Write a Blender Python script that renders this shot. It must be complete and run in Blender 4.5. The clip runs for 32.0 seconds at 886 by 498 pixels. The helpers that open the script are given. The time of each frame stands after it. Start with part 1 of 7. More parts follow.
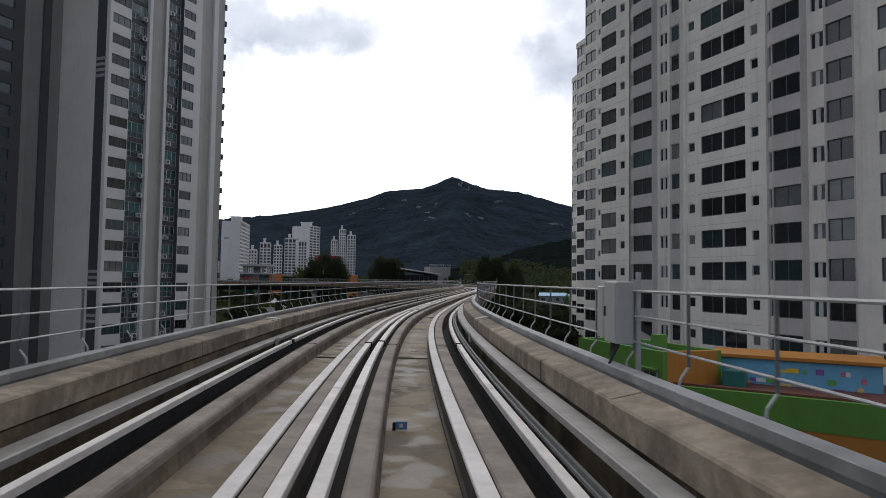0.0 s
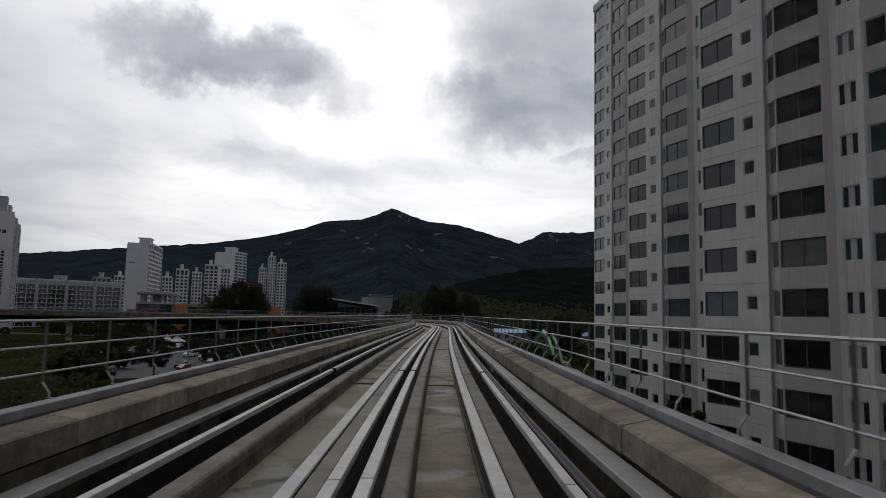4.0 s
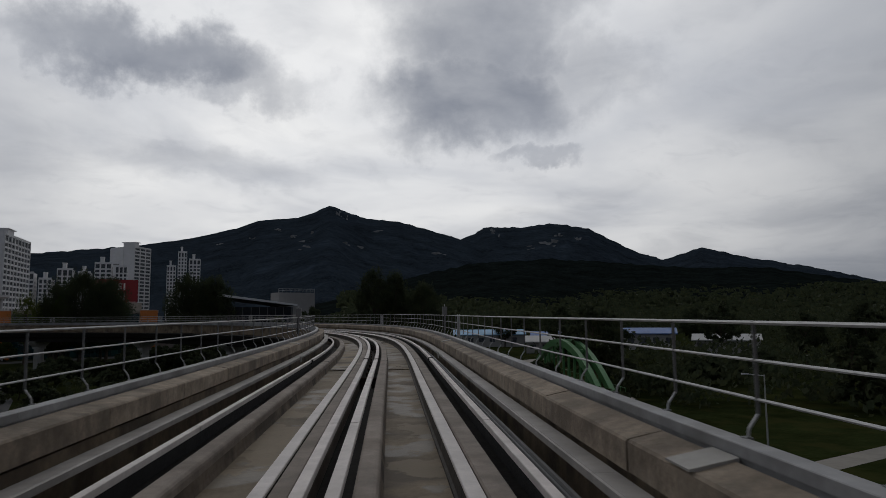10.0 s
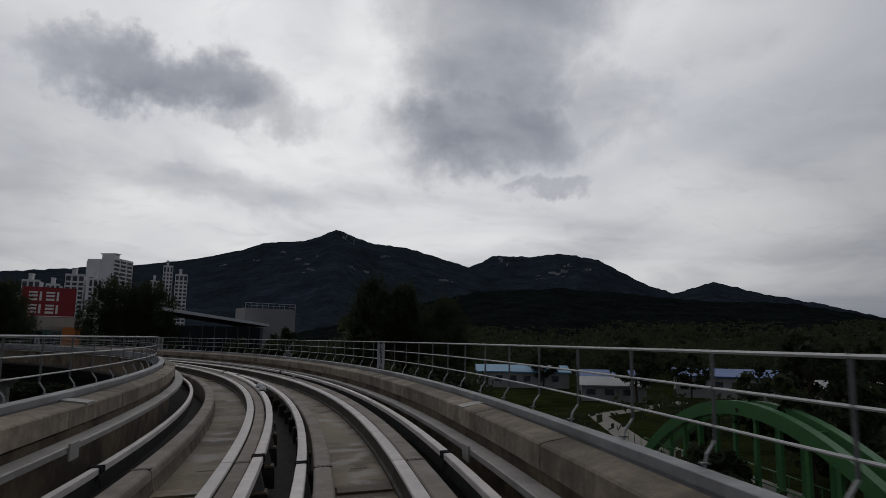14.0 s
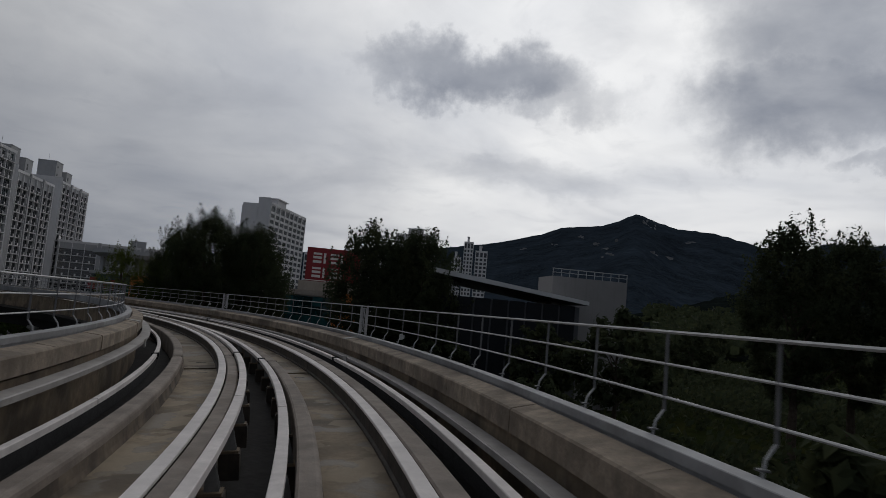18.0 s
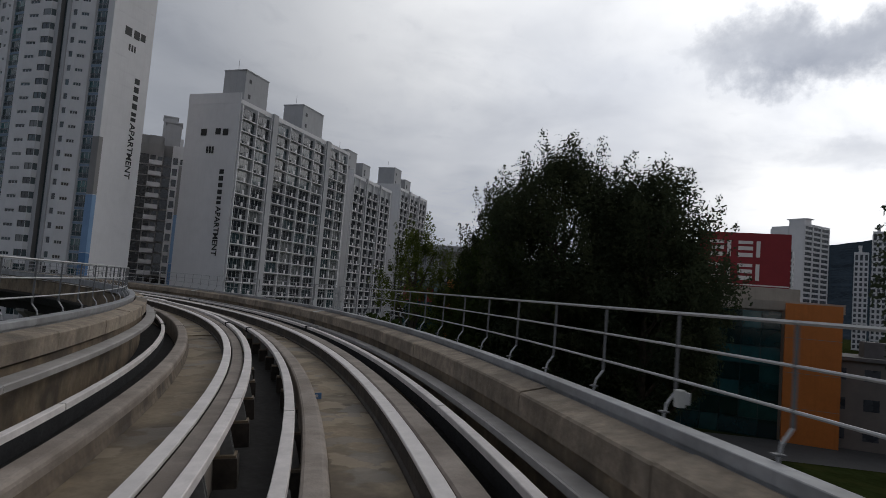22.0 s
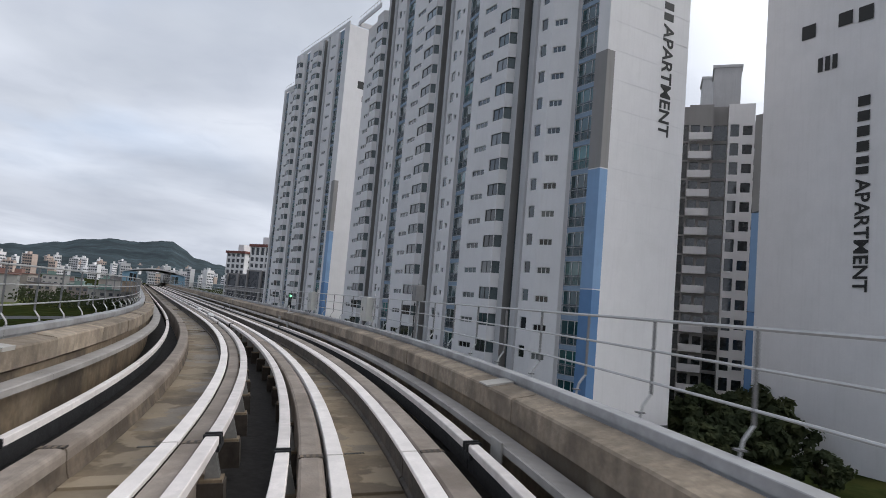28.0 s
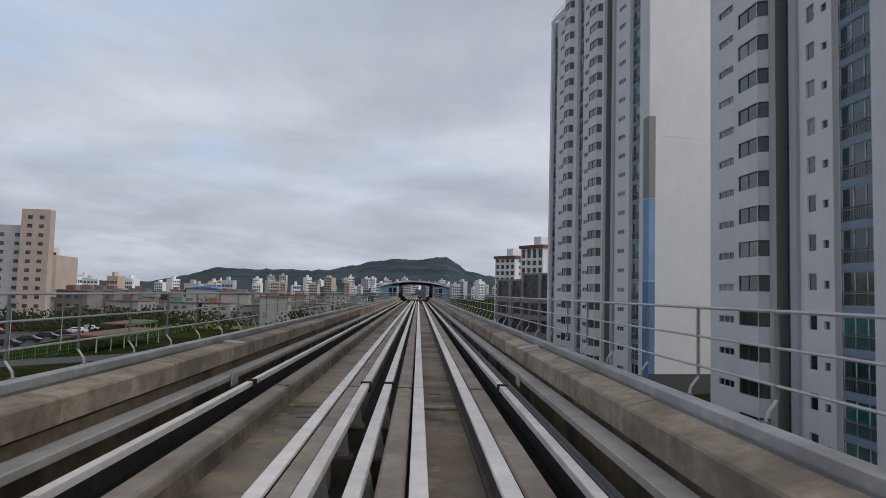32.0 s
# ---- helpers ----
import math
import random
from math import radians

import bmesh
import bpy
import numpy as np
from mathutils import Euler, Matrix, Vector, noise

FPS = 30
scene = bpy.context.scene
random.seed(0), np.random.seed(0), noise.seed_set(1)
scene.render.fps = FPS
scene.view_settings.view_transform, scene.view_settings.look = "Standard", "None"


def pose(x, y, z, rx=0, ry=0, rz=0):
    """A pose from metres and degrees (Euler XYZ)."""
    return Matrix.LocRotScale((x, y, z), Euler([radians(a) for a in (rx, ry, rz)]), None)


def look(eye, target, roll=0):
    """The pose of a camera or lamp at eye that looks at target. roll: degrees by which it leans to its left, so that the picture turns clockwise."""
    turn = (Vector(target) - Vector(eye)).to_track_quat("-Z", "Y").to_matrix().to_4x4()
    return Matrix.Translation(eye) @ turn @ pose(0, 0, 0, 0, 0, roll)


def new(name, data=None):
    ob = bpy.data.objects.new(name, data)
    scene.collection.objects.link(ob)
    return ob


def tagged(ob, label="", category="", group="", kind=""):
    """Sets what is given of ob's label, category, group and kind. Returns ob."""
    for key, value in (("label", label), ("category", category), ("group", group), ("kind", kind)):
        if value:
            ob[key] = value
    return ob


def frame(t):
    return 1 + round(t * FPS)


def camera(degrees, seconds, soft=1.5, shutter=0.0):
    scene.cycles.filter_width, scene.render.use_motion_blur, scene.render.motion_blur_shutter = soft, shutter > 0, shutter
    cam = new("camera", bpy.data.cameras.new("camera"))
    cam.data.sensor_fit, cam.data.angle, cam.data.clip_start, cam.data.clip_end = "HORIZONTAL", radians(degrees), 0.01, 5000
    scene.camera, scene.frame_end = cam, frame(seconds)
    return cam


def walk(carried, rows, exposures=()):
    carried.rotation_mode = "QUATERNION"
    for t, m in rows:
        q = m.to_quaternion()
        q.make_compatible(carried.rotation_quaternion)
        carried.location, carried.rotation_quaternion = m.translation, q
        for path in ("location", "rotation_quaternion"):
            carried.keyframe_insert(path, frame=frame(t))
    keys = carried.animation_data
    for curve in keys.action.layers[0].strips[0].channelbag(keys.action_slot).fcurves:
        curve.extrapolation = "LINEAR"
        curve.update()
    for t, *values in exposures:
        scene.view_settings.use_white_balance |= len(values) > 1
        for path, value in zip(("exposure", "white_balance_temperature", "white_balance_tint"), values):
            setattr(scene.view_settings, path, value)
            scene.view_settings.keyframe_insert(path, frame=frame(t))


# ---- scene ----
from mathutils.bvhtree import BVHTree
FOV = 68.4
PATH = [
    (0, -0.452, -0.083, 2.423, 92.76, -0.78, 5.59),
    (0.5, -1.535, 6.042, 2.424, 93.10, -1.99, 4.68),
    (1, -2.557, 12.202, 2.425, 93.70, -0.85, 3.74),
    (1.5, -3.505, 18.398, 2.427, 94.54, -1.49, 4.13),
    (2, -4.364, 24.631, 2.429, 94.63, -1.45, 3.87),
    (2.5, -5.115, 30.911, 2.430, 94.84, -0.45, 3.95),
    (3, -5.736, 37.245, 2.432, 95.14, -0.42, 3.02),
    (3.5, -6.211, 43.629, 2.431, 95.50, -0.81, 1.62),
    (4, -6.542, 50.060, 2.428, 95.78, -1.29, 0.16),
    (4.5, -6.746, 56.527, 2.425, 95.81, -1.47, -0.95),
    (5, -6.882, 63.022, 2.421, 94.92, -1.07, -1.35),
    (5.5, -6.978, 69.547, 2.470, 95.38, -0.21, -3.43),
    (6, -7.047, 76.101, 2.519, 96.23, -0.27, -4.37),
    (6.5, -7.097, 82.678, 2.519, 96.05, 0.27, -5.11),
    (7, -7.130, 89.271, 2.519, 96.15, 1.11, -6.09),
    (7.5, -7.146, 95.879, 2.534, 96.06, 0.91, -6.16),
    (8, -7.147, 102.502, 2.549, 96.20, 1.16, -6.66),
    (8.5, -7.134, 109.140, 2.529, 94.94, 0.47, -5.67),
    (9, -7.107, 115.793, 2.498, 94.93, 0.84, -5.85),
    (9.5, -7.074, 122.460, 2.468, 95.32, 0.36, -5.32),
    (10, -7.038, 129.141, 2.437, 95.67, 0.54, -4.90),
    (10.5, -7.009, 135.834, 2.417, 95.73, 0.48, -5.20),
    (11, -6.984, 142.539, 2.418, 94.83, -0.08, -4.04),
    (11.5, -6.953, 149.256, 2.418, 95.24, -0.07, -3.88),
    (12, -6.919, 155.983, 2.417, 97.36, 0.96, -5.36),
    (12.5, -6.891, 162.722, 2.414, 97.71, 0.02, -4.85),
    (13, -6.903, 169.475, 2.411, 98.12, 0.27, -5.40),
    (13.5, -6.996, 176.238, 2.406, 98.48, -0.19, -5.60),
    (14, -7.218, 183.010, 2.400, 98.17, -1.04, -4.52),
    (14.5, -7.629, 189.787, 2.393, 97.55, -2.07, -2.91),
    (15, -8.298, 196.561, 2.386, 96.85, -3.12, -0.86),
    (15.5, -9.286, 203.314, 2.381, 96.31, -4.04, 1.52),
    (16, -10.644, 210.023, 2.378, 96.06, -4.69, 4.76),
    (16.5, -12.400, 216.663, 2.376, 95.91, -4.50, 8.19),
    (17, -14.570, 223.207, 2.375, 94.96, -4.99, 12.45),
    (17.5, -17.158, 229.626, 2.374, 94.63, -5.33, 17.89),
    (18, -20.164, 235.888, 2.373, 95.62, -4.96, 20.85),
    (18.5, -23.583, 241.958, 2.373, 95.41, -4.79, 24.77),
    (19, -27.400, 247.802, 2.374, 94.73, -4.15, 27.56),
    (19.5, -31.601, 253.398, 2.375, 94.69, -4.34, 31.05),
    (20, -36.157, 258.730, 2.377, 93.67, -4.22, 34.96),
    (20.5, -41.028, 263.770, 2.377, 94.02, -4.85, 38.80),
    (21, -46.179, 268.489, 2.377, 93.24, -4.68, 42.82),
    (21.5, -51.587, 272.869, 2.376, 94.53, -4.36, 45.67),
    (22, -57.236, 276.892, 2.376, 94.00, -4.62, 49.83),
    (22.5, -63.097, 280.541, 2.375, 93.04, -4.28, 52.57),
    (23, -69.143, 283.801, 2.374, 93.92, -4.12, 55.76),
    (23.5, -75.350, 286.654, 2.373, 93.57, -4.08, 59.68),
    (24, -81.695, 289.087, 2.372, 93.98, -4.39, 63.66),
    (24.5, -88.156, 291.091, 2.372, 92.39, -4.74, 68.24),
    (25, -94.711, 292.666, 2.373, 91.59, -4.49, 71.87),
    (25.5, -101.330, 293.818, 2.375, 92.17, -4.92, 75.94),
    (26, -107.984, 294.563, 2.376, 92.76, -5.21, 79.63),
    (26.5, -114.652, 294.912, 2.376, 93.35, -5.44, 83.18),
    (27, -121.316, 294.864, 2.375, 93.91, -5.55, 86.58),
    (27.5, -127.950, 294.412, 2.373, 94.41, -5.45, 89.84),
    (28, -134.527, 293.547, 2.372, 94.76, -4.87, 92.73),
    (28.5, -141.022, 292.269, 2.372, 95.42, -4.82, 95.97),
    (29, -147.410, 290.581, 2.375, 95.60, -4.97, 99.71),
    (29.5, -153.677, 288.520, 2.380, 95.52, -5.05, 103.29),
    (30, -159.818, 286.129, 2.387, 94.44, -5.17, 107.95),
    (30.5, -165.845, 283.474, 2.396, 94.63, -3.38, 110.75),
    (31, -171.776, 280.623, 2.404, 95.32, -2.07, 112.92),
    (31.5, -177.640, 277.646, 2.410, 94.84, -1.49, 114.36),
    (32, -183.459, 274.602, 2.414, 93.87, -1.56, 115.93),
]
cam = camera(FOV, 32.0, soft=0.6, shutter=0.12)
EXPOSURES = [(0, -0.40), (1, -0.5), (2.5, -0.78), (5, -1.42), (9, -1.62), (13, -1.72), (17, -1.66), (19, -1.49), (22, -1.02), (24, -0.40), (26, -0.07), (28, 0.24), (30, 0.25), (32, -0.08)]
walk(cam, [(t, pose(x, y, z, rx, ry, rz)) for t, x, y, z, rx, ry, rz in PATH], EXPOSURES)

# ---- sky and sun: overcast, the sun behind cloud over the mountain ----
SUN_AZ, SUN_EL = 4.0, 42.0      # degrees left of +y, above the horizon


def make_world():
    world = bpy.data.worlds.new("sky")
    scene.world = world
    world.use_nodes = True
    nt = world.node_tree
    nt.nodes.clear()
    nn, ln = nt.nodes.new, nt.links.new

    def math_node(op, a, b=None, clamp=False):
        m = nn("ShaderNodeMath")
        m.operation, m.use_clamp = op, clamp
        for i, v in enumerate((a, b)):
            if v is None:
                continue
            if isinstance(v, (int, float)):
                m.inputs[i].default_value = v
            else:
                ln(v, m.inputs[i])
        return m.outputs[0]

    def mix(fac, a, b):
        m = nn("ShaderNodeMix")
        m.data_type = "RGBA"
        for sock, v in ((m.inputs[0], fac), (m.inputs[6], a), (m.inputs[7], b)):
            if isinstance(v, (int, float)):
                sock.default_value = v
            elif isinstance(v, tuple):
                sock.default_value = (*v, 1)
            else:
                ln(v, sock)
        return m.outputs[2]

    coord = nn("ShaderNodeTexCoord").outputs["Generated"]
    sky = nn("ShaderNodeTexSky")
    sky.sky_type, sky.sun_disc = "NISHITA", False
    sky.sun_elevation, sky.sun_rotation = radians(SUN_EL), radians(-SUN_AZ)
    sky.air_density, sky.dust_density = 1.0, 2.0
    skyc = nn("ShaderNodeMix")
    skyc.data_type, skyc.blend_type = "RGBA", "MULTIPLY"
    skyc.inputs[0].default_value = 1.0
    ln(sky.outputs[0], skyc.inputs[6])
    skyc.inputs[7].default_value = (0.085, 0.085, 0.085, 1)

    # cloud deck: project the way to a flat ceiling so that clouds shrink to the horizon
    sep = nn("ShaderNodeSeparateXYZ")
    ln(coord, sep.inputs[0])
    up = math_node("MAXIMUM", sep.outputs[2], 0.0)
    den = math_node("ADD", up, 0.16)
    comb = nn("ShaderNodeCombineXYZ")
    ln(math_node("DIVIDE", sep.outputs[0], den), comb.inputs[0])
    ln(math_node("DIVIDE", sep.outputs[1], den), comb.inputs[1])

    def cloud_noise(scale, detail, rough, dist=0.0, offset=0.0):
        t = nn("ShaderNodeTexNoise")
        t.inputs["Scale"].default_value = scale
        t.inputs["Detail"].default_value = detail
        t.inputs["Roughness"].default_value = rough
        t.inputs["Distortion"].default_value = dist
        v = nn("ShaderNodeVectorMath")
        v.operation = "ADD"
        ln(comb.outputs[0], v.inputs[0])
        v.inputs[1].default_value = (offset, offset * 0.7, 0)
        ln(v.outputs[0], t.inputs["Vector"])
        return t.outputs[0]

    def ramp(fac, lo, hi):
        m = nn("ShaderNodeMapRange")
        m.interpolation_type = "SMOOTHSTEP"
        ln(fac, m.inputs[0])
        m.inputs[1].default_value, m.inputs[2].default_value = lo, hi
        return m.outputs[0]

    # soft ragged vector for the heavy clouds
    warp = nn("ShaderNodeTexNoise")
    warp.inputs["Scale"].default_value, warp.inputs["Detail"].default_value = 6.0, 5.0
    ln(coord, warp.inputs["Vector"])
    wsub = nn("ShaderNodeVectorMath")
    wsub.operation = "SUBTRACT"
    ln(warp.outputs[1], wsub.inputs[0])
    wsub.inputs[1].default_value = (0.5, 0.5, 0.5)
    wscl = nn("ShaderNodeVectorMath")
    wscl.operation = "SCALE"
    ln(wsub.outputs[0], wscl.inputs[0])
    wscl.inputs["Scale"].default_value = 0.13
    tear = nn("ShaderNodeTexNoise")
    tear.inputs["Scale"].default_value, tear.inputs["Detail"].default_value = 19.0, 7.0
    tear.inputs["Roughness"].default_value = 0.62
    ln(coord, tear.inputs["Vector"])
    tsub = nn("ShaderNodeVectorMath")
    tsub.operation = "SUBTRACT"
    ln(tear.outputs[1], tsub.inputs[0])
    tsub.inputs[1].default_value = (0.5, 0.5, 0.5)
    tscl = nn("ShaderNodeVectorMath")
    tscl.operation = "SCALE"
    ln(tsub.outputs[0], tscl.inputs[0])
    tscl.inputs["Scale"].default_value = 0.10
    both = nn("ShaderNodeVectorMath")
    both.operation = "ADD"
    ln(wscl.outputs[0], both.inputs[0])
    ln(tscl.outputs[0], both.inputs[1])
    wadd = nn("ShaderNodeVectorMath")
    wadd.operation = "ADD"
    ln(coord, wadd.inputs[0])
    ln(both.outputs[0], wadd.inputs[1])

    def heavy(az, el, wide, high):
        a, e = radians(az), radians(el)
        n = Vector((-math.sin(a) * math.cos(e), math.cos(a) * math.cos(e), math.sin(e)))
        right = Vector((math.cos(a), math.sin(a), 0))
        up_v = n.cross(right) * -1
        out = None
        for axis, size in ((right, wide), (up_v, high)):
            d = nn("ShaderNodeVectorMath")
            d.operation = "DOT_PRODUCT"
            s = nn("ShaderNodeVectorMath")
            s.operation = "SUBTRACT"
            ln(wadd.outputs[0], s.inputs[0])
            s.inputs[1].default_value = n
            ln(s.outputs[0], d.inputs[0])
            d.inputs[1].default_value = axis / size
            sq = math_node("POWER", math_node("ABSOLUTE", d.outputs["Value"]), 2.0)
            out = sq if out is None else math_node("ADD", out, sq)
        front = nn("ShaderNodeVectorMath")
        front.operation = "DOT_PRODUCT"
        ln(coord, front.inputs[0])
        front.inputs[1].default_value = n
        g = math_node("MULTIPLY", ramp(math_node("MULTIPLY", out, -1.0), -1.5, 0.0), ramp(front.outputs["Value"], 0.5, 0.8))
        return g

    base = ramp(cloud_noise(0.9, 5.0, 0.48, 0.4), 0.25, 0.7)
    fine = ramp(cloud_noise(2.4, 6.0, 0.52, 0.2, 3.1), 0.3, 0.75)
    # colours of the deck: bright around the hidden sun, greyer away from it
    a, e = radians(SUN_AZ), radians(SUN_EL)
    sund = nn("ShaderNodeVectorMath")
    sund.operation = "DOT_PRODUCT"
    ln(coord, sund.inputs[0])
    sund.inputs[1].default_value = (-math.sin(a) * math.cos(e), math.cos(a) * math.cos(e), math.sin(e))
    near = ramp(sund.outputs["Value"], 0.42, 1.0)
    bright = mix(near, (0.87, 0.92, 1.03), (3.78, 3.78, 3.76))
    grey = mix(near, (0.50, 0.55, 0.65), (2.2, 2.3, 2.52))
    deck = mix(base, grey, bright)
    deck = mix(math_node("MULTIPLY", fine, 0.22), deck, mix(near, (0.80, 0.85, 0.92), (3.3, 3.3, 3.35)))
    dark = None
    for az, el, wide, high, weight in ((20, 21.0, 0.20, 0.05, 0.85), (13, 19.8, 0.13, 0.04, 0.5), (-8, 18.8, 0.16, 0.08, 0.9), (-8.5, 24.0, 0.16, 0.10, 0.85), (-9, 29.0, 0.18, 0.13, 0.85), (-16, 20.5, 0.13, 0.07, 0.45), (-13.5, 13.2, 0.055, 0.018, 0.5), (14, 12.5, 0.14, 0.03, 0.22), (30, 12.5, 0.12, 0.03, 0.2), (-34, 24, 0.24, 0.09, 0.12), (44, 9, 0.32, 0.18, 0.34), (42, 24, 0.28, 0.12, 0.2), (33, 15, 0.20, 0.10, 0.24)):
        h = math_node("MULTIPLY", heavy(az, el, wide, high), weight)
        dark = h if dark is None else math_node("MAXIMUM", dark, h)
    puff = math_node("MULTIPLY", dark, math_node("ADD", math_node("MULTIPLY", fine, 0.35), 0.72))
    # soft grey rolls and thin wisps across the whole deck
    rolls = ramp(cloud_noise(1.5, 7.0, 0.55, 0.6, 5.7), 0.46, 0.72)
    deck = mix(math_node("MULTIPLY", rolls, 0.27), deck, mix(near, (0.44, 0.49, 0.60), (1.25, 1.32, 1.50)))
    wisp = ramp(cloud_noise(5.0, 8.0, 0.6, 0.8, 9.2), 0.52, 0.76)
    deck = mix(math_node("MULTIPLY", wisp, 0.16), deck, mix(near, (0.46, 0.51, 0.62), (1.3, 1.38, 1.6)))
    deck = mix(math_node("MULTIPLY", puff, 0.95), deck, (0.60, 0.69, 0.90))
    # unseen darkening added overhead, which cuts the light on level surfaces
    deck = mix(math_node("MULTIPLY", ramp(sep.outputs[2], 0.52, 0.85), 0.55), deck, (0.42, 0.44, 0.48))
    # a low grey bank along the horizon away from the sun
    away = ramp(math_node("MULTIPLY", sund.outputs["Value"], -1.0), -0.1, 0.5)
    low = ramp(math_node("MULTIPLY", sep.outputs[2], -1.0), -0.24, -0.05)
    bank = math_node("MULTIPLY", math_node("MULTIPLY", away, low), ramp(cloud_noise(0.55, 5.0, 0.6, 0.5, 7.3), 0.35, 0.6))
    deck = mix(math_node("MULTIPLY", bank, 0.65), deck, (0.44, 0.48, 0.57))
    # thin places let the blue through, away from the sun
    gap = math_node("MULTIPLY", math_node("MULTIPLY", ramp(cloud_noise(0.8, 5.0, 0.5, 0.3, 11.0), 0.42, 0.62), away), ramp(sep.outputs[2], 0.08, 0.30))
    blue = nn("ShaderNodeMix")
    blue.data_type, blue.blend_type = "RGBA", "ADD"
    blue.inputs[0].default_value = 1.0
    ln(skyc.outputs[2], blue.inputs[6])
    blue.inputs[7].default_value = (0.42, 0.58, 0.84, 1)
    col = mix(math_node("MULTIPLY", gap, 0.8), deck, blue.outputs[2])
    bg = nn("ShaderNodeBackground")
    ln(col, bg.inputs[0])
    bg.inputs[1].default_value = 0.80
    ln(bg.outputs[0], nn("ShaderNodeOutputWorld").inputs[0])


make_world()
sun_data = bpy.data.lights.new("sun", "SUN")
sun_data.energy, sun_data.angle, sun_data.color = 0.5, radians(25), (1.0, 0.96, 0.90)
sun = new("sun", sun_data)
_a, _e = radians(SUN_AZ), radians(SUN_EL)
sun.matrix_world = look((-math.sin(_a) * math.cos(_e) * 300, math.cos(_a) * math.cos(_e) * 300, math.sin(_e) * 300), (0, 0, 0))

# ---- materials ----
MATS = {}


def mat(name, colour, rough=0.8, vary=0.18, scale=1.5, fine=18.0, bump=0.15, metal=0.0, second=None, amount=0.4, streak=0.0, per_piece=0.0, spec=0.4, coat=0.0, third=None, patch=0.5, wash=0.0, pool=0.0):
    """A surface with two scales of variation, second-colour stains, streaks and relief, sized in metres."""
    if name in MATS:
        return MATS[name]
    m = bpy.data.materials.new(name)
    m.use_nodes = True
    nt = m.node_tree
    nn, ln = nt.nodes.new, nt.links.new
    b = nt.nodes["Principled BSDF"]
    geo = nn("ShaderNodeNewGeometry")

    def noise_tex(s, detail=4.0, stretch=None):
        t = nn("ShaderNodeTexNoise")
        t.inputs["Scale"].default_value, t.inputs["Detail"].default_value = s, detail
        if stretch:
            mp = nn("ShaderNodeMapping")
            mp.inputs["Scale"].default_value = stretch
            ln(geo.outputs["Position"], mp.inputs[0])
            ln(mp.outputs[0], t.inputs["Vector"])
        else:
            ln(geo.outputs["Position"], t.inputs["Vector"])
        return t.outputs[0]

    def rng(v, lo, hi, a, c):
        r = nn("ShaderNodeMapRange")
        ln(v, r.inputs[0])
        for i, x in enumerate((lo, hi, a, c)):
            r.inputs[i + 1].default_value = x
        return r.outputs[0]

    def mixc(fac, a, c, mode="MIX"):
        k = nn("ShaderNodeMix")
        k.data_type, k.blend_type = "RGBA", mode
        for sock, v in ((k.inputs[0], fac), (k.inputs[6], a), (k.inputs[7], c)):
            if isinstance(v, (int, float)):
                sock.default_value = v
            elif isinstance(v, tuple):
                sock.default_value = (*v[:3], 1)
            else:
                ln(v, sock)
        return k.outputs[2]

    def grey(v):
        c = nn("ShaderNodeCombineColor")
        for i in range(3):
            ln(v, c.inputs[i])
        return c.outputs[0]

    big, small = noise_tex(scale), noise_tex(fine, 3.0)
    col = mixc(1.0, tuple(colour), grey(rng(big, 0.25, 0.75, 1 - vary, 1 + vary)), "MULTIPLY")
    col = mixc(1.0, col, grey(rng(small, 0.25, 0.75, 1 - vary * 0.5, 1 + vary * 0.5)), "MULTIPLY")
    mid = noise_tex(scale * 4.5, 5.0)
    col = mixc(1.0, col, grey(rng(mid, 0.3, 0.7, 1 - vary * 0.6, 1 + vary * 0.6)), "MULTIPLY")
    if second:
        blot = noise_tex(scale * 0.6 + 0.2, 8.0)
        col = mixc(rng(blot, 0.49, 0.62, 0.0, amount), col, tuple(second))
    if third:
        pale = noise_tex(scale * 1.1 + 0.1, 7.0, (1.0, 1.0, 1.0))
        col = mixc(rng(pale, 0.56, 0.66, 0.0, patch), col, tuple(third))
    if streak:
        st = noise_tex(1.0, 5.0, (3.5, 3.5, 0.22))
        col = mixc(rng(st, 0.5, 0.75, 0.0, streak), col, (colour[0] * 0.4, colour[1] * 0.38, colour[2] * 0.35))
    if wash:
        # fine silt lines and damp drying edges
        silt = noise_tex(7.0, 9.0)
        damp = noise_tex(0.35, 9.0)
        col = mixc(rng(silt, 0.47, 0.60, 0.0, wash * 0.65), col, (colour[0] * 0.35, colour[1] * 0.33, colour[2] * 0.32))
        col = mixc(rng(damp, 0.50, 0.53, 0.0, wash * 0.5), col, (colour[0] * 0.55, colour[1] * 0.52, colour[2] * 0.5))
    wet = None
    if pool:
        # dried silt films with crisp edges, and damp patches that still shine
        film = noise_tex(0.62, 7.0)
        col = mixc(rng(film, 0.525, 0.545, 0.0, pool), col, (colour[0] * 1.38, colour[1] * 1.45, colour[2] * 1.55))
        wet = noise_tex(0.85, 5.0)
        col = mixc(rng(wet, 0.56, 0.575, 0.0, pool), col, (colour[0] * 0.42, colour[1] * 0.42, colour[2] * 0.42))
    if per_piece:
        info = nn("ShaderNodeObjectInfo")
        col = mixc(1.0, col, grey(rng(info.outputs["Random"], 0, 1, 1 - per_piece, 1 + per_piece)), "MULTIPLY")
    ln(col, b.inputs["Base Color"])
    if wet is None:
        ln(rng(small, 0.3, 0.7, max(rough - 0.1, 0.02), min(rough + 0.08, 1.0)), b.inputs["Roughness"])
    else:
        ln(rng(wet, 0.55, 0.585, rough, rough * 0.66), b.inputs["Roughness"])
    b.inputs["Metallic"].default_value = metal
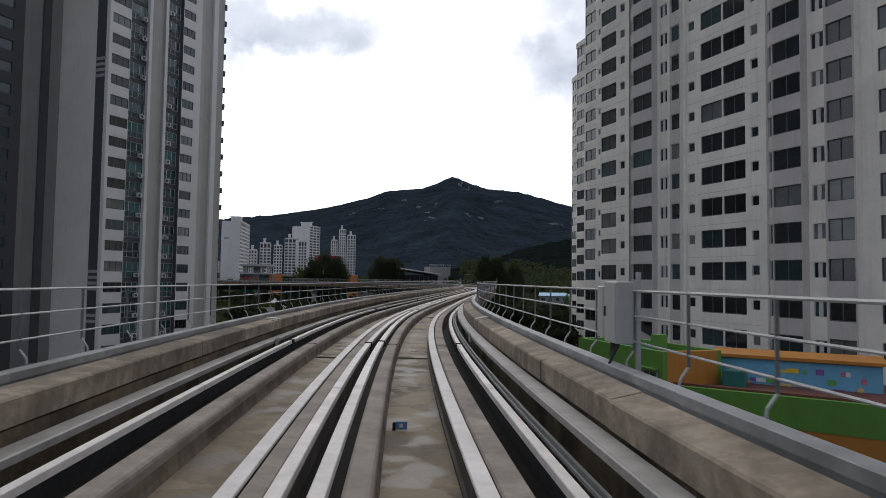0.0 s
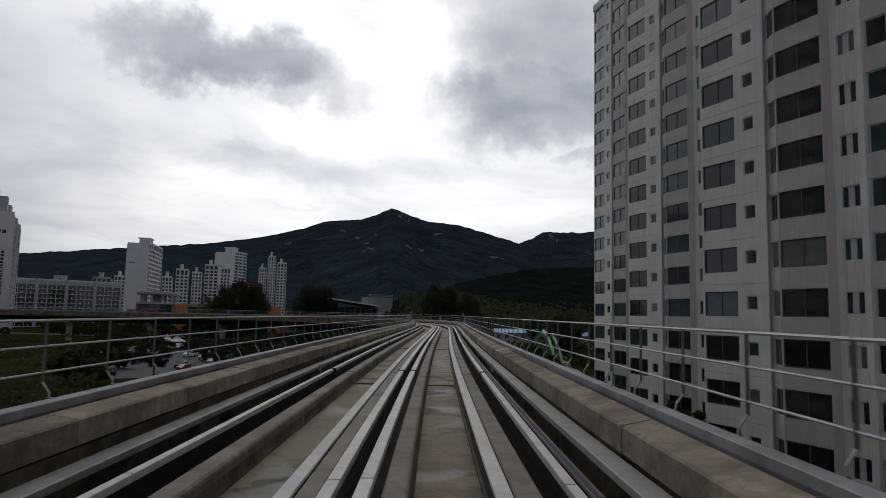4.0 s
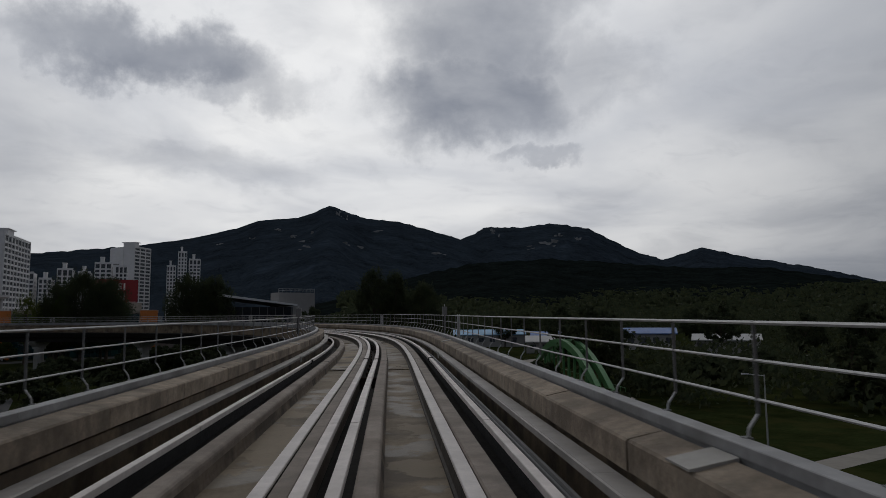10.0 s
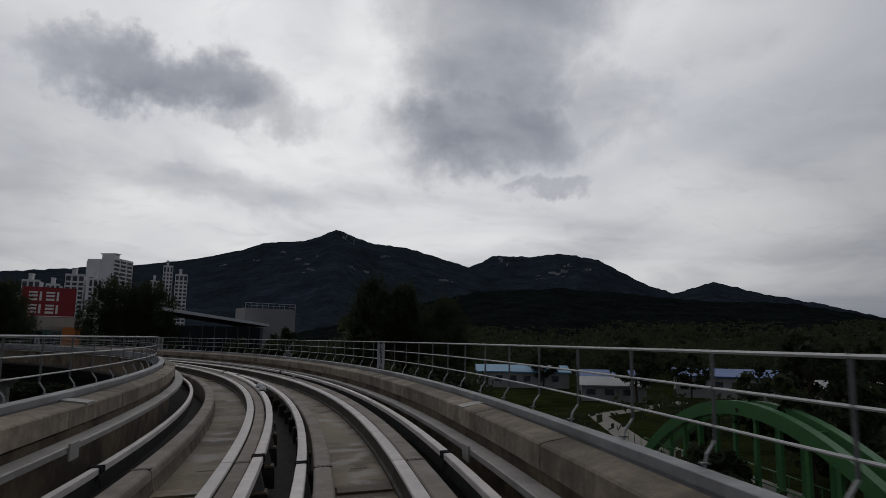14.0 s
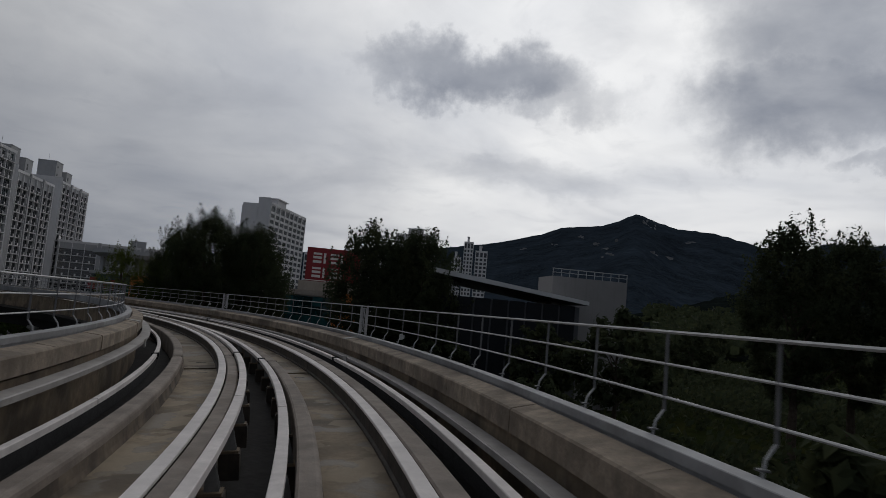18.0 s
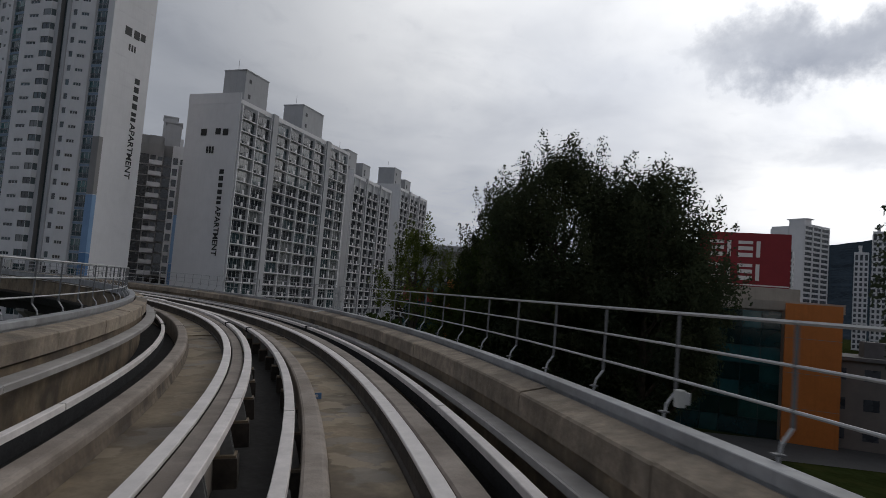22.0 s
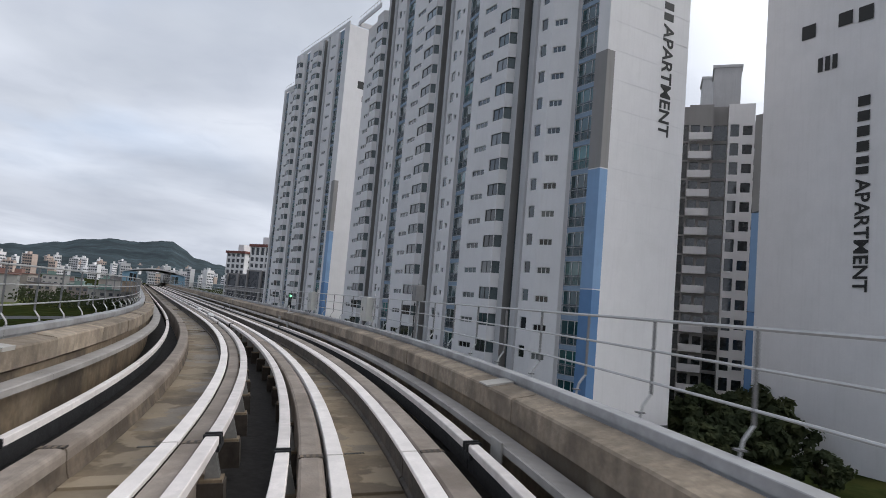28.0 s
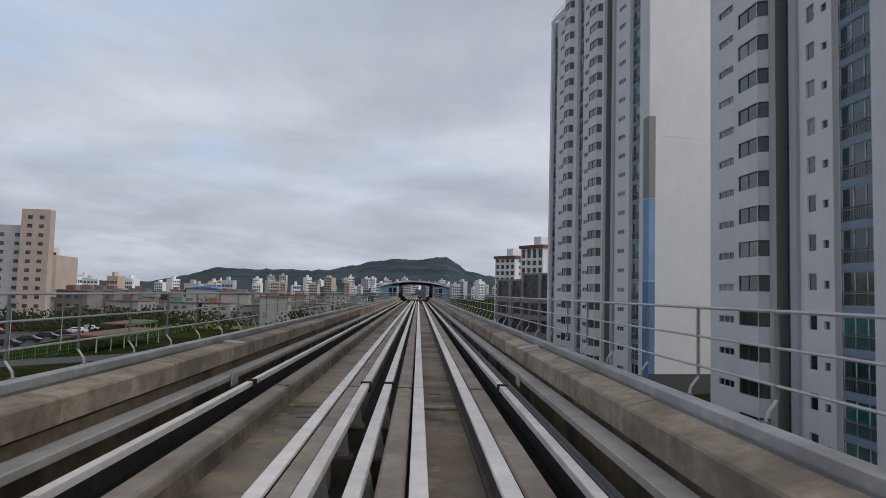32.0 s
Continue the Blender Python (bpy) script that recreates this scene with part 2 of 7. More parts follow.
    b.inputs["Specular IOR Level"].default_value = spec
    b.inputs["Coat Weight"].default_value = coat
    if bump:
        bp = nn("ShaderNodeBump")
        bp.inputs["Strength"].default_value, bp.inputs["Distance"].default_value = bump, 0.02
        ln(small, bp.inputs["Height"])
        ln(bp.outputs[0], b.inputs["Normal"])
    MATS[name] = m
    return m


CONCRETE = mat("weathered concrete", (0.262, 0.212, 0.160), 0.88, 0.38, 0.9, 16, 0.5, second=(0.105, 0.083, 0.064), amount=0.65, streak=0.4, per_piece=0.24, third=(0.33, 0.277, 0.216), patch=0.5, wash=0.25)
CONCRETE_TOP = mat("running surface concrete", (0.245, 0.206, 0.174), 0.8, 0.26, 0.6, 22, 0.4, second=(0.135, 0.105, 0.082), amount=0.55, per_piece=0.1, third=(0.285, 0.241, 0.202), patch=0.5, wash=0.18)
FLOOR_CONC = mat("stained trough concrete", (0.205, 0.158, 0.104), 0.75, 0.22, 0.45, 11, 0.3, second=(0.054, 0.042, 0.031), amount=0.7, per_piece=0.2, spec=0.3, third=(0.29, 0.238, 0.165), patch=0.5, wash=0.3, pool=0.6)
UPSTAND = mat("damp upstand concrete", (0.21, 0.158, 0.105), 0.85, 0.3, 0.8, 12, 0.4, second=(0.06, 0.048, 0.037), amount=0.8, streak=0.35, third=(0.27, 0.22, 0.16), patch=0.4, wash=0.3)
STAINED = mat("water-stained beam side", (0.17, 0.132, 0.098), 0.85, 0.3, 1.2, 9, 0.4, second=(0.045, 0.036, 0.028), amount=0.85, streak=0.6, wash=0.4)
# Near-black brown with paler blotches and darker upright streaks.
DARK_MOTTLE = mat("dark mottled concrete side", (0.040, 0.032, 0.026), 0.8, 0.45, 1.6, 10, 0.4, second=(0.085, 0.066, 0.050), amount=0.5, streak=0.5)
LEDGE = mat("cable trough cover", (0.31, 0.288, 0.27), 0.6, 0.15, 1.0, 16, 0.15, second=(0.17, 0.16, 0.15), amount=0.4)
STRIP = mat("worn steel running strip", (0.69, 0.645, 0.62), 0.7, 0.12, 0.8, 25, 0.1, spec=0.2, second=(0.60, 0.56, 0.53), amount=0.3, per_piece=0.05)
RAIL = mat("galvanised guide bar", (0.65, 0.60, 0.575), 0.6, 0.14, 1.2, 30, 0.1, metal=0.1, spec=0.3, second=(0.50, 0.46, 0.43), amount=0.3, per_piece=0.08)
DARKSTEEL = mat("dark bracket steel", (0.022, 0.022, 0.023), 0.8, 0.3, 3, 30, 0.2, spec=0.15)
# Colour holds dirt plus the shade of the gaps between the tracks.
DECK = mat("deck slab with dirt and gap shade", (0.022, 0.02, 0.019), 0.9, 0.3, 0.8, 8, 0.3)
# Galvanised steel with the railing uprights' backlit darkness put into the colour.
POSTMAT = mat("dark galvanised post steel", (0.16, 0.16, 0.163), 0.55, 0.12, 2, 40, 0.05, metal=0.4)
GALV = mat("galvanised railing steel", (0.42, 0.42, 0.42), 0.5, 0.1, 2, 40, 0.05, metal=0.5)
PLATE = mat("grey painted duct", (0.29, 0.29, 0.295), 0.6, 0.2, 0.9, 12, 0.15, metal=0.1, second=(0.15, 0.145, 0.14), amount=0.5, per_piece=0.12)


# ---- mesh helpers ----
def mesh_of(name, verts, faces, mats, index=None, smooth=False):
    me = bpy.data.meshes.new(name)
    me.from_pydata([tuple(v) for v in verts], [], faces)
    for m in mats if isinstance(mats, (list, tuple)) else [mats]:
        me.materials.append(m)
    if index is not None:
        me.polygons.foreach_set("material_index", index)
    if smooth:
        me.polygons.foreach_set("use_smooth", [True] * len(me.polygons))
    me.update()
    return me


def welded(name, verts, faces, mats, index):
    """A mesh whose meeting corners are joined into one skin."""
    seen, remap, out = {}, [], []
    for p in verts:
        key = (round(p[0], 3), round(p[1], 3), round(p[2], 3))
        if key not in seen:
            seen[key] = len(out)
            out.append(p)
        remap.append(seen[key])
    return mesh_of(name, out, [tuple(remap[i] for i in f) for f in faces], mats, index)


def obj(name, me, parent=None, m=None):
    ob = new(name, me)
    if parent is not None:
        ob.parent = parent
    if m is not None:
        ob.matrix_basis = m
    return ob


def empty(name, m=None, label="", category="", group="", kind=""):
    ob = new(name)
    ob.empty_display_size = 0.2
    if m is not None:
        ob.matrix_basis = m
    return tagged(ob, label, category, group, kind)


class Pile:
    """Gathers boxes and prisms into one mesh."""

    def __init__(self):
        self.v, self.f, self.i = [], [], []

    def box(self, x0, x1, y0, y1, z0, z1, k=0):
        n = len(self.v)
        self.v += [(x0, y0, z0), (x1, y0, z0), (x1, y1, z0), (x0, y1, z0), (x0, y0, z1), (x1, y0, z1), (x1, y1, z1), (x0, y1, z1)]
        for q in ((0, 3, 2, 1), (4, 5, 6, 7), (0, 1, 5, 4), (1, 2, 6, 5), (2, 3, 7, 6), (3, 0, 4, 7)):
            self.f.append(tuple(n + j for j in q))
            self.i.append(k)
        return self

    def bevel_box(self, x0, x1, y0, y1, z0, z1, b, k=0):
        """A box whose four upright edges and top rim are chamfered."""
        n = len(self.v)
        rim = lambda e, z: [(x0 + e + b, y0 + e, z), (x1 - e - b, y0 + e, z), (x1 - e, y0 + e + b, z), (x1 - e, y1 - e - b, z), (x1 - e - b, y1 - e, z), (x0 + e + b, y1 - e, z), (x0 + e, y1 - e - b, z), (x0 + e, y0 + e + b, z)]
        self.v += rim(0, z0) + rim(0, z1 - b) + rim(b, z1)
        for r in (0, 8):
            for j in range(8):
                self.f.append((n + r + j, n + r + (j + 1) % 8, n + r + 8 + (j + 1) % 8, n + r + 8 + j))
                self.i.append(k)
        self.f += [tuple(n + j for j in range(7, -1, -1)), tuple(n + 16 + j for j in range(8))]
        self.i += [k, k]
        return self

    def tube(self, a, b, r0, r1=None, sides=8, k=0, caps=True):
        a, b = Vector(a), Vector(b)
        r1 = r0 if r1 is None else r1
        d = (b - a).normalized()
        x = d.orthogonal().normalized()
        y = d.cross(x)
        n = len(self.v)
        for c, r in ((a, r0), (b, r1)):
            self.v += [tuple(c + (x * math.cos(2 * math.pi * j / sides) + y * math.sin(2 * math.pi * j / sides)) * r) for j in range(sides)]
        for j in range(sides):
            self.f.append((n + j, n + (j + 1) % sides, n + sides + (j + 1) % sides, n + sides + j))
            self.i.append(k)
        if caps:
            self.f += [tuple(n + j for j in range(sides - 1, -1, -1)), tuple(n + sides + j for j in range(sides))]
            self.i += [k, k]
        return self

    def prism(self, outline, z0, z1, k=0):
        """An upright prism over an outline in x and y, anticlockwise."""
        n, c = len(self.v), len(outline)
        self.v += [(x, y, z0) for x, y in outline] + [(x, y, z1) for x, y in outline]
        for j in range(c):
            self.f.append((n + j, n + (j + 1) % c, n + c + (j + 1) % c, n + c + j))
            self.i.append(k)
        self.f += [tuple(n + j for j in range(c - 1, -1, -1)), tuple(n + c + j for j in range(c))]
        self.i += [k, k]
        return self

    def mesh(self, name, mats, smooth=False):
        return mesh_of(name, self.v, self.f, mats, self.i, smooth)


# ---- the guideway's line: curvature along its length ----
KNOT = 12.0
KAPPA = [-1.03, -1.49, -1.9, -2.68, -3.95, -3.9, -0.78, -0.43, -0.4, -0.34, -0.36, -0.13, 0.36, -0.27, -0.18, 1.39, 3.22, 6.02, 8.23, 8.98, 9.12, 9.42, 9.45, 8.64, 8.54, 8.87, 8.91, 9.33, 9.78, 9.42, 8.65, 8.8, 9.62, 9.85, 8.45, 5.46, 2.04, 0.25, -0.23, -0.75, -1.34, -1.93, -2.53, -3.12]
SG = np.arange(-36.0, 760.0, 1.0)
_k = np.interp(SG, -12.0 + KNOT * np.arange(len(KAPPA)), KAPPA, right=0.0) / 1000
_k[SG > 436] = 0.0
_th = np.concatenate([[0], np.cumsum((_k[1:] + _k[:-1]) / 2)])
_th -= np.interp(100.0, SG, _th)
_x = np.concatenate([[0], np.cumsum(-np.sin((_th[1:] + _th[:-1]) / 2))])
_y = np.concatenate([[0], np.cumsum(np.cos((_th[1:] + _th[:-1]) / 2))])
_x -= np.interp(0.0, SG, _x)
_y -= np.interp(0.0, SG, _y)
_ks = np.convolve(np.pad(_k, 10, "edge"), np.ones(21) / 21, "valid")
CANT = 8.18
GROUND = -10.0


def line_at(s):
    return np.interp(s, SG, _x), np.interp(s, SG, _y), np.interp(s, SG, _th), np.interp(s, SG, _ks)


def _put(X, Y, th, lat, z):
    return Vector((X + lat * math.cos(th), Y + lat * math.sin(th), z))


def near_track(s, u, w):
    """A place on the track that the train runs on: u to the right, w above the running surface, canted."""
    X, Y, th, k = line_at(s)
    c = max(-0.12, min(0.12, CANT * k))
    return _put(X, Y, th, u * math.cos(c) - w * math.sin(c), u * math.sin(c) + w * math.cos(c))


def far_track(s, u, w):
    """The same on the other track, which keeps more clearance in the curve."""
    X, Y, th, k = line_at(s)
    c = max(-0.12, min(0.12, CANT * k))
    off = np.interp(s, (150, 420), (-2.99, -3.08)) - 0.45 * max(k, 0) / 0.0095
    return _put(X, Y, th, off + u * math.cos(c) - w * math.sin(c), u * math.sin(c) + w * math.cos(c))


def deck_at(s, u, w):
    """The same on the level deck."""
    X, Y, th, k = line_at(s)
    e = max(k, 0) / 0.0095
    return _put(X, Y, th, u - (0.36 * e if u < -1.2 else 0.0), w - 0.18 * e)


def edge_at(s, u, w):
    """The deck's edges: parapets, ducts and railings, the inner one raised in the curve."""
    X, Y, th, k = line_at(s)
    e = k / 0.0095
    if u < -1.2:
        return _put(X, Y, th, u - 0.36 * max(e, 0), w - 0.08 + 0.20 * e)
    return _put(X, Y, th, u, w + 0.01 * e)


def rail_at(s, u, w):
    """The railings, the outer one a little taller in the curve."""
    p = edge_at(s, u, w)
    return p if u < -1.2 else p + Vector((0, 0, 0.065 * line_at(s)[3] / 0.0095))


def ledge_at(s, u, w):
    """The cable trough covers on the parapets' inner faces."""
    X, Y, th, k = line_at(s)
    e = k / 0.0095
    if u < -1.2:
        return _put(X, Y, th, u - 0.36 * max(e, 0), w - 0.15 + 0.25 * e)
    return _put(X, Y, th, u, w - 0.14 * e)


def sweep(place, s0, s1, profile, step=2.0, closed=True):
    """Vertices and faces of a profile of (u, w) carried along the line."""
    n = max(1, int(round((s1 - s0) / step)))
    c = len(profile)
    v, f = [], []
    for i in range(n + 1):
        s = s0 + (s1 - s0) * i / n
        v += [place(s, u, w) for u, w in profile]
    for i in range(n):
        for j in range(c if closed else c - 1):
            a, b = i * c + j, i * c + (j + 1) % c
            f.append((a, b, b + c, a + c))
    if closed:
        f += [tuple(range(c - 1, -1, -1)), tuple(n * c + j for j in range(c))]
    return v, f


def swept(name, place, s0, s1, profile, material, parent=None, step=2.0):
    v, f = sweep(place, s0, s1, profile, step)
    return obj(name, mesh_of(name, v, f, material), parent)


def rect(u0, u1, w0, w1, b=0.0):
    """A rail's section, its upper edges chamfered by b; ordered so that faces look outwards."""
    if b:
        return [(u0, w0), (u0, w1 - b), (u0 + b, w1), (u1 - b, w1), (u1, w1 - b), (u1, w0)][::-1]
    return [(u0, w0), (u0, w1), (u1, w1), (u1, w0)][::-1]


JOINTS = [-30, -6, 24.5, 51, 78, 106, 134, 164.5, 197, 231, 265.5, 297, 328.5, 357.5, 386.5, 418, 446, 476, 506, 536, 566, 596, 626, 690]
END = 690.0

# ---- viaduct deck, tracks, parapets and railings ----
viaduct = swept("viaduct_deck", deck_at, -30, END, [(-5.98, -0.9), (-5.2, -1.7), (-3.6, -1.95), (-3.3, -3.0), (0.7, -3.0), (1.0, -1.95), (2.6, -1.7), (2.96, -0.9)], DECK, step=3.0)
tagged(viaduct, "long curved concrete viaduct deck on piers", "viaduct", kind="structure")


FLOOR_W = -0.45


def build_track(name, place, label, left_beam, strip, right_beam, guide_l, guide_r, outer, extra_from=None):
    track = empty(name, label=label, category="track", kind="structure")
    b0, b1 = left_beam
    f0, f1 = b1 + 0.045, strip[0] - 0.03
    for s0, s1 in zip(JOINTS[:-1], JOINTS[1:]):
        g = 0.025
        a, b = s0 + g, s1 - g
        step = 1.5 if s0 < 470 else 4.0
        # the left beam: a worn rounded cap over a water-stained side
        swept("running_beam", place, a, b, [(b0, -0.92), (b0, -0.06), (b0 + 0.012, -0.022), (b0 + 0.05, 0.0), (b1 - 0.09, 0.0), (b1 - 0.045, -0.012), (b1 - 0.012, -0.045), (b1, -0.09), (b1, -0.20), (b0 + 0.1, -0.20), (b0 + 0.1, -0.92)][::-1], CONCRETE_TOP, track, step)
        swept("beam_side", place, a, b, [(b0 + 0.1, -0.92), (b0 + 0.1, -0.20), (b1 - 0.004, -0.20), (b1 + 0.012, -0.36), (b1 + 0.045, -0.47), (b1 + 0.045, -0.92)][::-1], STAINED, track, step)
        swept("running_beam", place, a, b, rect(strip[1], right_beam[1], -0.92, 0.0, 0.03), CONCRETE_TOP, track, step)
        swept("trough_floor", place, a + 0.06, b - 0.06, rect(f0, f1, -0.92, FLOOR_W), FLOOR_CONC, track, step)
        swept("strip_upstand", place, a, b, [(f1, -0.92), (f1, FLOOR_W + 0.06), (f1 + 0.045, FLOOR_W + 0.09), (f1 + 0.05, -0.045), (strip[1] - 0.05, -0.045), (strip[1] - 0.05, -0.92)][::-1], DARK_MOTTLE, track, step)
        # low kerb where the trough meets the next span
        swept("span_sill", place, b - 0.55, b - 0.02, rect(f0 + 0.02, f1 - 0.02, -0.64, FLOOR_W + 0.045, 0.01), FLOOR_CONC, track, 0.6)
        n = max(1, round((s1 - s0) / 10.0))
        for i in range(n):
            p, q = a + (b - a) * i / n + 0.006, a + (b - a) * (i + 1) / n - 0.006
            swept("running_strip", place, p, q, rect(strip[0], strip[1] - 0.035, -0.045, 0.012, 0.012), STRIP, track, step)
            swept("guide_bar", place, p, q - 0.05, rect(*guide_l, -0.02, 0.10, 0.012), RAIL, track, step)
            swept("guide_bar", place, p, q - 0.05, rect(*guide_r, -0.02, 0.10, 0.012), RAIL, track, step)
            if extra_from and p > extra_from:
                swept("inner_strip", place, p, q, rect(-0.58, -0.34, -0.62, 0.006, 0.01), STRIP, track, step)
        # the outer guide bar stands on a dark insulated web
        o0, o1 = guide_r if outer > 0 else guide_l
        swept("bar_web", place, a, b, rect(o0 + 0.015, o1 - 0.015, -0.30, -0.02), DARKSTEEL, track, step)
    return track


near = build_track("near_track", near_track, "rubber-tyred metro track with steel guide bars", (-1.0, -0.63), (0.55, 0.835), (0.835, 1.22), (-1.33, -1.13), (1.58, 1.75), 1, 352)
far = build_track("far_track", far_track, "parallel rubber-tyred metro track with steel guide bars", (-1.02, -0.64), (0.58, 0.84), (0.84, 1.15), (-1.66, -1.52), (1.19, 1.385), -1)


def bracket_mesh():
    """A concrete plinth with a pale bed, and a gusseted steel bracket on it."""
    p = Pile()
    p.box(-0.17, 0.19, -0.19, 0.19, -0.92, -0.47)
    p.box(-0.15, 0.17, -0.16, 0.16, -0.47, -0.43, 1)
    for y in (-0.07, 0.05):
        n = len(p.v)
        p.v += [(-0.08, y, -0.43), (0.13, y, -0.43), (0.05, y, -0.02), (-0.05, y, -0.02), (-0.08, y + 0.02, -0.43), (0.13, y + 0.02, -0.43), (0.05, y + 0.02, -0.02), (-0.05, y + 0.02, -0.02)]
        for q in ((0, 1, 2, 3), (7, 6, 5, 4), (0, 4, 5, 1), (1, 5, 6, 2), (2, 6, 7, 3), (3, 7, 4, 0)):
            p.f.append(tuple(n + j for j in q))
            p.i.append(2)
    p.box(-0.07, 0.09, -0.05, 0.05, -0.43, -0.40, 2)
    return p.mesh("guide_bracket", [DARK_MOTTLE, UPSTAND, BRACKETSTEEL])


BRACKETSTEEL = mat("dusty bracket steel", (0.21, 0.205, 0.195), 0.65, 0.2, 3, 30, 0.1, metal=0.2)
BRACKET = bracket_mesh()


def along(place, s, u, w):
    a, b, r = place(s, u, w), place(s + 0.5, u, w), place(s, u + 0.5, w)
    y = (b - a).normalized()
    x = (r - a).normalized()
    z = x.cross(y).normalized()
    x = y.cross(z)
    return Matrix(((x.x, y.x, z.x, a.x), (x.y, y.y, z.y, a.y), (x.z, y.z, z.z, a.z), (0, 0, 0, 1)))


for track, place, u in ((near, near_track, -1.16), (far, far_track, 1.31)):
    for i in range(110):
        s = 160 + 2.6 * i
        obj("guide_bracket", BRACKET, track, along(place, s, u, 0.0))

# parapets: ledge, panels, duct and railing on each side
PANEL = 4.3
CABLE = mat("grey cable sheath", (0.07, 0.07, 0.072), 0.6, 0.15, 2, 20, 0.05)


def parapet(side, name):
    sg = 1 if side > 0 else -1
    face = 2.47 if side > 0 else -5.49
    U = lambda d: face + sg * d
    wall = empty(name, label="weathered precast concrete parapet panels", category="parapet", kind="structure")

    def prof(pts):
        q = [(U(d), w) for d, w in pts]
        return q if sg > 0 else q[::-1]

    # cable trough cover: two folded lengths with a groove between
    s = -30.0
    while s < END:
        e = min(s + 12.0, END)
        swept("trough_cover", ledge_at, s, e - 0.01, prof([(-0.38, 0.27), (-0.02, 0.27), (-0.02, 0.38), (-0.33, 0.385), (-0.34, 0.375), (-0.355, 0.385), (-0.38, 0.375)]), LEDGE, wall, 1.5 if s < 470 else 4.0)
        s = e
    if side > 0:
        for du, r in ((-0.52, 0.05), (-0.62, 0.035)):
            ring = [(U(du) + r * math.cos(t), 0.02 + r * math.sin(t)) for t in [2 * math.pi * j / 6 for j in range(6)]]
            swept("power_cable", ledge_at, -30, END, ring, CABLE, wall, 3.0)
    rnd = random.Random(7 + side)
    n = 0
    s = -30.0
    while s < 484:
        e = s + PANEL
        dz, du = rnd.uniform(-0.012, 0.012), rnd.uniform(-0.012, 0.012)
        high, low, fall = 0.93, 0.46 if side > 0 else 0.52, 0.08 if side > 0 else 0.04
        swept("parapet_panel", edge_at, s + 0.012, e - 0.012, prof([(du, low), (0.50, low), (0.50, high + dz), (0.47, high + 0.025 + dz), (0.03 + du, high - fall + 0.012 + dz), (du, high - fall - 0.02 + dz)]), CONCRETE, wall, 1.45)
        s = e
        n += 1
    # the deck's upstand, set back below the panels
    swept("upstand", edge_at, -30, s, prof([(0.13, -0.95), (0.49, -0.95), (0.49, 0.44), (0.13, 0.44)]), UPSTAND, wall, 1.5)
    swept("parapet_wall", edge_at, s, END, prof([(0.0, -0.95), (0.50, -0.95), (0.50, 0.93), (0, 0.93)]), CONCRETE, wall, 4.0)
    # duct in lengths of ten metres
    s = -30.0
    while s < END:
        e = min(s + 10.0, END)
        swept("cable_duct", edge_at, s + 0.004, e - 0.004, prof([(0.56, 0.62), (0.78, 0.62), (0.78, 1.10), (0.77, 1.11), (0.54, 1.11), (0.53, 1.10), (0.53, 0.98), (0.56, 0.97)]), PLATE, wall, 1.5 if s < 470 else 3.0)
        s = e
    fence = empty(name.replace("parapet", "railing"), label="galvanised three-bar safety railing on the viaduct edge", category="railing", kind="structure")
    lift = -0.02
    for w in (1.52 + lift, 1.93 + lift, 2.33 + lift):
        r = 0.019 if w < 2 else 0.025
        ring = [(U(0.93) + r * math.cos(a), w + r * math.sin(a)) for a in [2 * math.pi * j / 6 for j in range(6)]]
        swept("rail", rail_at, -30, END, ring, GALV, fence, 2.0)
    p = Pile()
    p.box(-0.020, 0.020, -0.009, 0.009, 0.23, 1.24 + lift)
    p.tube((-sg * 0.14, 0, -0.08), (-sg * 0.11, 0, 0.09), 0.018, 0.018, 6, 1)
    p.tube((-sg * 0.11, 0, 0.09), (0, 0, 0.24), 0.018, 0.018, 6, 1)
    p.box(-sg * 0.14 - 0.05, -sg * 0.14 + 0.05, -0.045, 0.045, -0.012, 0.008)
    # uprights in the darkened steel, bent feet in the bright one
    post = p.mesh("post", [POSTMAT, GALV])
    for i in range(245):
        s = -9.7 + 2.0 * i + (0.6 if side < 0 else 0.0)
        obj("post", post, fence, along(edge_at if side < 0 else rail_at, s, U(0.93), 1.11))
    q = Pile()
    for i in range(100):
        m = along(edge_at, 480 + 2.0 * i, U(0.93), 1.11)
        k = len(q.v)
        q.v += [tuple(m @ Vector(v)) for v in p.v]
        q.f += [tuple(k + j for j in f) for f in p.f]
        q.i += p.i
    tagged(obj("far_posts", q.mesh("far_posts", [POSTMAT, GALV]), fence), kind="stuff")
    return wall, fence


parapet(1, "parapet_outer")
parapet(-1, "parapet_inner")

PIER = mat("pier concrete", (0.30, 0.29, 0.27), 0.85, 0.15, 0.5, 10, 0.2, second=(0.2, 0.19, 0.17), amount=0.4, streak=0.4)


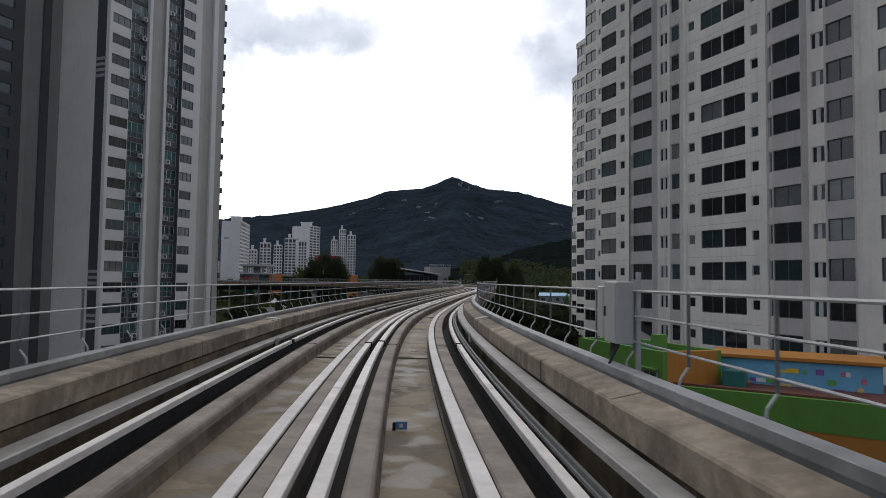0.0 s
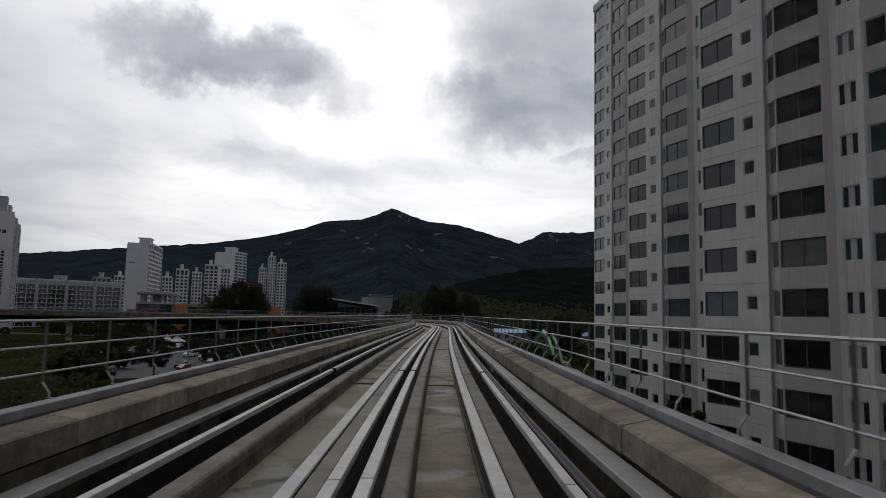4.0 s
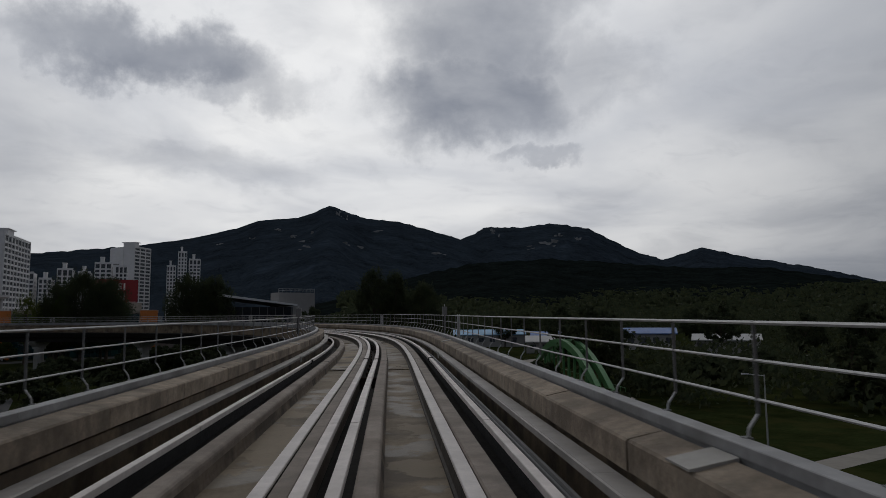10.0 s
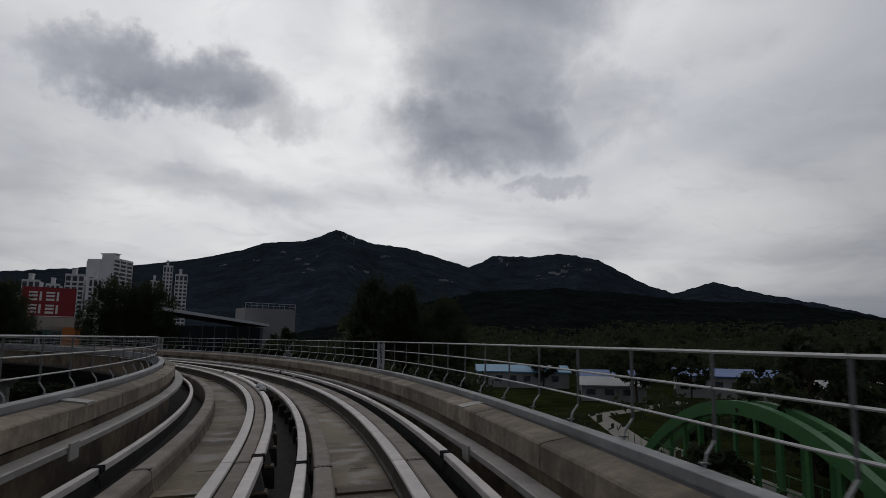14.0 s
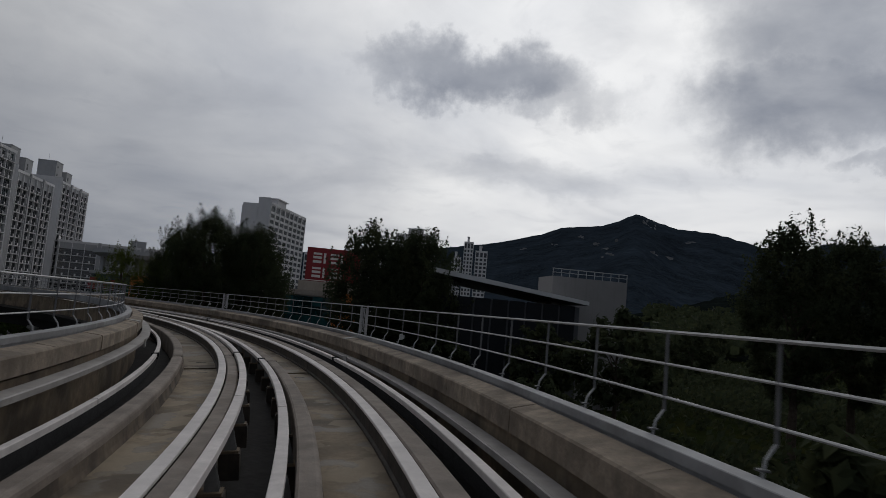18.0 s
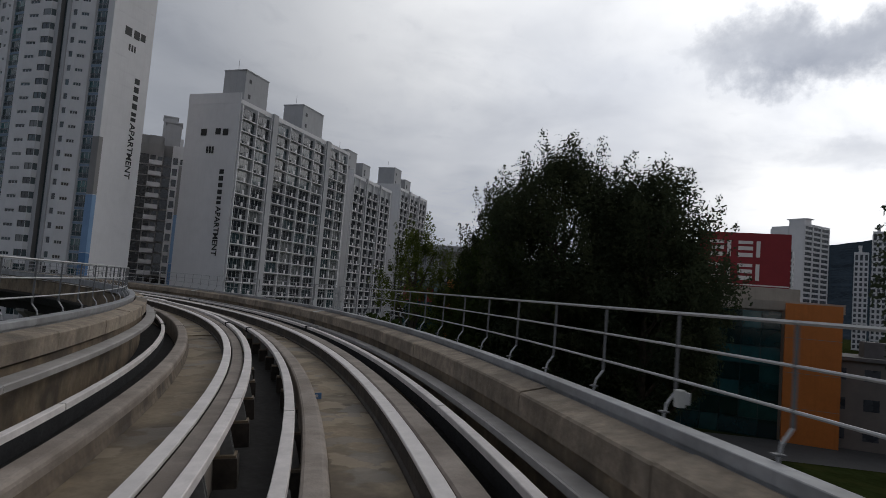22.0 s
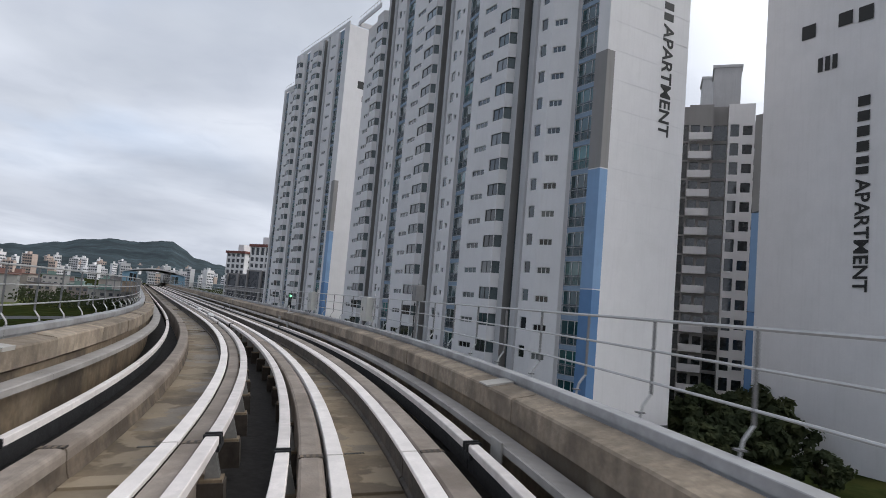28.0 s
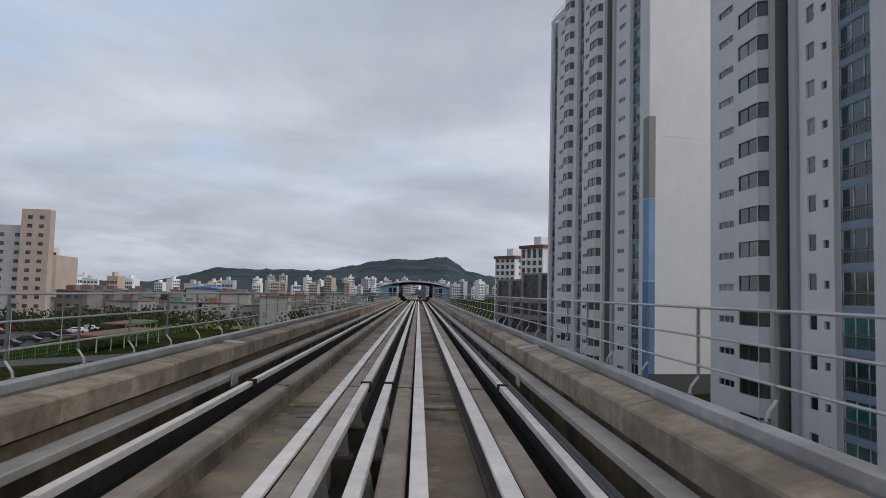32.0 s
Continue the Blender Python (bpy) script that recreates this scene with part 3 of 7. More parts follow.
def pier(s):
    m = along(deck_at, s, -1.3, 0.0)
    m = Matrix.Translation((m.translation.x, m.translation.y, 0)) @ Matrix.Rotation(line_at(s)[2], 4, "Z")
    thing = empty("viaduct_pier", m, "round concrete viaduct pier with a flared head", "pier", "viaduct piers")
    p = Pile()
    for j in range(1):
        p.tube((0, 0, GROUND), (0, 0, -4.6), 1.05, 1.05, 20)
    obj("column", p.mesh("column", PIER, False), thing)
    h = Pile()
    h.prism([(-1.1, -0.9), (1.1, -0.9), (1.1, 0.9), (-1.1, 0.9)], -4.8, -4.3)
    n = len(h.v)
    h.v += [(-1.1, -0.9, -4.3), (1.1, -0.9, -4.3), (1.1, 0.9, -4.3), (-1.1, 0.9, -4.3), (-2.4, -1.1, -3.25), (2.4, -1.1, -3.25), (2.4, 1.1, -3.25), (-2.4, 1.1, -3.25), (-2.4, -1.1, -3.0), (2.4, -1.1, -3.0), (2.4, 1.1, -3.0), (-2.4, 1.1, -3.0)]
    for r in (0, 4):
        for j in range(4):
            h.f.append((n + r + j, n + r + (j + 1) % 4, n + r + 4 + (j + 1) % 4, n + r + 4 + j))
            h.i.append(0)
    h.f.append((n + 8, n + 9, n + 10, n + 11))
    h.i.append(0)
    obj("pier_head", h.mesh("pier_head", PIER), thing)
    return thing


for s in JOINTS[2:-1]:
    pier(s)

# ---- ground and mountains ----
GRASS = mat("rough grass", (0.020, 0.026, 0.009), 0.95, 0.4, 0.08, 2.0, 0.5, second=(0.040, 0.040, 0.014), amount=0.6, spec=0.0)
ground = Pile()
ground.v = [(-4600, -4200, GROUND), (4600, -4200, GROUND), (4600, 4600, GROUND), (-4600, 4600, GROUND)]
ground.f, ground.i = [(0, 1, 2, 3)], [0]
tagged(obj("ground", ground.mesh("ground", GRASS)), "flat ground of grass and bare earth", "ground", kind="structure")

# Distance haze is put into the mountain's base colour as a blue lift.
FOREST = mat("haze-blue forested mountainside", (0.0190, 0.0265, 0.0365), 0.95, 0.5, 0.008, 0.06, 0.0, second=(0.0340, 0.0440, 0.0520), amount=0.7, spec=0.0)
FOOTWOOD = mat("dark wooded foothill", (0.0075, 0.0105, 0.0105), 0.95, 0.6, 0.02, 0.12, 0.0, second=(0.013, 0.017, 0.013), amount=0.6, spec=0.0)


# Paler and bluer than foliage: the far hill's haze is painted in.
HILLWOOD = mat("haze-blue wooded hillside", (0.040, 0.055, 0.062), 0.95, 0.5, 0.006, 0.04, 0.0, second=(0.028, 0.040, 0.046), amount=0.6, spec=0.05)


def ridge(name, centre, skyline, dist, foot, seed, material, label):
    """A mountain range whose crest runs through the given bearings and heights (degrees left of +y, degrees up)."""
    az = np.array([a for a, _ in skyline][::-1], float)
    el = np.array([e for _, e in skyline][::-1], float)
    lo, hi = az.min(), az.max()
    na, nr = 240, 25
    v, f = [], []
    for i in range(na + 1):
        a = lo + (hi - lo) * i / na
        e = float(np.interp(a, az, el)) + 0.10 * (noise.noise((a * 1.7, seed, 0)) + 0.6 * noise.noise((a * 5.1, seed, 3)))
        d = dist(a)
        top = math.tan(radians(e)) * d
        for j in range(nr + 1):
            t = j / nr * 1.25
            r = foot + (d - foot) * t
            h = top * (t ** 1.25 if t <= 1 else max(0.0, 1 - (t - 1) * 2.2))
            bump = noise.fractal((r * 0.0016 + seed, a * 0.07, 0.0), 0.9, 2.0, 5) * 0.12 * top * min(1.0, 4 * t * abs(1 - t))
            ra = radians(a)
            v.append((centre[0] - math.sin(ra) * r, centre[1] + math.cos(ra) * r, h + bump + (GROUND - 3) * (1 - min(t, 1.0)) + 2.4 * min(t, 1.0)))
    for i in range(na):
        for j in range(nr):
            p = i * (nr + 1) + j
            f.append((p, p + nr + 1, p + nr + 2, p + 1))
    return tagged(obj(name, mesh_of(name, v, f, material, smooth=True)), label, "mountain", kind="structure")


EYE = (-7.0, 116.0)
MAIN = [(60, 1.5), (45, 2.6), (36, 3.6), (28.4, 4.6), (23.7, 5.2), (21, 5.5), (16.9, 6.2), (14.8, 6.7), (12.6, 7.3), (10.8, 8.0), (7.5, 8.3), (4.9, 9.4), (2.2, 8.4), (-1.3, 8.0), (-4.8, 7.0), (-8, 6.0), (-13, 4.2), (-20, 2.0)]
BACK = [(0, 4.0), (-4, 5.6), (-6.7, 6.5), (-8.8, 7.5), (-11.7, 7.4), (-14.7, 7.7), (-17.6, 7.2), (-20.8, 5.3), (-23.6, 4.3), (-26.7, 5.2), (-30.1, 4.2), (-34.8, 3.2), (-39.8, 1.8), (-48, 1.0)]
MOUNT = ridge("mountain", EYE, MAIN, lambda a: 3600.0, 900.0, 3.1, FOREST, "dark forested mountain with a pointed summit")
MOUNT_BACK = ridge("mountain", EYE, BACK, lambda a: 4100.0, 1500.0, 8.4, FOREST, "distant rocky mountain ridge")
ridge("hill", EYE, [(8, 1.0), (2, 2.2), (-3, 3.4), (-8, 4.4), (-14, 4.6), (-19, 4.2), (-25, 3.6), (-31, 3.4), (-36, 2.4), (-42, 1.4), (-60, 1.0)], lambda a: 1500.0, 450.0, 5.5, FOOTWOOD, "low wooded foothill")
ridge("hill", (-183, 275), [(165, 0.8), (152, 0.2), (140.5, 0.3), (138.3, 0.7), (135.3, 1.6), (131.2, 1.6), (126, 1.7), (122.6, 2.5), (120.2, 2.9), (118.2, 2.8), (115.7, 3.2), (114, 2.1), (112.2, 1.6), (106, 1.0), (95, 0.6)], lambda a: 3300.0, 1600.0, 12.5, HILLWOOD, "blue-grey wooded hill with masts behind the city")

# ---- apartment buildings ----
WHITE = mat("white painted render", (0.67, 0.655, 0.66), 0.8, 0.04, 0.15, 5, 0.08, second=(0.56, 0.555, 0.55), amount=0.18, streak=0.07)
CREAM = mat("cream painted render", (0.85, 0.805, 0.745), 0.82, 0.07, 0.15, 5, 0.08, second=(0.66, 0.64, 0.61), amount=0.4, streak=0.2)
TAUPE = mat("taupe grey render", (0.55, 0.515, 0.505), 0.82, 0.08, 0.2, 5, 0.08, streak=0.2)
GREYWALL = mat("mid grey render", (0.25, 0.24, 0.235), 0.8, 0.07, 0.1, 5, 0.06, streak=0.15)
ENDPLAIN = mat("warm grey plain end wall", (0.74, 0.68, 0.63), 0.8, 0.06, 0.12, 5, 0.06, streak=0.12)
ENDWALL = mat("warm grey end wall render", (0.42, 0.405, 0.385), 0.8, 0.08, 0.12, 5, 0.06, streak=0.2)
DARKWALL = mat("dark grey render", (0.075, 0.077, 0.082), 0.75, 0.1, 0.15, 6, 0.06)
PALEGREY = mat("pale grey render", (0.40, 0.40, 0.41), 0.8, 0.07, 0.15, 5, 0.06, streak=0.15)
BLUE = mat("sky blue paint", (0.20, 0.32, 0.50), 0.7, 0.06, 0.3, 6, 0.05, streak=0.1)
PALEBLUE = mat("pale blue grey render", (0.22, 0.29, 0.38), 0.8, 0.06, 0.3, 6, 0.05, streak=0.15)
BLUE2 = mat("deep blue paint", (0.10, 0.20, 0.37), 0.7, 0.06, 0.3, 6, 0.05, streak=0.1)
ROOFMAT = mat("flat roof screed", (0.22, 0.22, 0.215), 0.9, 0.15, 0.3, 5, 0.1)
FRAME_W = mat("white window frame", (0.55, 0.55, 0.55), 0.5, 0.05, 1, 20, 0)
FRAME_D = mat("dark window frame", (0.09, 0.09, 0.09), 0.5, 0.1, 1, 20, 0)
RAILPAINT = mat("painted balcony rail", (0.16, 0.17, 0.19), 0.5, 0.05, 1, 20, 0, metal=0.3)


def glass_mat(name, dark, tint, light, share):
    """Window glass with dark rooms behind it; some panes show curtains or a blind."""
    m = bpy.data.materials.new(name)
    m.use_nodes = True
    nt = m.node_tree
    nn, ln = nt.nodes.new, nt.links.new
    b = nt.nodes["Principled BSDF"]
    info = nn("ShaderNodeObjectInfo")
    r = nn("ShaderNodeValToRGB")
    r.color_ramp.interpolation = "CONSTANT"
    els = r.color_ramp.elements
    els[0].color, els[1].color = (*dark, 1), (*tint, 1)
    els[1].position = 0.45
    for p, c in ((0.62, tuple(x * 0.6 for x in dark)), (0.78, tuple(x * 0.6 for x in tint)), (1 - share, light)):
        els.new(p).color = (*c, 1)
    ln(info.outputs["Random"], r.inputs[0])
    geo = nn("ShaderNodeNewGeometry")
    t = nn("ShaderNodeTexNoise")
    t.inputs["Scale"].default_value = 0.9
    ln(geo.outputs["Position"], t.inputs["Vector"])
    k = nn("ShaderNodeMix")
    k.data_type, k.blend_type = "RGBA", "MULTIPLY"
    k.inputs[0].default_value = 0.7
    ln(r.outputs[0], k.inputs[6])
    ln(t.outputs[0], k.inputs[7])
    ln(k.outputs[2], b.inputs["Base Color"])
    b.inputs["Roughness"].default_value = 0.07
    b.inputs["Specular IOR Level"].default_value = 0.9
    MATS[name] = m
    return m


GLASS = glass_mat("dark window glass", (0.034, 0.040, 0.046), (0.060, 0.100, 0.110), (0.22, 0.23, 0.225), 0.14)
GLASS_T = glass_mat("green tinted balcony glass", (0.020, 0.078, 0.090), (0.05, 0.20, 0.205), (0.12, 0.22, 0.21), 0.12)

WIN = {}


def lattice(name, xs, zs, y0, y1, material):
    """One skin of bars: every second interval of xs and zs is open, the rest is bar."""
    v, f, ids = [], [], {}

    def at(i, j, k):
        key = (i, j, k)
        if key not in ids:
            ids[key] = len(v)
            v.append((xs[i], (y0, y1)[k], zs[j]))
        return ids[key]

    nx, nz = len(xs) - 1, len(zs) - 1
    solid = lambda i, j: 0 <= i < nx and 0 <= j < nz and not (i % 2 == 1 and j % 2 == 1)
    for i in range(nx):
        for j in range(nz):
            if not solid(i, j):
                continue
            f.append((at(i, j, 0), at(i + 1, j, 0), at(i + 1, j + 1, 0), at(i, j + 1, 0)))
            for di, dj, p, q in ((-1, 0, (i, j + 1), (i, j)), (1, 0, (i + 1, j), (i + 1, j + 1)), (0, -1, (i, j), (i + 1, j)), (0, 1, (i + 1, j + 1), (i, j + 1))):
                if not solid(i + di, j + dj):
                    f.append((at(*p, 0), at(*p, 1), at(*q, 1), at(*q, 0)))
    return mesh_of(name, v, f, material)


def window_meshes(w, h, kind):
    key = (round(w, 2), round(h, 2), kind)
    if key in WIN:
        return WIN[key]
    e = 0.05 if kind in ("slit", "pair", "narrow") else 0.07
    dp = 0.09
    n = {"two": 2, "balc": 3, "pair": 2, "slit": 3, "four": 4, "long": 3}.get(kind, 1)
    g = 0.16 if kind == "pair" else 0.035
    xs, zs = [0.0, e], [0.0, e]
    for j in range(1, n):
        xs += [w * j / n - g, w * j / n + g]
    if kind == "balc":
        zs += [h * 0.36, h * 0.36 + 0.05]
    frame_me = lattice("window", xs + [w - e, w], zs + [h - e, h], 0.0, dp, FRAME_D if kind in ("two", "long") else FRAME_W)
    pn = Pile().box(e * 0.8, w - e * 0.8, dp * 0.5, dp * 0.5 + 0.02, e * 0.8, h - e * 0.8)
    pane_me = pn.mesh("pane", [GLASS_T if kind == "balc" else GLASS])
    rail_me = None
    if kind == "balc":
        xs = [0.03, 0.055]
        for j in range(1, int((w - 0.1) / 0.16)):
            xs += [0.03 + j * 0.16, 0.055 + j * 0.16]
        rail_me = lattice("balcony_rail", xs, [0.06, 0.10, 0.98, 1.03], -0.09, -0.065, RAILPAINT)
    WIN[key] = frame_me, pane_me, rail_me
    return WIN[key]


def facade(thing, front, rows, cols, base, top, seg_mat, mats, spandrel=None, skip=None, frames=True):
    """A storeyed wall along the points of front (x to the right, y into the house), with real openings and windows.
    cols: (segment, from, to, low, high, kind) in metres along the segment and above each storey's floor."""
    v, f, mi = [], [], []

    def quad(pts, k):
        n = len(v)
        v.extend(pts)
        f.append((n, n + 1, n + 2, n + 3))
        mi.append(k)

    for i, (p, q) in enumerate(zip(front[:-1], front[1:])):
        p, q = Vector((*p, 0)), Vector((*q, 0))
        length = (q - p).length
        e = (q - p) / length
        inn = Vector((-e.y, e.x, 0))
        at = lambda a, z, d=0.0: tuple(p + e * a + inn * d + Vector((0, 0, z)))
        k = seg_mat[i]
        mine = sorted([c for c in cols if c[0] == i], key=lambda c: c[1])
        x = 0.0
        for _, a, b, lo, hi, kind in mine:
            b = min(b, length - 0.02)
            a = max(a, 0.02)
            if a > x + 1e-4:
                quad([at(x, base), at(a, base), at(a, top), at(x, top)], k)
            ks = k if spandrel is None else spandrel.get(i, k)
            z = base
            for r in rows:
                z0, z1 = r + lo, r + hi
                if z1 > top - 0.1:
                    break
                quad([at(a, z), at(b, z), at(b, z0), at(a, z0)], ks)
                d = 0.16
                quad([at(a, z0), at(b, z0), at(b, z0, d), at(a, z0, d)], ks)
                quad([at(a, z1, d), at(b, z1, d), at(b, z1), at(a, z1)], ks)
                quad([at(a, z0, d), at(a, z1, d), at(a, z1), at(a, z0)], ks)
                quad([at(b, z0), at(b, z1), at(b, z1, d), at(b, z0, d)], ks)
                z = z1
                if frames and kind != "bare":
                    m = Matrix.Translation(at(a, z0, 0.07)) @ Matrix.Rotation(math.atan2(e.y, e.x), 4, "Z")
                    fm, pm, rm = window_meshes(b - a, z1 - z0, kind)
                    w = obj("balcony_window" if kind == "balc" else "window", fm, thing, m)
                    obj("pane", pm, w)
                    if rm:
                        obj("balcony_rail", rm, w)
                else:
                    quad([at(a, z0, d), at(b, z0, d), at(b, z1, d), at(a, z1, d)], len(mats) - 1)
            quad([at(a, z), at(b, z), at(b, top), at(a, top)], ks)
            x = b
        if length > x + 1e-4:
            quad([at(x, base), at(length, base), at(length, top), at(x, top)], k)
    return v, f, mi


def close_body(v, f, mi, front, depth, base, top, k_side, k_roof, sides=(None, None)):
    """Adds the two ends, the back and the flat roof with its upstand."""
    x0, y0 = front[0]
    x1, y1 = front[-1]
    c = [(x1, y1), (x1, depth), (x0, depth), (x0, y0)]
    for j in range(3):
        n = len(v)
        (ax, ay), (bx, by) = c[j], c[j + 1]
        v += [(ax, ay, base), (bx, by, base), (bx, by, top), (ax, ay, top)]
        f.append((n, n + 1, n + 2, n + 3))
        mi.append((sides[1] if j == 0 else sides[0] if j == 2 else k_side) if (sides[0] is not None or sides[1] is not None) and j != 1 else k_side)
    n = len(v)
    pts = list(front) + [(x1, depth), (x0, depth)]
    v += [(x, y, top - 0.02) for x, y in pts]
    f.append(tuple(n + j for j in range(len(pts))))
    mi.append(k_roof)


def storeys(first, pitch, count):
    return [first + pitch * i for i in range(count)]


PITCH = 2.775


# the cream saw-tooth block beside the start of the line
def cream_wing(S, way, length, top, double):
    ang = math.degrees(math.atan2(way[1], way[0]))
    thing = empty("apartment_building", pose(S[0], S[1], 0, 0, 0, ang), "cream and taupe high-rise apartment wing with dark windows", "building", "saw-tooth apartment wings")
    front = [(0, 0), (4.75, 0), (4.75, -0.14), (5.1, -0.14), (5.1, 0), (6.2, -0.62), (9.1, -0.62), (9.3, -0.15), (11.0, -0.15), (11.05, -0.02), (11.15, -0.3), (12.5, -0.3)]
    kinds = [0, 0, 0, 0, 1, 1, 1, 2, 0, 0, 1]
    cols = [(0, 0.12, 2.75, 0.75, 2.3, "two"), (0, 3.35, 4.15, 1.15, 2.0, "sq"), (4, 0.12, 1.2, 0.75, 2.3, "sq"), (5, 0.06, 2.84, 0.75, 2.3, "two"), (7, 0.35, 1.35, 0.95, 2.1, "pair"), (10, 0.12, 1.25, 0.75, 2.25, "sq")]
    if double:
        front += [(12.6, 0), (12.7, -0.16), (13.0, -0.16), (13.05, 0), (21.3, 0), (21.4, -0.14), (21.75, -0.14), (21.8, 0), (22.7, -0.6), (25.2, -0.6), (25.4, -0.15), (26.9, -0.15), (26.95, -0.45), (29.2, -0.45), (29.3, 0), (length, 0)]
        kinds += [0, 0, 0, 0, 0, 0, 0, 0, 1, 1, 1, 2, 0, 1, 0, 0]
        cols += [(15, 0.15, 0.95, 1.15, 2.0, "sq"), (15, 1.7, 4.1, 0.75, 2.3, "two"), (15, 4.25, 6.55, 0.75, 2.3, "two"), (15, 7.1, 7.85, 1.15, 2.0, "sq"), (19, 0.1, 1.0, 0.75, 2.3, "sq"), (20, 0.05, 2.45, 0.75, 2.3, "two"), (22, 0.3, 1.3, 0.95, 2.1, "pair"), (24, 0.15, 2.1, 0.75, 2.3, "two"), (26, 1.2, 3.6, 0.75, 2.3, "two")]
    else:
        front += [(12.6, 0), (length, 0)]
        kinds += [0, 0]
    mats = [CREAM, TAUPE, CREAM, ROOFMAT, DARKWALL]
    rows = storeys(-9.1, PITCH, 18 if top < 42 else 19)
    v, f, mi = facade(thing, front, rows, cols, GROUND, top, kinds, mats, None)
    close_body(v, f, mi, front, 13.0, GROUND, top, 0, 3)
    obj("body", welded("body", v, f, mats, mi), thing)
    # ribs of the panel strip and thin joints at each storey, with a rainwater pipe
    ribs = Pile()
    for x in [9.42 + 0.16 * j for j in range(10)]:
        if 9.6 < x < 10.75:
            for r in rows:
                ribs.box(x - 0.025, x + 0.025, -0.19, -0.148, r + 2.15, r + PITCH + 0.9)
    tagged(obj("panel_rib", ribs.mesh("panel_rib", [CREAM]), thing), kind="stuff")
    joint = Pile()
    for r in rows[1:]:
        joint.box(0.01, 4.7, -0.012, 0.0, r - 0.03, r + 0.0)
        if double:
            joint.box(13.1, 21.2, -0.012, 0.0, r - 0.03, r)
    tagged(obj("storey_joint", joint.mesh("storey_joint", [TAUPE]), thing), kind="stuff")
    pipe = Pile().tube((5.2, -0.24, GROUND), (5.2, -0.24, top), 0.05, None, 6)
    obj("rainwater_pipe", pipe.mesh("rainwater_pipe", [PALEGREY]), thing)
    cap = Pile().box(-0.1, length, -0.12, 0.1, top, top + 0.9).box(-0.1, 0.1, 0.1, 13.0, top, top + 0.9).box(length - 0.2, length, 0.1, 13, top, top + 0.9)
    obj("roof_upstand", cap.mesh("roof_upstand", [CREAM]), thing)
    return thing


cream_wing((12.6, 134.0), (0.24, -0.97), 19.5, 43.3, False)
cream_wing((11.45, 114.2), (0.37, -0.93), 20.0, 43.3, False)
cream_wing((10.4, 93.0), (0.42, -0.907), 20.0, 43.3, False)
cream_wing((9.62, 72.0), (0.467, -0.884), 34.0, 46.2, True)


# the dark tower with white spandrels on the other side
def dark_tower(x, y, ang, top, label, frames=True):
    thing = empty("apartment_building", pose(x, y, 0, 0, 0, ang), label, "building", "grey towers")
    front = [(0, 0), (3.6, 0), (3.65, 0.5), (6.9, 0.5), (6.95, 0), (7.5, 0), (7.55, 0.4), (10.0, 0.4), (10.05, 0), (10.6, 0), (10.65, 0.5), (13.6, 0.5), (13.65, 0), (17.7, 0), (18.6, 0.1), (18.65, 0.4), (20.5, 0.4), (20.55, 0.05), (21.6, 0.05), (21.65, 0.5), (23.6, 0.5)]
    kinds = [0, 1, 1, 0, 0, 2, 2, 2, 0, 0, 1, 1, 0, 2, 2, 2, 0, 0, 2, 2]
    cols = [(0, 0.5, 3.55, 1.05, 2.45, "long"), (2, 0.1, 3.15, 0.25, 2.5, "balc"), (10, 0.1, 2.85, 0.25, 2.5, "balc"), (12, 0.1, 2.6, 1.05, 2.4, "long")]
    mats = [WHITE if frames else DARKWALL, DARKWALL, ENDWALL if frames else GREYWALL, ROOFMAT, ENDPLAIN if frames else GREYWALL]
    rows = storeys(-9.6, 2.9, int((top + 9.6) / 2.9))
    v, f, mi = facade(thing, front, rows, cols, GROUND, top, kinds, mats + ([] if frames else [GLASS]), frames=frames)
    if not frames:
        mats = mats + [GLASS]
    close_body(v, f, mi, front, 16.2, GROUND, top, 4, 3)
    obj("body", welded("body", v, f, mats, mi), thing)
    # the blank end wall with its dark stripes and pale ladder marks
    stripe = Pile()
    for y0, y1 in ((0.6, 2.3), (13.9, 16.0)):
        stripe.box(-0.05, -0.004, y0, y1, GROUND, top)
    tagged(obj("stripe", stripe.mesh("stripe", [DARKWALL]), thing), kind="stuff")
    marks = Pile()
    for y0, y1 in ((0.6, 2.3), (13.9, 16.0)):
        for z in (0.4, 1.2, 2.0, 2.8, -3.2, -4.0, 30.0, 30.8, 31.6, 32.4):
            marks.box(-0.09, -0.052, y0, y1, z, z + 0.42)
    tagged(obj("pale_mark", marks.mesh("pale_mark", [PALEGREY]), thing), kind="stuff")
    unit = Pile().bevel_box(0, 0.8, -0.34, 0, 0, 0.6, 0.03).box(0.1, 0.55, -0.355, -0.34, 0.1, 0.5, 1)
    unit_me = unit.mesh("air_conditioner", [FRAME_W, DARKWALL])
    rnd = random.Random(3)
    for r in rows:
        for x0 in (5.8, 11.0):
            if rnd.random() < 0.75:
                obj("air_conditioner", unit_me, thing, Matrix.Translation((x0, 0.36, r + 0.3)))
    fins = Pile()
    for r in rows:
        fins.box(23.6, 23.9, 0.3, 0.9, r + 0.3, r + 1.2)
        fins.box(23.6, 23.8, 4.0, 4.8, r + 1.5, r + 2.1)
    tagged(obj("edge_fin", fins.mesh("edge_fin", [DARKWALL]), thing), kind="stuff")
    return thing


dark_tower(-55.5, 83.7, 73.9, 62.0, "grey and dark apartment tower with white spandrels")
dark_tower(-70.5, 63.5, 73.9, 62.0, "dark grey apartment tower with pale ladder marks", False)


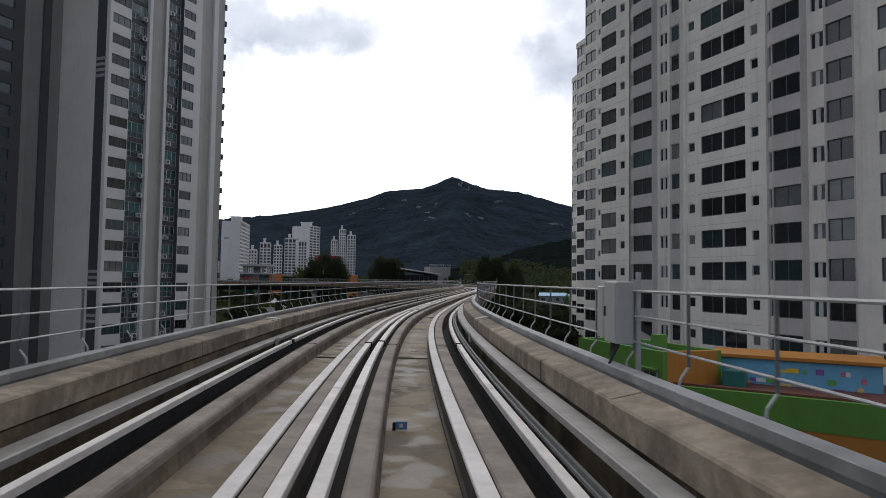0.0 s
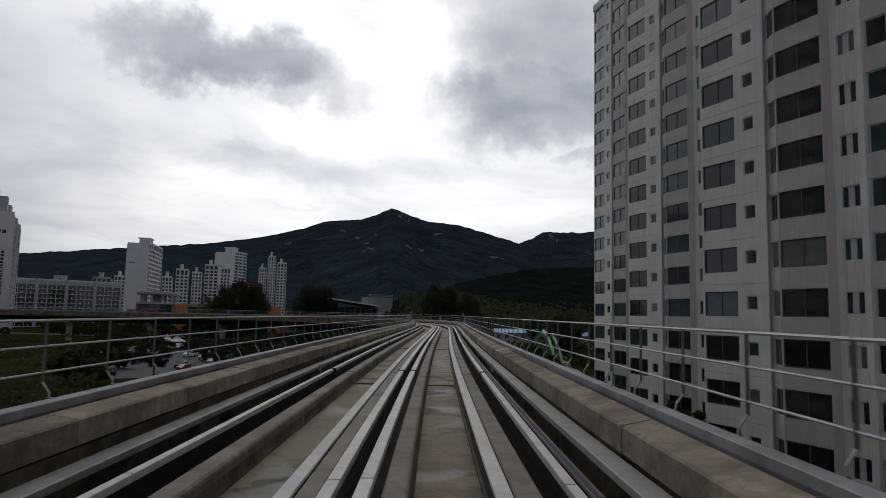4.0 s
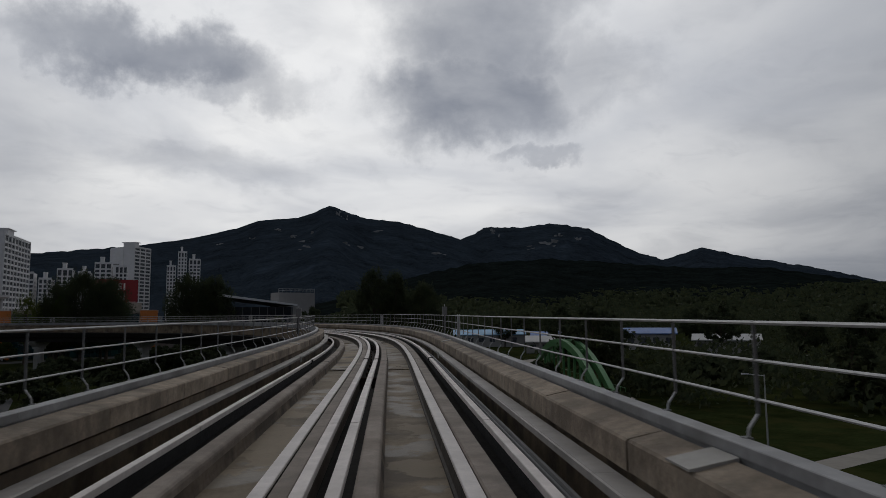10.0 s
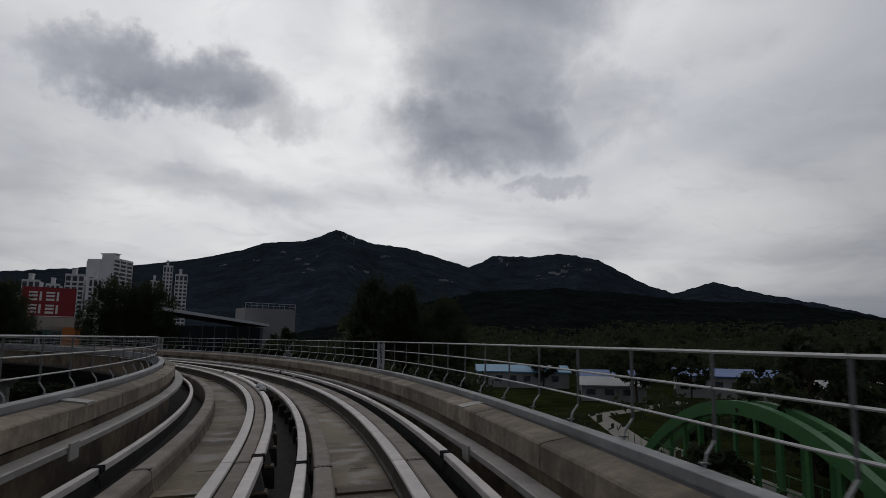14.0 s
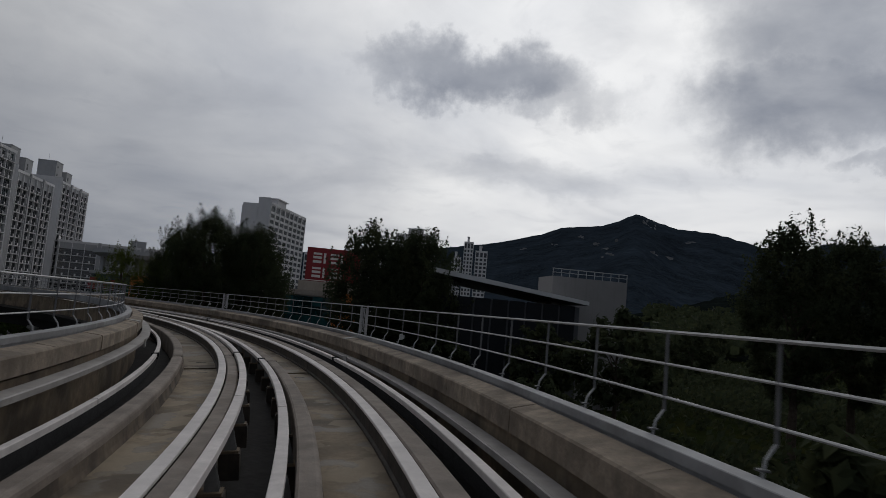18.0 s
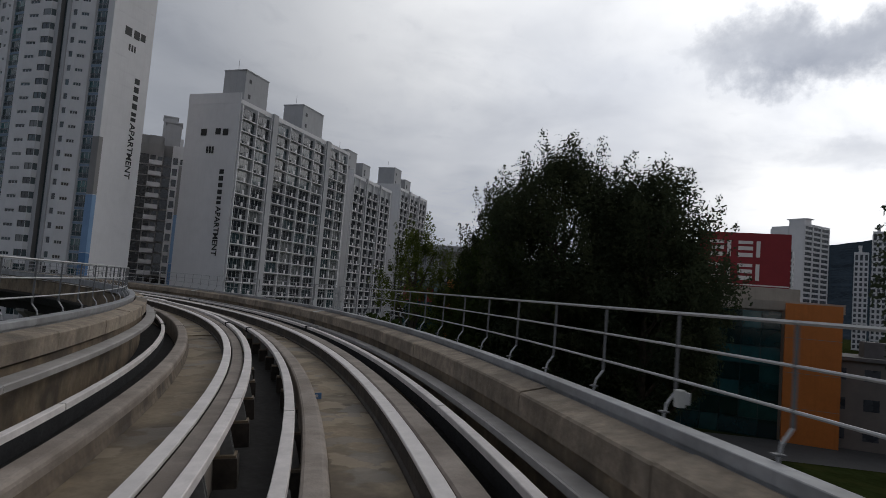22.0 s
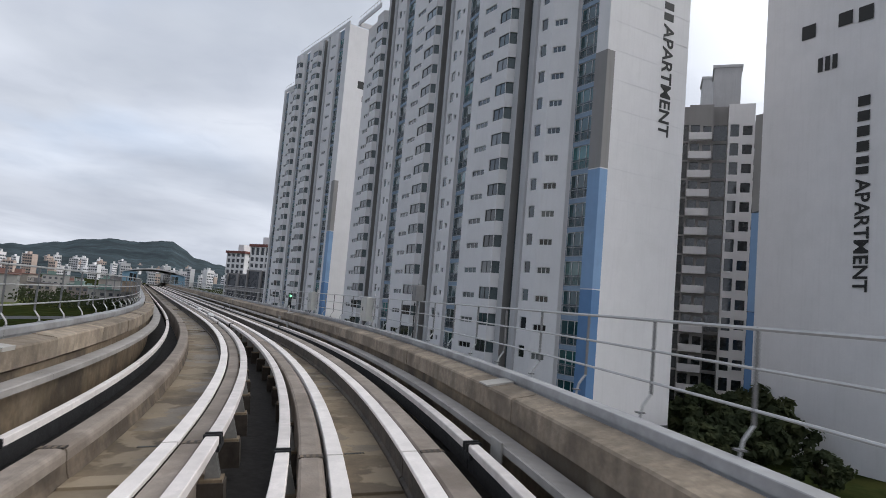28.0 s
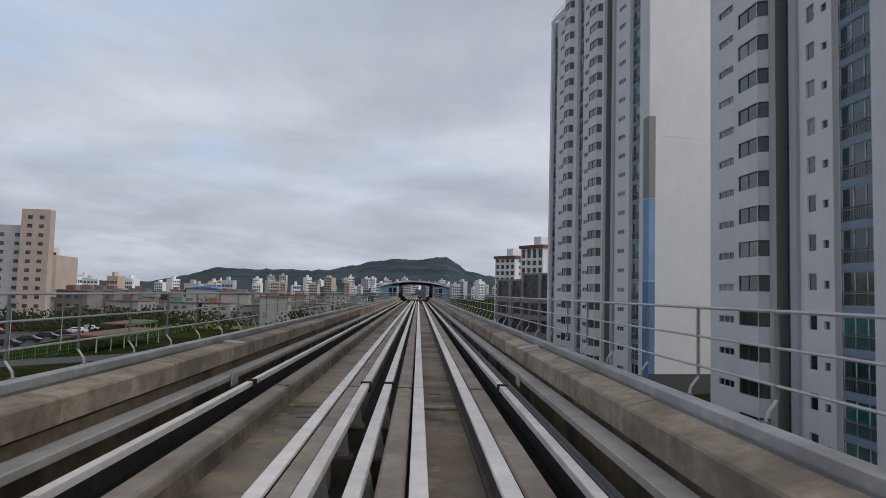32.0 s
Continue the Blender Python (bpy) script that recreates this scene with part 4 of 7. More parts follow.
# the white towers along the end of the line; x runs from the far end to the painted near corner
def add_text(body, size, m, parent, material, name="lettering", extrude=0.02):
    cu = bpy.data.curves.new(name, "FONT")
    cu.offset = 0.035
    cu.body, cu.size, cu.extrude, cu.align_x, cu.align_y = body, size, extrude, "LEFT", "CENTER"
    cu.materials.append(material)
    return obj(name, cu, parent, m)


BLACK = mat("black sign paint", (0.02, 0.02, 0.02), 0.6, 0.1, 1, 20, 0)


TEALPANEL = mat("dull teal stair glazing", (0.060, 0.085, 0.092), 0.35, 0.12, 0.3, 3, 0.03, second=(0.035, 0.045, 0.05), amount=0.4, spec=0.5)


def painted_tower(near_corner, far_corner, depth, tops, modules, label, end_rot=0.0, lettered=True, number=True, bend=((0, 0), (100, 0))):
    nx, ny = near_corner
    fx, fy = far_corner
    L = math.hypot(nx - fx, ny - fy)
    ang = math.degrees(math.atan2(ny - fy, nx - fx))
    thing = empty("apartment_building", pose(fx, fy, 0, 0, 0, ang), label, "building", "white lettered apartment towers")
    rows = storeys(4.9 - 5 * PITCH, PITCH, 26)
    mats = [WHITE, GREYWALL, DARKWALL, ROOFMAT, PALEGREY, PALEBLUE, GLASS, TEALPANEL]
    # walk from the near corner to the far end, then mirror so that x grows to the near corner
    pts, kinds, cols = [(0.0, 0.0)], [], []
    out = lambda d: float(np.interp(d, [q[0] for q in bend], [q[1] for q in bend]))
    seg = lambda d, y, k: (pts.append((d, y - out(d))), kinds.append(k))
    for kind, a, b in modules:
        if kind == "balc":
            seg(a, 0, 0)
            seg(a, 0.45, 0)
            seg(b, 0.45, 0)
            cols.append((len(pts) - 2, 0.08, b - a - 0.08, 0.12, 2.45, "balc"))
            seg(b, 0, 0)
        elif kind == "bay":
            w = b - a
            seg(a, 0, 0)
            seg(a + 0.45, -0.8, 0)
            cols.append((len(pts) - 2, 0.06, 0.88, 1.1, 2.38, "bare"))
            seg(b - 0.45, -0.8, 0)
            cols.append((len(pts) - 2, 0.06, w - 0.96, 1.1, 2.38, "two"))
            seg(b, 0, 0)
            cols.append((len(pts) - 2, 0.04, 0.86, 1.1, 2.38, "bare"))
        elif kind == "recess":
            seg(a - 0.9, 0, 0)
            seg(a - 0.85, -0.25, 4)
            seg(a, -0.25, 4)
            seg(a, 0.7, 2)
            seg(b, 0.7, 7)
            seg(b, -0.25, 1)
            seg(b + 0.9, -0.25, 4)
            seg(b + 0.95, 0, 4)
        elif kind == "slit":
            seg(a - 0.05, 0, 0)
            seg(b + 0.05, 0, 0)
            cols.append((len(pts) - 2, 0.05, b - a + 0.05, 1.15, 1.78, "slit"))
        elif kind == "narrow":
            seg(a - 0.05, 0, 0)
            seg(b + 0.05, 0, 0)
            cols.append((len(pts) - 2, 0.05, b - a + 0.05, 1.15, 2.4, "sq"))
        elif kind == "tiny":
            seg(a - 0.05, 0, 0)
            seg(b + 0.05, 0, 0)
            cols.append((len(pts) - 2, 0.05, b - a + 0.05, 1.3, 1.85, "bare"))
    if pts[-1][0] < L - 0.05:
        seg(L, 0, 0)
    n = len(pts) - 1
    front = [(L - d, y) for d, y in pts[::-1]]
    lens = [math.hypot(front[i + 1][0] - front[i][0], front[i + 1][1] - front[i][1]) for i in range(n)]
    fcols = [(n - 1 - s, lens[n - 1 - s] - b, lens[n - 1 - s] - a, lo, hi, k) for s, a, b, lo, hi, k in cols]
    fkinds = kinds[::-1]
    # the roofline steps: lower at the far end
    cuts = [(x0, x1, t) for x0, x1, t in tops]
    for x0, x1, t in cuts:
        ids = [i for i in range(n) if front[i][0] >= x0 - 0.3 and front[i + 1][0] <= x1 + 0.3 and front[i][0] < x1 - 0.05]
        if not ids:
            continue
        a, b = ids[0], ids[-1] + 1
        sub = front[a:b + 1]
        v, f, mi = facade(thing, sub, rows, [(s - a, *rest) for s, *rest in fcols if a <= s < b], GROUND, t, fkinds[a:b], mats, {s - a: 5 for s, *_, k in fcols if a <= s < b and k == "balc"})
        close_body(v, f, mi, sub, depth, GROUND, t, 0, 3)
        obj("body", welded("body", v, f, mats, mi), thing)
        up = Pile().box(sub[0][0], sub[-1][0], -0.05, 0.1, t, t + 0.8).box(sub[0][0], sub[0][0] + 0.15, 0.1, depth, t, t + 0.8)
        obj("roof_upstand", up.mesh("roof_upstand", [WHITE]), thing)
        rl = Pile()
        for j in range(int((sub[-1][0] - sub[0][0]) / 1.2)):
            rl.tube((sub[0][0] + 0.3 + 1.2 * j, 0.2, t + 0.8), (sub[0][0] + 0.3 + 1.2 * j, 0.2, t + 1.8), 0.03, None, 4)
        rl.box(sub[0][0], sub[-1][0], 0.17, 0.23, t + 1.78, t + 1.84)
        tagged(obj("roof_rail", rl.mesh("roof_rail", [GALV]), thing), kind="stuff")
    top = max(t for *_, t in tops)
    # painted corner strip in four colours, then the blank end wall with shallow board joints
    for z0, z1, m, nm in ((GROUND, 4.7, BLUE2, "deep_blue_band"), (4.8, 15.75, BLUE, "blue_band"), (15.87, 26.9, GREYWALL, "grey_band")):
        strip = Pile().box(L - 1.55, L + 0.02, -0.035, 0.0, z0, z1).box(L, L + 0.035, -0.035, 0.9, z0, z1)
        obj(nm, strip.mesh(nm, [m]), thing)
    lines = Pile()
    for r in rows:
        lines.box(L, L + 0.018, 0.95, depth - 0.05, r - 0.02, r + 0.02)
    tagged(obj("wall_joint", lines.mesh("wall_joint", [WHITE]), thing), kind="stuff")
    base = Pile().box(L, L + 0.05, 0.0, depth, GROUND, -7.4)
    obj("dark_base", base.mesh("dark_base", [DARKWALL]), thing)
    # lettering down the end wall, read from top to bottom
    if lettered:
        face = Matrix(((0, 0, 1, L + 0.03), (1, 0, 0, 7.7), (0, 1, 0, 31.4), (0, 0, 0, 1)))
        add_text("APARTMENT", 1.95, face @ Matrix.Rotation(radians(-90), 4, "Z"), thing, BLACK)
        bars = Pile()
        for j, z in enumerate((40.6, 38.9, 37.2, 35.5, 33.7, 32.6)):
            bars.box(L, L + 0.03, 7.05, 8.35, z - (1.15 if j < 4 else 0.75), z)
        tagged(obj("sign_bar", bars.mesh("sign_bar", [BLACK]), thing), kind="stuff")
    if number:
        bars = Pile()
        for j in range(3):
            bars.box(L, L + 0.03, 4.5 + 0.7 * j, 4.95 + 0.7 * j, 45.4, 46.7)
        for y0, y1, z0, z1 in ((3.2, 4.9, 48.2, 49.9), (5.5, 7.0, 48.2, 49.9), (7.3, 8.6, 48.4, 49.9)):
            bars.box(L, L + 0.03, y0, y1, z0, z1)
        tagged(obj("number_bar", bars.mesh("number_bar", [BLACK, PALEGREY]), thing), kind="stuff")
    return thing


M112 = [("balc", 1.55, 4.55), ("slit", 5.75, 7.95), ("narrow", 8.9, 9.95), ("recess", 11.4, 12.95), ("bay", 14.2, 17.3), ("slit", 19.0, 21.5), ("balc", 23.0, 26.0), ("tiny", 26.75, 27.25), ("narrow", 27.9, 28.9), ("recess", 30.2, 31.7), ("bay", 33.0, 36.5), ("slit", 38.2, 40.6), ("balc", 41.9, 45.0), ("tiny", 45.45, 45.95), ("narrow", 46.6, 47.4), ("recess", 48.85, 50.3), ("bay", 51.3, 54.6), ("slit", 56.0, 58.2), ("balc", 59.5, 62.4)]
BEND112 = ((0, 0), (4.7, 0), (7, 1.1), (20, 1.4), (28, 0.2), (36, -0.6), (52, -1.6), (68, -2.2))
on_bend = lambda x: x - float(np.interp(x, [0, 5.2, 8.2, 22, 28.3, 35, 49, 62], [0, 0, 1.1, 1.4, 0.2, -0.6, -1.6, -2.2])) * (x + 24.8) / 33.0
painted_tower((-193.3, 303.9), (-250.2, 267.05), 10.7, [(0, 12.9, 50.9), (12.9, 70, 61.0)], [(k, on_bend(a), on_bend(b)) for k, a, b in M112], "white high-rise apartment tower with blue corner band and lettering", bend=BEND112)
M101 = [("balc", 2.6, 5.6), ("slit", 6.9, 9.0), ("recess", 10.9, 12.6), ("bay", 14.6, 18.4), ("slit", 19.4, 21.4), ("balc", 22.0, 24.6), ("bay", 26.0, 29.0), ("slit", 30.3, 32.6), ("balc", 34.0, 36.6)]
painted_tower((-272.7, 261.3), (-302.5, 238.5), 12.8, [(0, 8.2, 54.5), (8.2, 38, 62.0)], M101, "white high-rise apartment tower with grey and blue corner band", lettered=False)


# broad slabs with open balconies and a lettered gable
def balcony_slab(corner, ang, sections, gable, top, label, lettered, boxes, frames=True):
    thing = empty("apartment_building", pose(corner[0], corner[1], 0, 0, 0, ang), label, "building", "white balcony slabs")
    rows = storeys(4.2 - 5 * PITCH, PITCH, int((top + 9.7) / PITCH))
    mats = [WHITE, PALEGREY, GREYWALL, ROOFMAT, GLASS]
    front, kinds, cols = [(0.0, 0.0)], [], []
    for x0, x1, n in sections:
        front += [(x0, 0.0), (x0, 0.35)]
        kinds += [1, 1]
        for j in range(n):
            a, b = x0 + (x1 - x0) * j / n, x0 + (x1 - x0) * (j + 1) / n
            front.append((b, 0.35))
            kinds.append(1)
            cols.append((len(kinds) - 1, 0.10, b - a - 0.10, 0.12, 2.5, "four"))
        front.append((x1, 0.0))
        kinds.append(1)
    end = sections[-1][1] + 1.2
    front.append((end, 0.0))
    kinds.append(1)
    v, f, mi = facade(thing, front, rows, cols, GROUND, top, kinds, mats, frames=frames)
    close_body(v, f, mi, front, gable, GROUND, top, 0, 3)
    obj("body", welded("body", v, f, mats, mi), thing)
    slab_me, rail_me = {}, {}
    fin_me = Pile().box(-0.13, 0.13, -0.24, 0.34, GROUND, top).mesh("balcony_fin", [WHITE])
    for x0, x1, n in sections:
        key = round(x1 - x0, 2)
        if key not in slab_me:
            w = x1 - x0
            slab_me[key] = Pile().box(0, w, -0.22, 0.35, -0.10, 0.05).box(0, w, -0.22, -0.15, 0.05, 0.12).mesh("balcony_slab", [WHITE])
            p = Pile().box(0, w, -0.21, -0.18, 1.02, 1.06)
            for j in range(int(w / 0.5) + 1):
                p.box(j * 0.5, j * 0.5 + 0.025, -0.205, -0.185, 0.12, 1.02)
            for j in range(n):
                c = w * (j + 0.5) / n
                p.box(c - 0.30, c + 0.30, -0.30, -0.22, 0.16, 1.05, 1)
            rail_me[key] = p.mesh("balcony_rail", [RAILPAINT, WHITE])
        for r in rows:
            s = obj("balcony", slab_me[key], thing, Matrix.Translation((x0, 0, r)))
            obj("balcony_rail", rail_me[key], s)
        for j in range(n + 1):
            x = x0 + (x1 - x0) * j / n
            obj("balcony_fin", fin_me, thing, Matrix.Translation((x, 0, 0)))
    for (a0, a1, _), (b0, b1, _) in zip(sections[:-1], sections[1:]):
        obj("pilaster", Pile().box(a1 + 0.2, b0 - 0.2, -0.55, 0.3, GROUND, top + 1.0).mesh("pilaster", [PALEGREY]), thing)
    for x0, x1, y0, y1, z in boxes:
        bx = Pile().box(x0, x1, y0, y1, top, z).box(x0 + 1.4, x0 + 2.3, y0 - 0.03, y0, top + 3.2, top + 4.2, 1).box(x0 + 1.4, x0 + 2.3, y0 - 0.03, y0, z - 2.6, z - 1.7, 1).box(x0 - 0.1, x1 + 0.1, y0 - 0.1, y1 + 0.1, z, z + 0.25)
        bx.tube((x0 + 1, (y0 + y1) / 2, z), (x0 + 1, (y0 + y1) / 2, z + 3.0), 0.05, None, 5)
        obj("roof_house", bx.mesh("roof_house", [PALEGREY, DARKWALL]), thing)
    up = Pile().box(-0.05, end, -0.05, 0.1, top, top + 0.9).box(-0.05, 0.15, 0.1, gable, top, top + 2.4)
    obj("roof_upstand", up.mesh("roof_upstand", [WHITE]), thing)
    if lettered:
        for z0, z1, m, nm in ((GROUND, 4.25, BLUE2, "deep_blue_band"), (4.35, 15.3, BLUE, "blue_band"), (15.42, 26.5, GREYWALL, "grey_band")):
            band = Pile().box(0.05, 1.5, gable, gable + 0.95, z0, z1)
            obj(nm, band.mesh(nm, [m]), thing)
        # the gable stands at x = 0; seen from outside y runs to the left
        face = Matrix(((0, 0, -1, -0.06), (-1, 0, 0, 3.2), (0, 1, 0, 17.6), (0, 0, 0, 1)))
        add_text("APARTMENT", 1.9, face @ Matrix.Rotation(radians(-90), 4, "Z"), thing, BLACK)
        bars = Pile()
        for j, z in enumerate((25.8, 24.3, 22.8, 21.3, 19.8, 18.8)):
            bars.box(-0.1, -0.055, 2.65, 3.8, z - (1.0 if j < 4 else 0.7), z)
        for y0, y1, z0, z1 in ((8.4, 9.9, 33.4, 34.9), (4.6, 6.0, 33.6, 35.0), (2.6, 4.0, 33.4, 34.9)):
            bars.box(-0.1, -0.055, y0, y1, z0, z1)
        for j in range(3):
            bars.box(-0.1, -0.055, 6.0 + 0.75 * j, 6.5 + 0.75 * j, 29.4, 30.9)
        tagged(obj("sign_bar", bars.mesh("sign_bar", [BLACK]), thing), kind="stuff")
    return thing


balcony_slab((-195.2, 331.2), 120.5, [(0.6, 11.6, 2), (14.0, 37.2, 4), (39.6, 50.0, 2)], 14.2, 40.6, "white balcony apartment slab with a lettered gable", True, [(5.2, 14.0, 3.5, 9.5, 50.0), (30.0, 40.5, 3.5, 9.5, 49.4)])
balcony_slab((-232.0, 384.0), 122.0, [(0.6, 9.0, 2), (10.5, 20.0, 2), (21.5, 30.0, 2)], 13.5, 37.0, "white balcony apartment slab with two roof houses", False, [(2.0, 9.0, 4, 11, 46.0), (14.0, 20.0, 4, 11, 44.0)], frames=False)
balcony_slab((-262.0, 424.0), 122.0, [(0.6, 9.0, 2), (10.5, 20.0, 2), (21.5, 30.0, 2)], 14.0, 41.5, "white balcony apartment slab behind others", False, [(2.0, 9.0, 4, 11, 50.5), (14.0, 20.0, 4, 11, 48.0)], frames=False)
balcony_slab((-256.0, 421.0), 48.0, [(0.6, 14.0, 3), (15.5, 30.0, 3), (31.5, 46.0, 3), (47.5, 62.0, 3)], 12.0, 17.5, "long pale apartment slab with balcony rows", False, [(26.0, 32.0, 4, 9, 21.0)], frames=False)


def stepped_tower(x, y, ang, top, label):
    """A tower seen between the others: dark balconies at one side, a round-topped lift shaft."""
    thing = empty("apartment_building", pose(x, y, 0, 0, 0, ang), label, "building", "towers in the gap")
    front = [(0, 0), (3.2, 0), (3.2, 0.9), (6.2, 0.9), (6.2, 0), (9.5, 0), (9.5, 1.2), (11.5, 1.2), (11.5, 0), (15, 0)]
    kinds = [2, 0, 2, 0, 2, 2, 2, 2, 0]
    cols = [(0, 0.3, 1.35, 0.7, 2.1, "sq"), (0, 1.75, 2.9, 0.7, 2.1, "sq"), (2, 0.05, 2.95, 0.1, 2.6, "balc"), (4, 0.25, 1.5, 0.5, 2.3, "two"), (4, 1.95, 3.05, 0.9, 2.1, "sq"), (6, 0.1, 1.9, 0.2, 2.5, "two"), (8, 0.3, 1.45, 0.5, 2.3, "two"), (8, 1.95, 3.2, 0.7, 2.1, "sq")]
    mats = [WHITE, PALEGREY, GREYWALL, ROOFMAT, GLASS]
    rows = storeys(4.2 - 5 * PITCH, PITCH, int((top + 9) / PITCH))
    v, f, mi = facade(thing, front, rows, cols, GROUND, top, kinds, mats, frames=False)
    close_body(v, f, mi, front, 12, GROUND, top, 1, 3)
    obj("body", welded("body", v, f, mats, mi), thing)
    hs = Pile().box(9.3, 13.0, 1.5, 7.0, top, top + 6.0).box(9.1, 13.2, 1.3, 7.2, top + 6.0, top + 6.4)
    obj("roof_house", hs.mesh("roof_house", [PALEGREY]), thing)
    slab = Pile().box(0.05, 3.1, -1.0, 0.0, -0.12, 0.06).box(0.05, 3.1, -1.0, -0.88, 0.06, 0.95).box(0.05, 0.17, -0.88, 0.0, 0.06, 0.95).mesh("balcony", [WHITE])
    for r in rows:
        for x in ((0.0, 6.25) if top > 40 or top < 35 else (0.0,)):
            obj("balcony", slab, thing, Matrix.Translation((x, 0, r)))
    return thing


stepped_tower(-252.0, 322.0, 75.0, 40.5, "white stepped apartment tower with a roof house")
stepped_tower(-232.0, 317.0, 72.0, 34.5, "white stepped apartment tower in the gap")
stepped_tower(-247.0, 338.0, 75.0, 38.0, "white stepped apartment tower behind the lettered slab")

# ---- trees and shrubs ----
BARK = mat("grey brown bark", (0.07, 0.055, 0.042), 0.95, 0.3, 2, 18, 0.6, spec=0.1)


def leaf_mat(name, a, b, through_light=0.3):
    m = mat(name, a, 0.75, 0.3, 0.35, 3.0, 0.0, second=b, amount=0.7, spec=0.04)
    nt = m.node_tree
    body, out = nt.nodes["Principled BSDF"], nt.nodes["Material Output"]
    thin, both = nt.nodes.new("ShaderNodeBsdfTranslucent"), nt.nodes.new("ShaderNodeMixShader")
    nt.links.new(body.inputs["Base Color"].links[0].from_socket, thin.inputs[0])
    both.inputs[0].default_value = through_light
    nt.links.new(body.outputs[0], both.inputs[1])
    nt.links.new(thin.outputs[0], both.inputs[2])
    nt.links.new(both.outputs[0], out.inputs[0])
    return m


LEAF_D = leaf_mat("dark green leaves", (0.044, 0.055, 0.030), (0.070, 0.076, 0.036), 0.4)
LEAF_M = leaf_mat("mid green leaves", (0.046, 0.066, 0.020), (0.066, 0.082, 0.024), 0.45)
LEAF_L = leaf_mat("yellow green leaves", (0.10, 0.12, 0.032), (0.07, 0.09, 0.025), 0.5)
TREE_ME = {}


def tree_meshes(key, height, width, trunk, clumps, leaves, size, spiky, leafmat):
    if key in TREE_ME:
        return TREE_ME[key]
    rnd = random.Random(key)
    wood = Pile()
    wood.tube((0, 0, 0), (0.15, 0.1, trunk), 0.022 * height, 0.016 * height, 9)
    wood.tube((0.15, 0.1, trunk), (0.0, 0.0, height * 0.8), 0.016 * height, 0.003 * height, 7)
    limbs = []
    cz, rz, rx = trunk + (height - trunk) * 0.5, (height - trunk) * 0.5, width * 0.5
    for i in range(14):
        a = i * 2.4 + rnd.uniform(-0.4, 0.4)
        z0 = trunk + (height - trunk) * (0.02 + 0.045 * i)
        r = rx * rnd.uniform(0.45, 0.85) * (1 - 0.045 * i)
        z1 = z0 + rnd.uniform(0.15, 0.3) * (height - trunk)
        tip = (math.cos(a) * r, math.sin(a) * r, z1)
        wood.tube((0.08, 0.05, z0), tip, 0.007 * height, 0.002 * height, 5)
        limbs.append(tip)
    v, f = [], []
    for c in range(clumps):
        a, s = rnd.uniform(0, 2 * math.pi), rnd.uniform(-1, 1)
        rad = rnd.uniform(0.45, 1.0) ** 0.5
        taper = 1.0 - (0.35 * max(0.0, s) if not spiky else 0.2 * max(0.0, s))
        wob = 0.85 + 0.3 * noise.noise((math.cos(a) * 1.5 + key, math.sin(a) * 1.5, s * 1.5))
        r = math.sqrt(max(0.02, 1 - s * s)) * rx * rad * taper * wob
        ctr = Vector((math.cos(a) * r, math.sin(a) * r, cz + s * rz * (0.9 if spiky else 0.92) * wob))
        if c < len(limbs):
            ctr = Vector(limbs[c])
        cr = width * rnd.uniform(0.055, 0.10)
        ch = cr * (rnd.uniform(1.4, 2.4) if spiky and s > 0 else rnd.uniform(0.7, 1.1))
        for _ in range(leaves):
            d = Vector((rnd.gauss(0, 1), rnd.gauss(0, 1), rnd.gauss(0, 1)))
            d.normalize()
            q = rnd.uniform(0.2, 0.95)
            p = ctr + Vector((d.x * cr * q, d.y * cr * q, d.z * ch * q))
            n = (d + Vector((rnd.uniform(-0.7, 0.7), rnd.uniform(-0.7, 0.7), rnd.uniform(-0.2, 0.9)))).normalized()
            x = n.orthogonal().normalized()
            x = Matrix.Rotation(rnd.uniform(0, 6.28), 3, n) @ x
            y = n.cross(x)
            e = size * rnd.uniform(0.6, 1.3)
            k = len(v)
            v += [tuple(p - x * e), tuple(p - y * e * 0.5 + n * e * 0.1), tuple(p + x * e), tuple(p + y * e * 0.5 + n * e * 0.1)]
            f.append((k, k + 1, k + 2, k + 3))
    if spiky:
        # upright shoots that break the outline into lobes
        for c in range(clumps // 4):
            a, h = rnd.uniform(0, 2 * math.pi), rnd.uniform(-0.2, 0.97)
            r = math.sqrt(1 - h * h) * rx * rnd.uniform(0.72, 0.95) * (1 - 0.2 * max(0.0, h))
            foot = Vector((math.cos(a) * r, math.sin(a) * r, cz + h * rz * 0.86))
            way = Vector((math.cos(a) * (1 - max(h, 0)) * 0.5, math.sin(a) * (1 - max(h, 0)) * 0.5, 1)).normalized()
            reach = height * rnd.uniform(0.05, 0.12)
            for j in range(leaves // 2):
                t = rnd.random()
                w = width * 0.038 * (1.0 - 0.8 * t)
                p = foot + way * (reach * t) + Vector((rnd.gauss(0, w), rnd.gauss(0, w), rnd.gauss(0, w)))
                n = Vector((rnd.gauss(0, 1), rnd.gauss(0, 1), rnd.uniform(-0.2, 0.8))).normalized()
                x = n.orthogonal().normalized()
                x = Matrix.Rotation(rnd.uniform(0, 6.28), 3, n) @ x
                y = n.cross(x)
                e = size * rnd.uniform(0.6, 1.2)
                k = len(v)
                v += [tuple(p - x * e), tuple(p - y * e * 0.5), tuple(p + x * e), tuple(p + y * e * 0.5)]
                f.append((k, k + 1, k + 2, k + 3))
    TREE_ME[key] = wood.mesh("trunk", [BARK]), mesh_of("crown", v, f, leafmat)
    return TREE_ME[key]


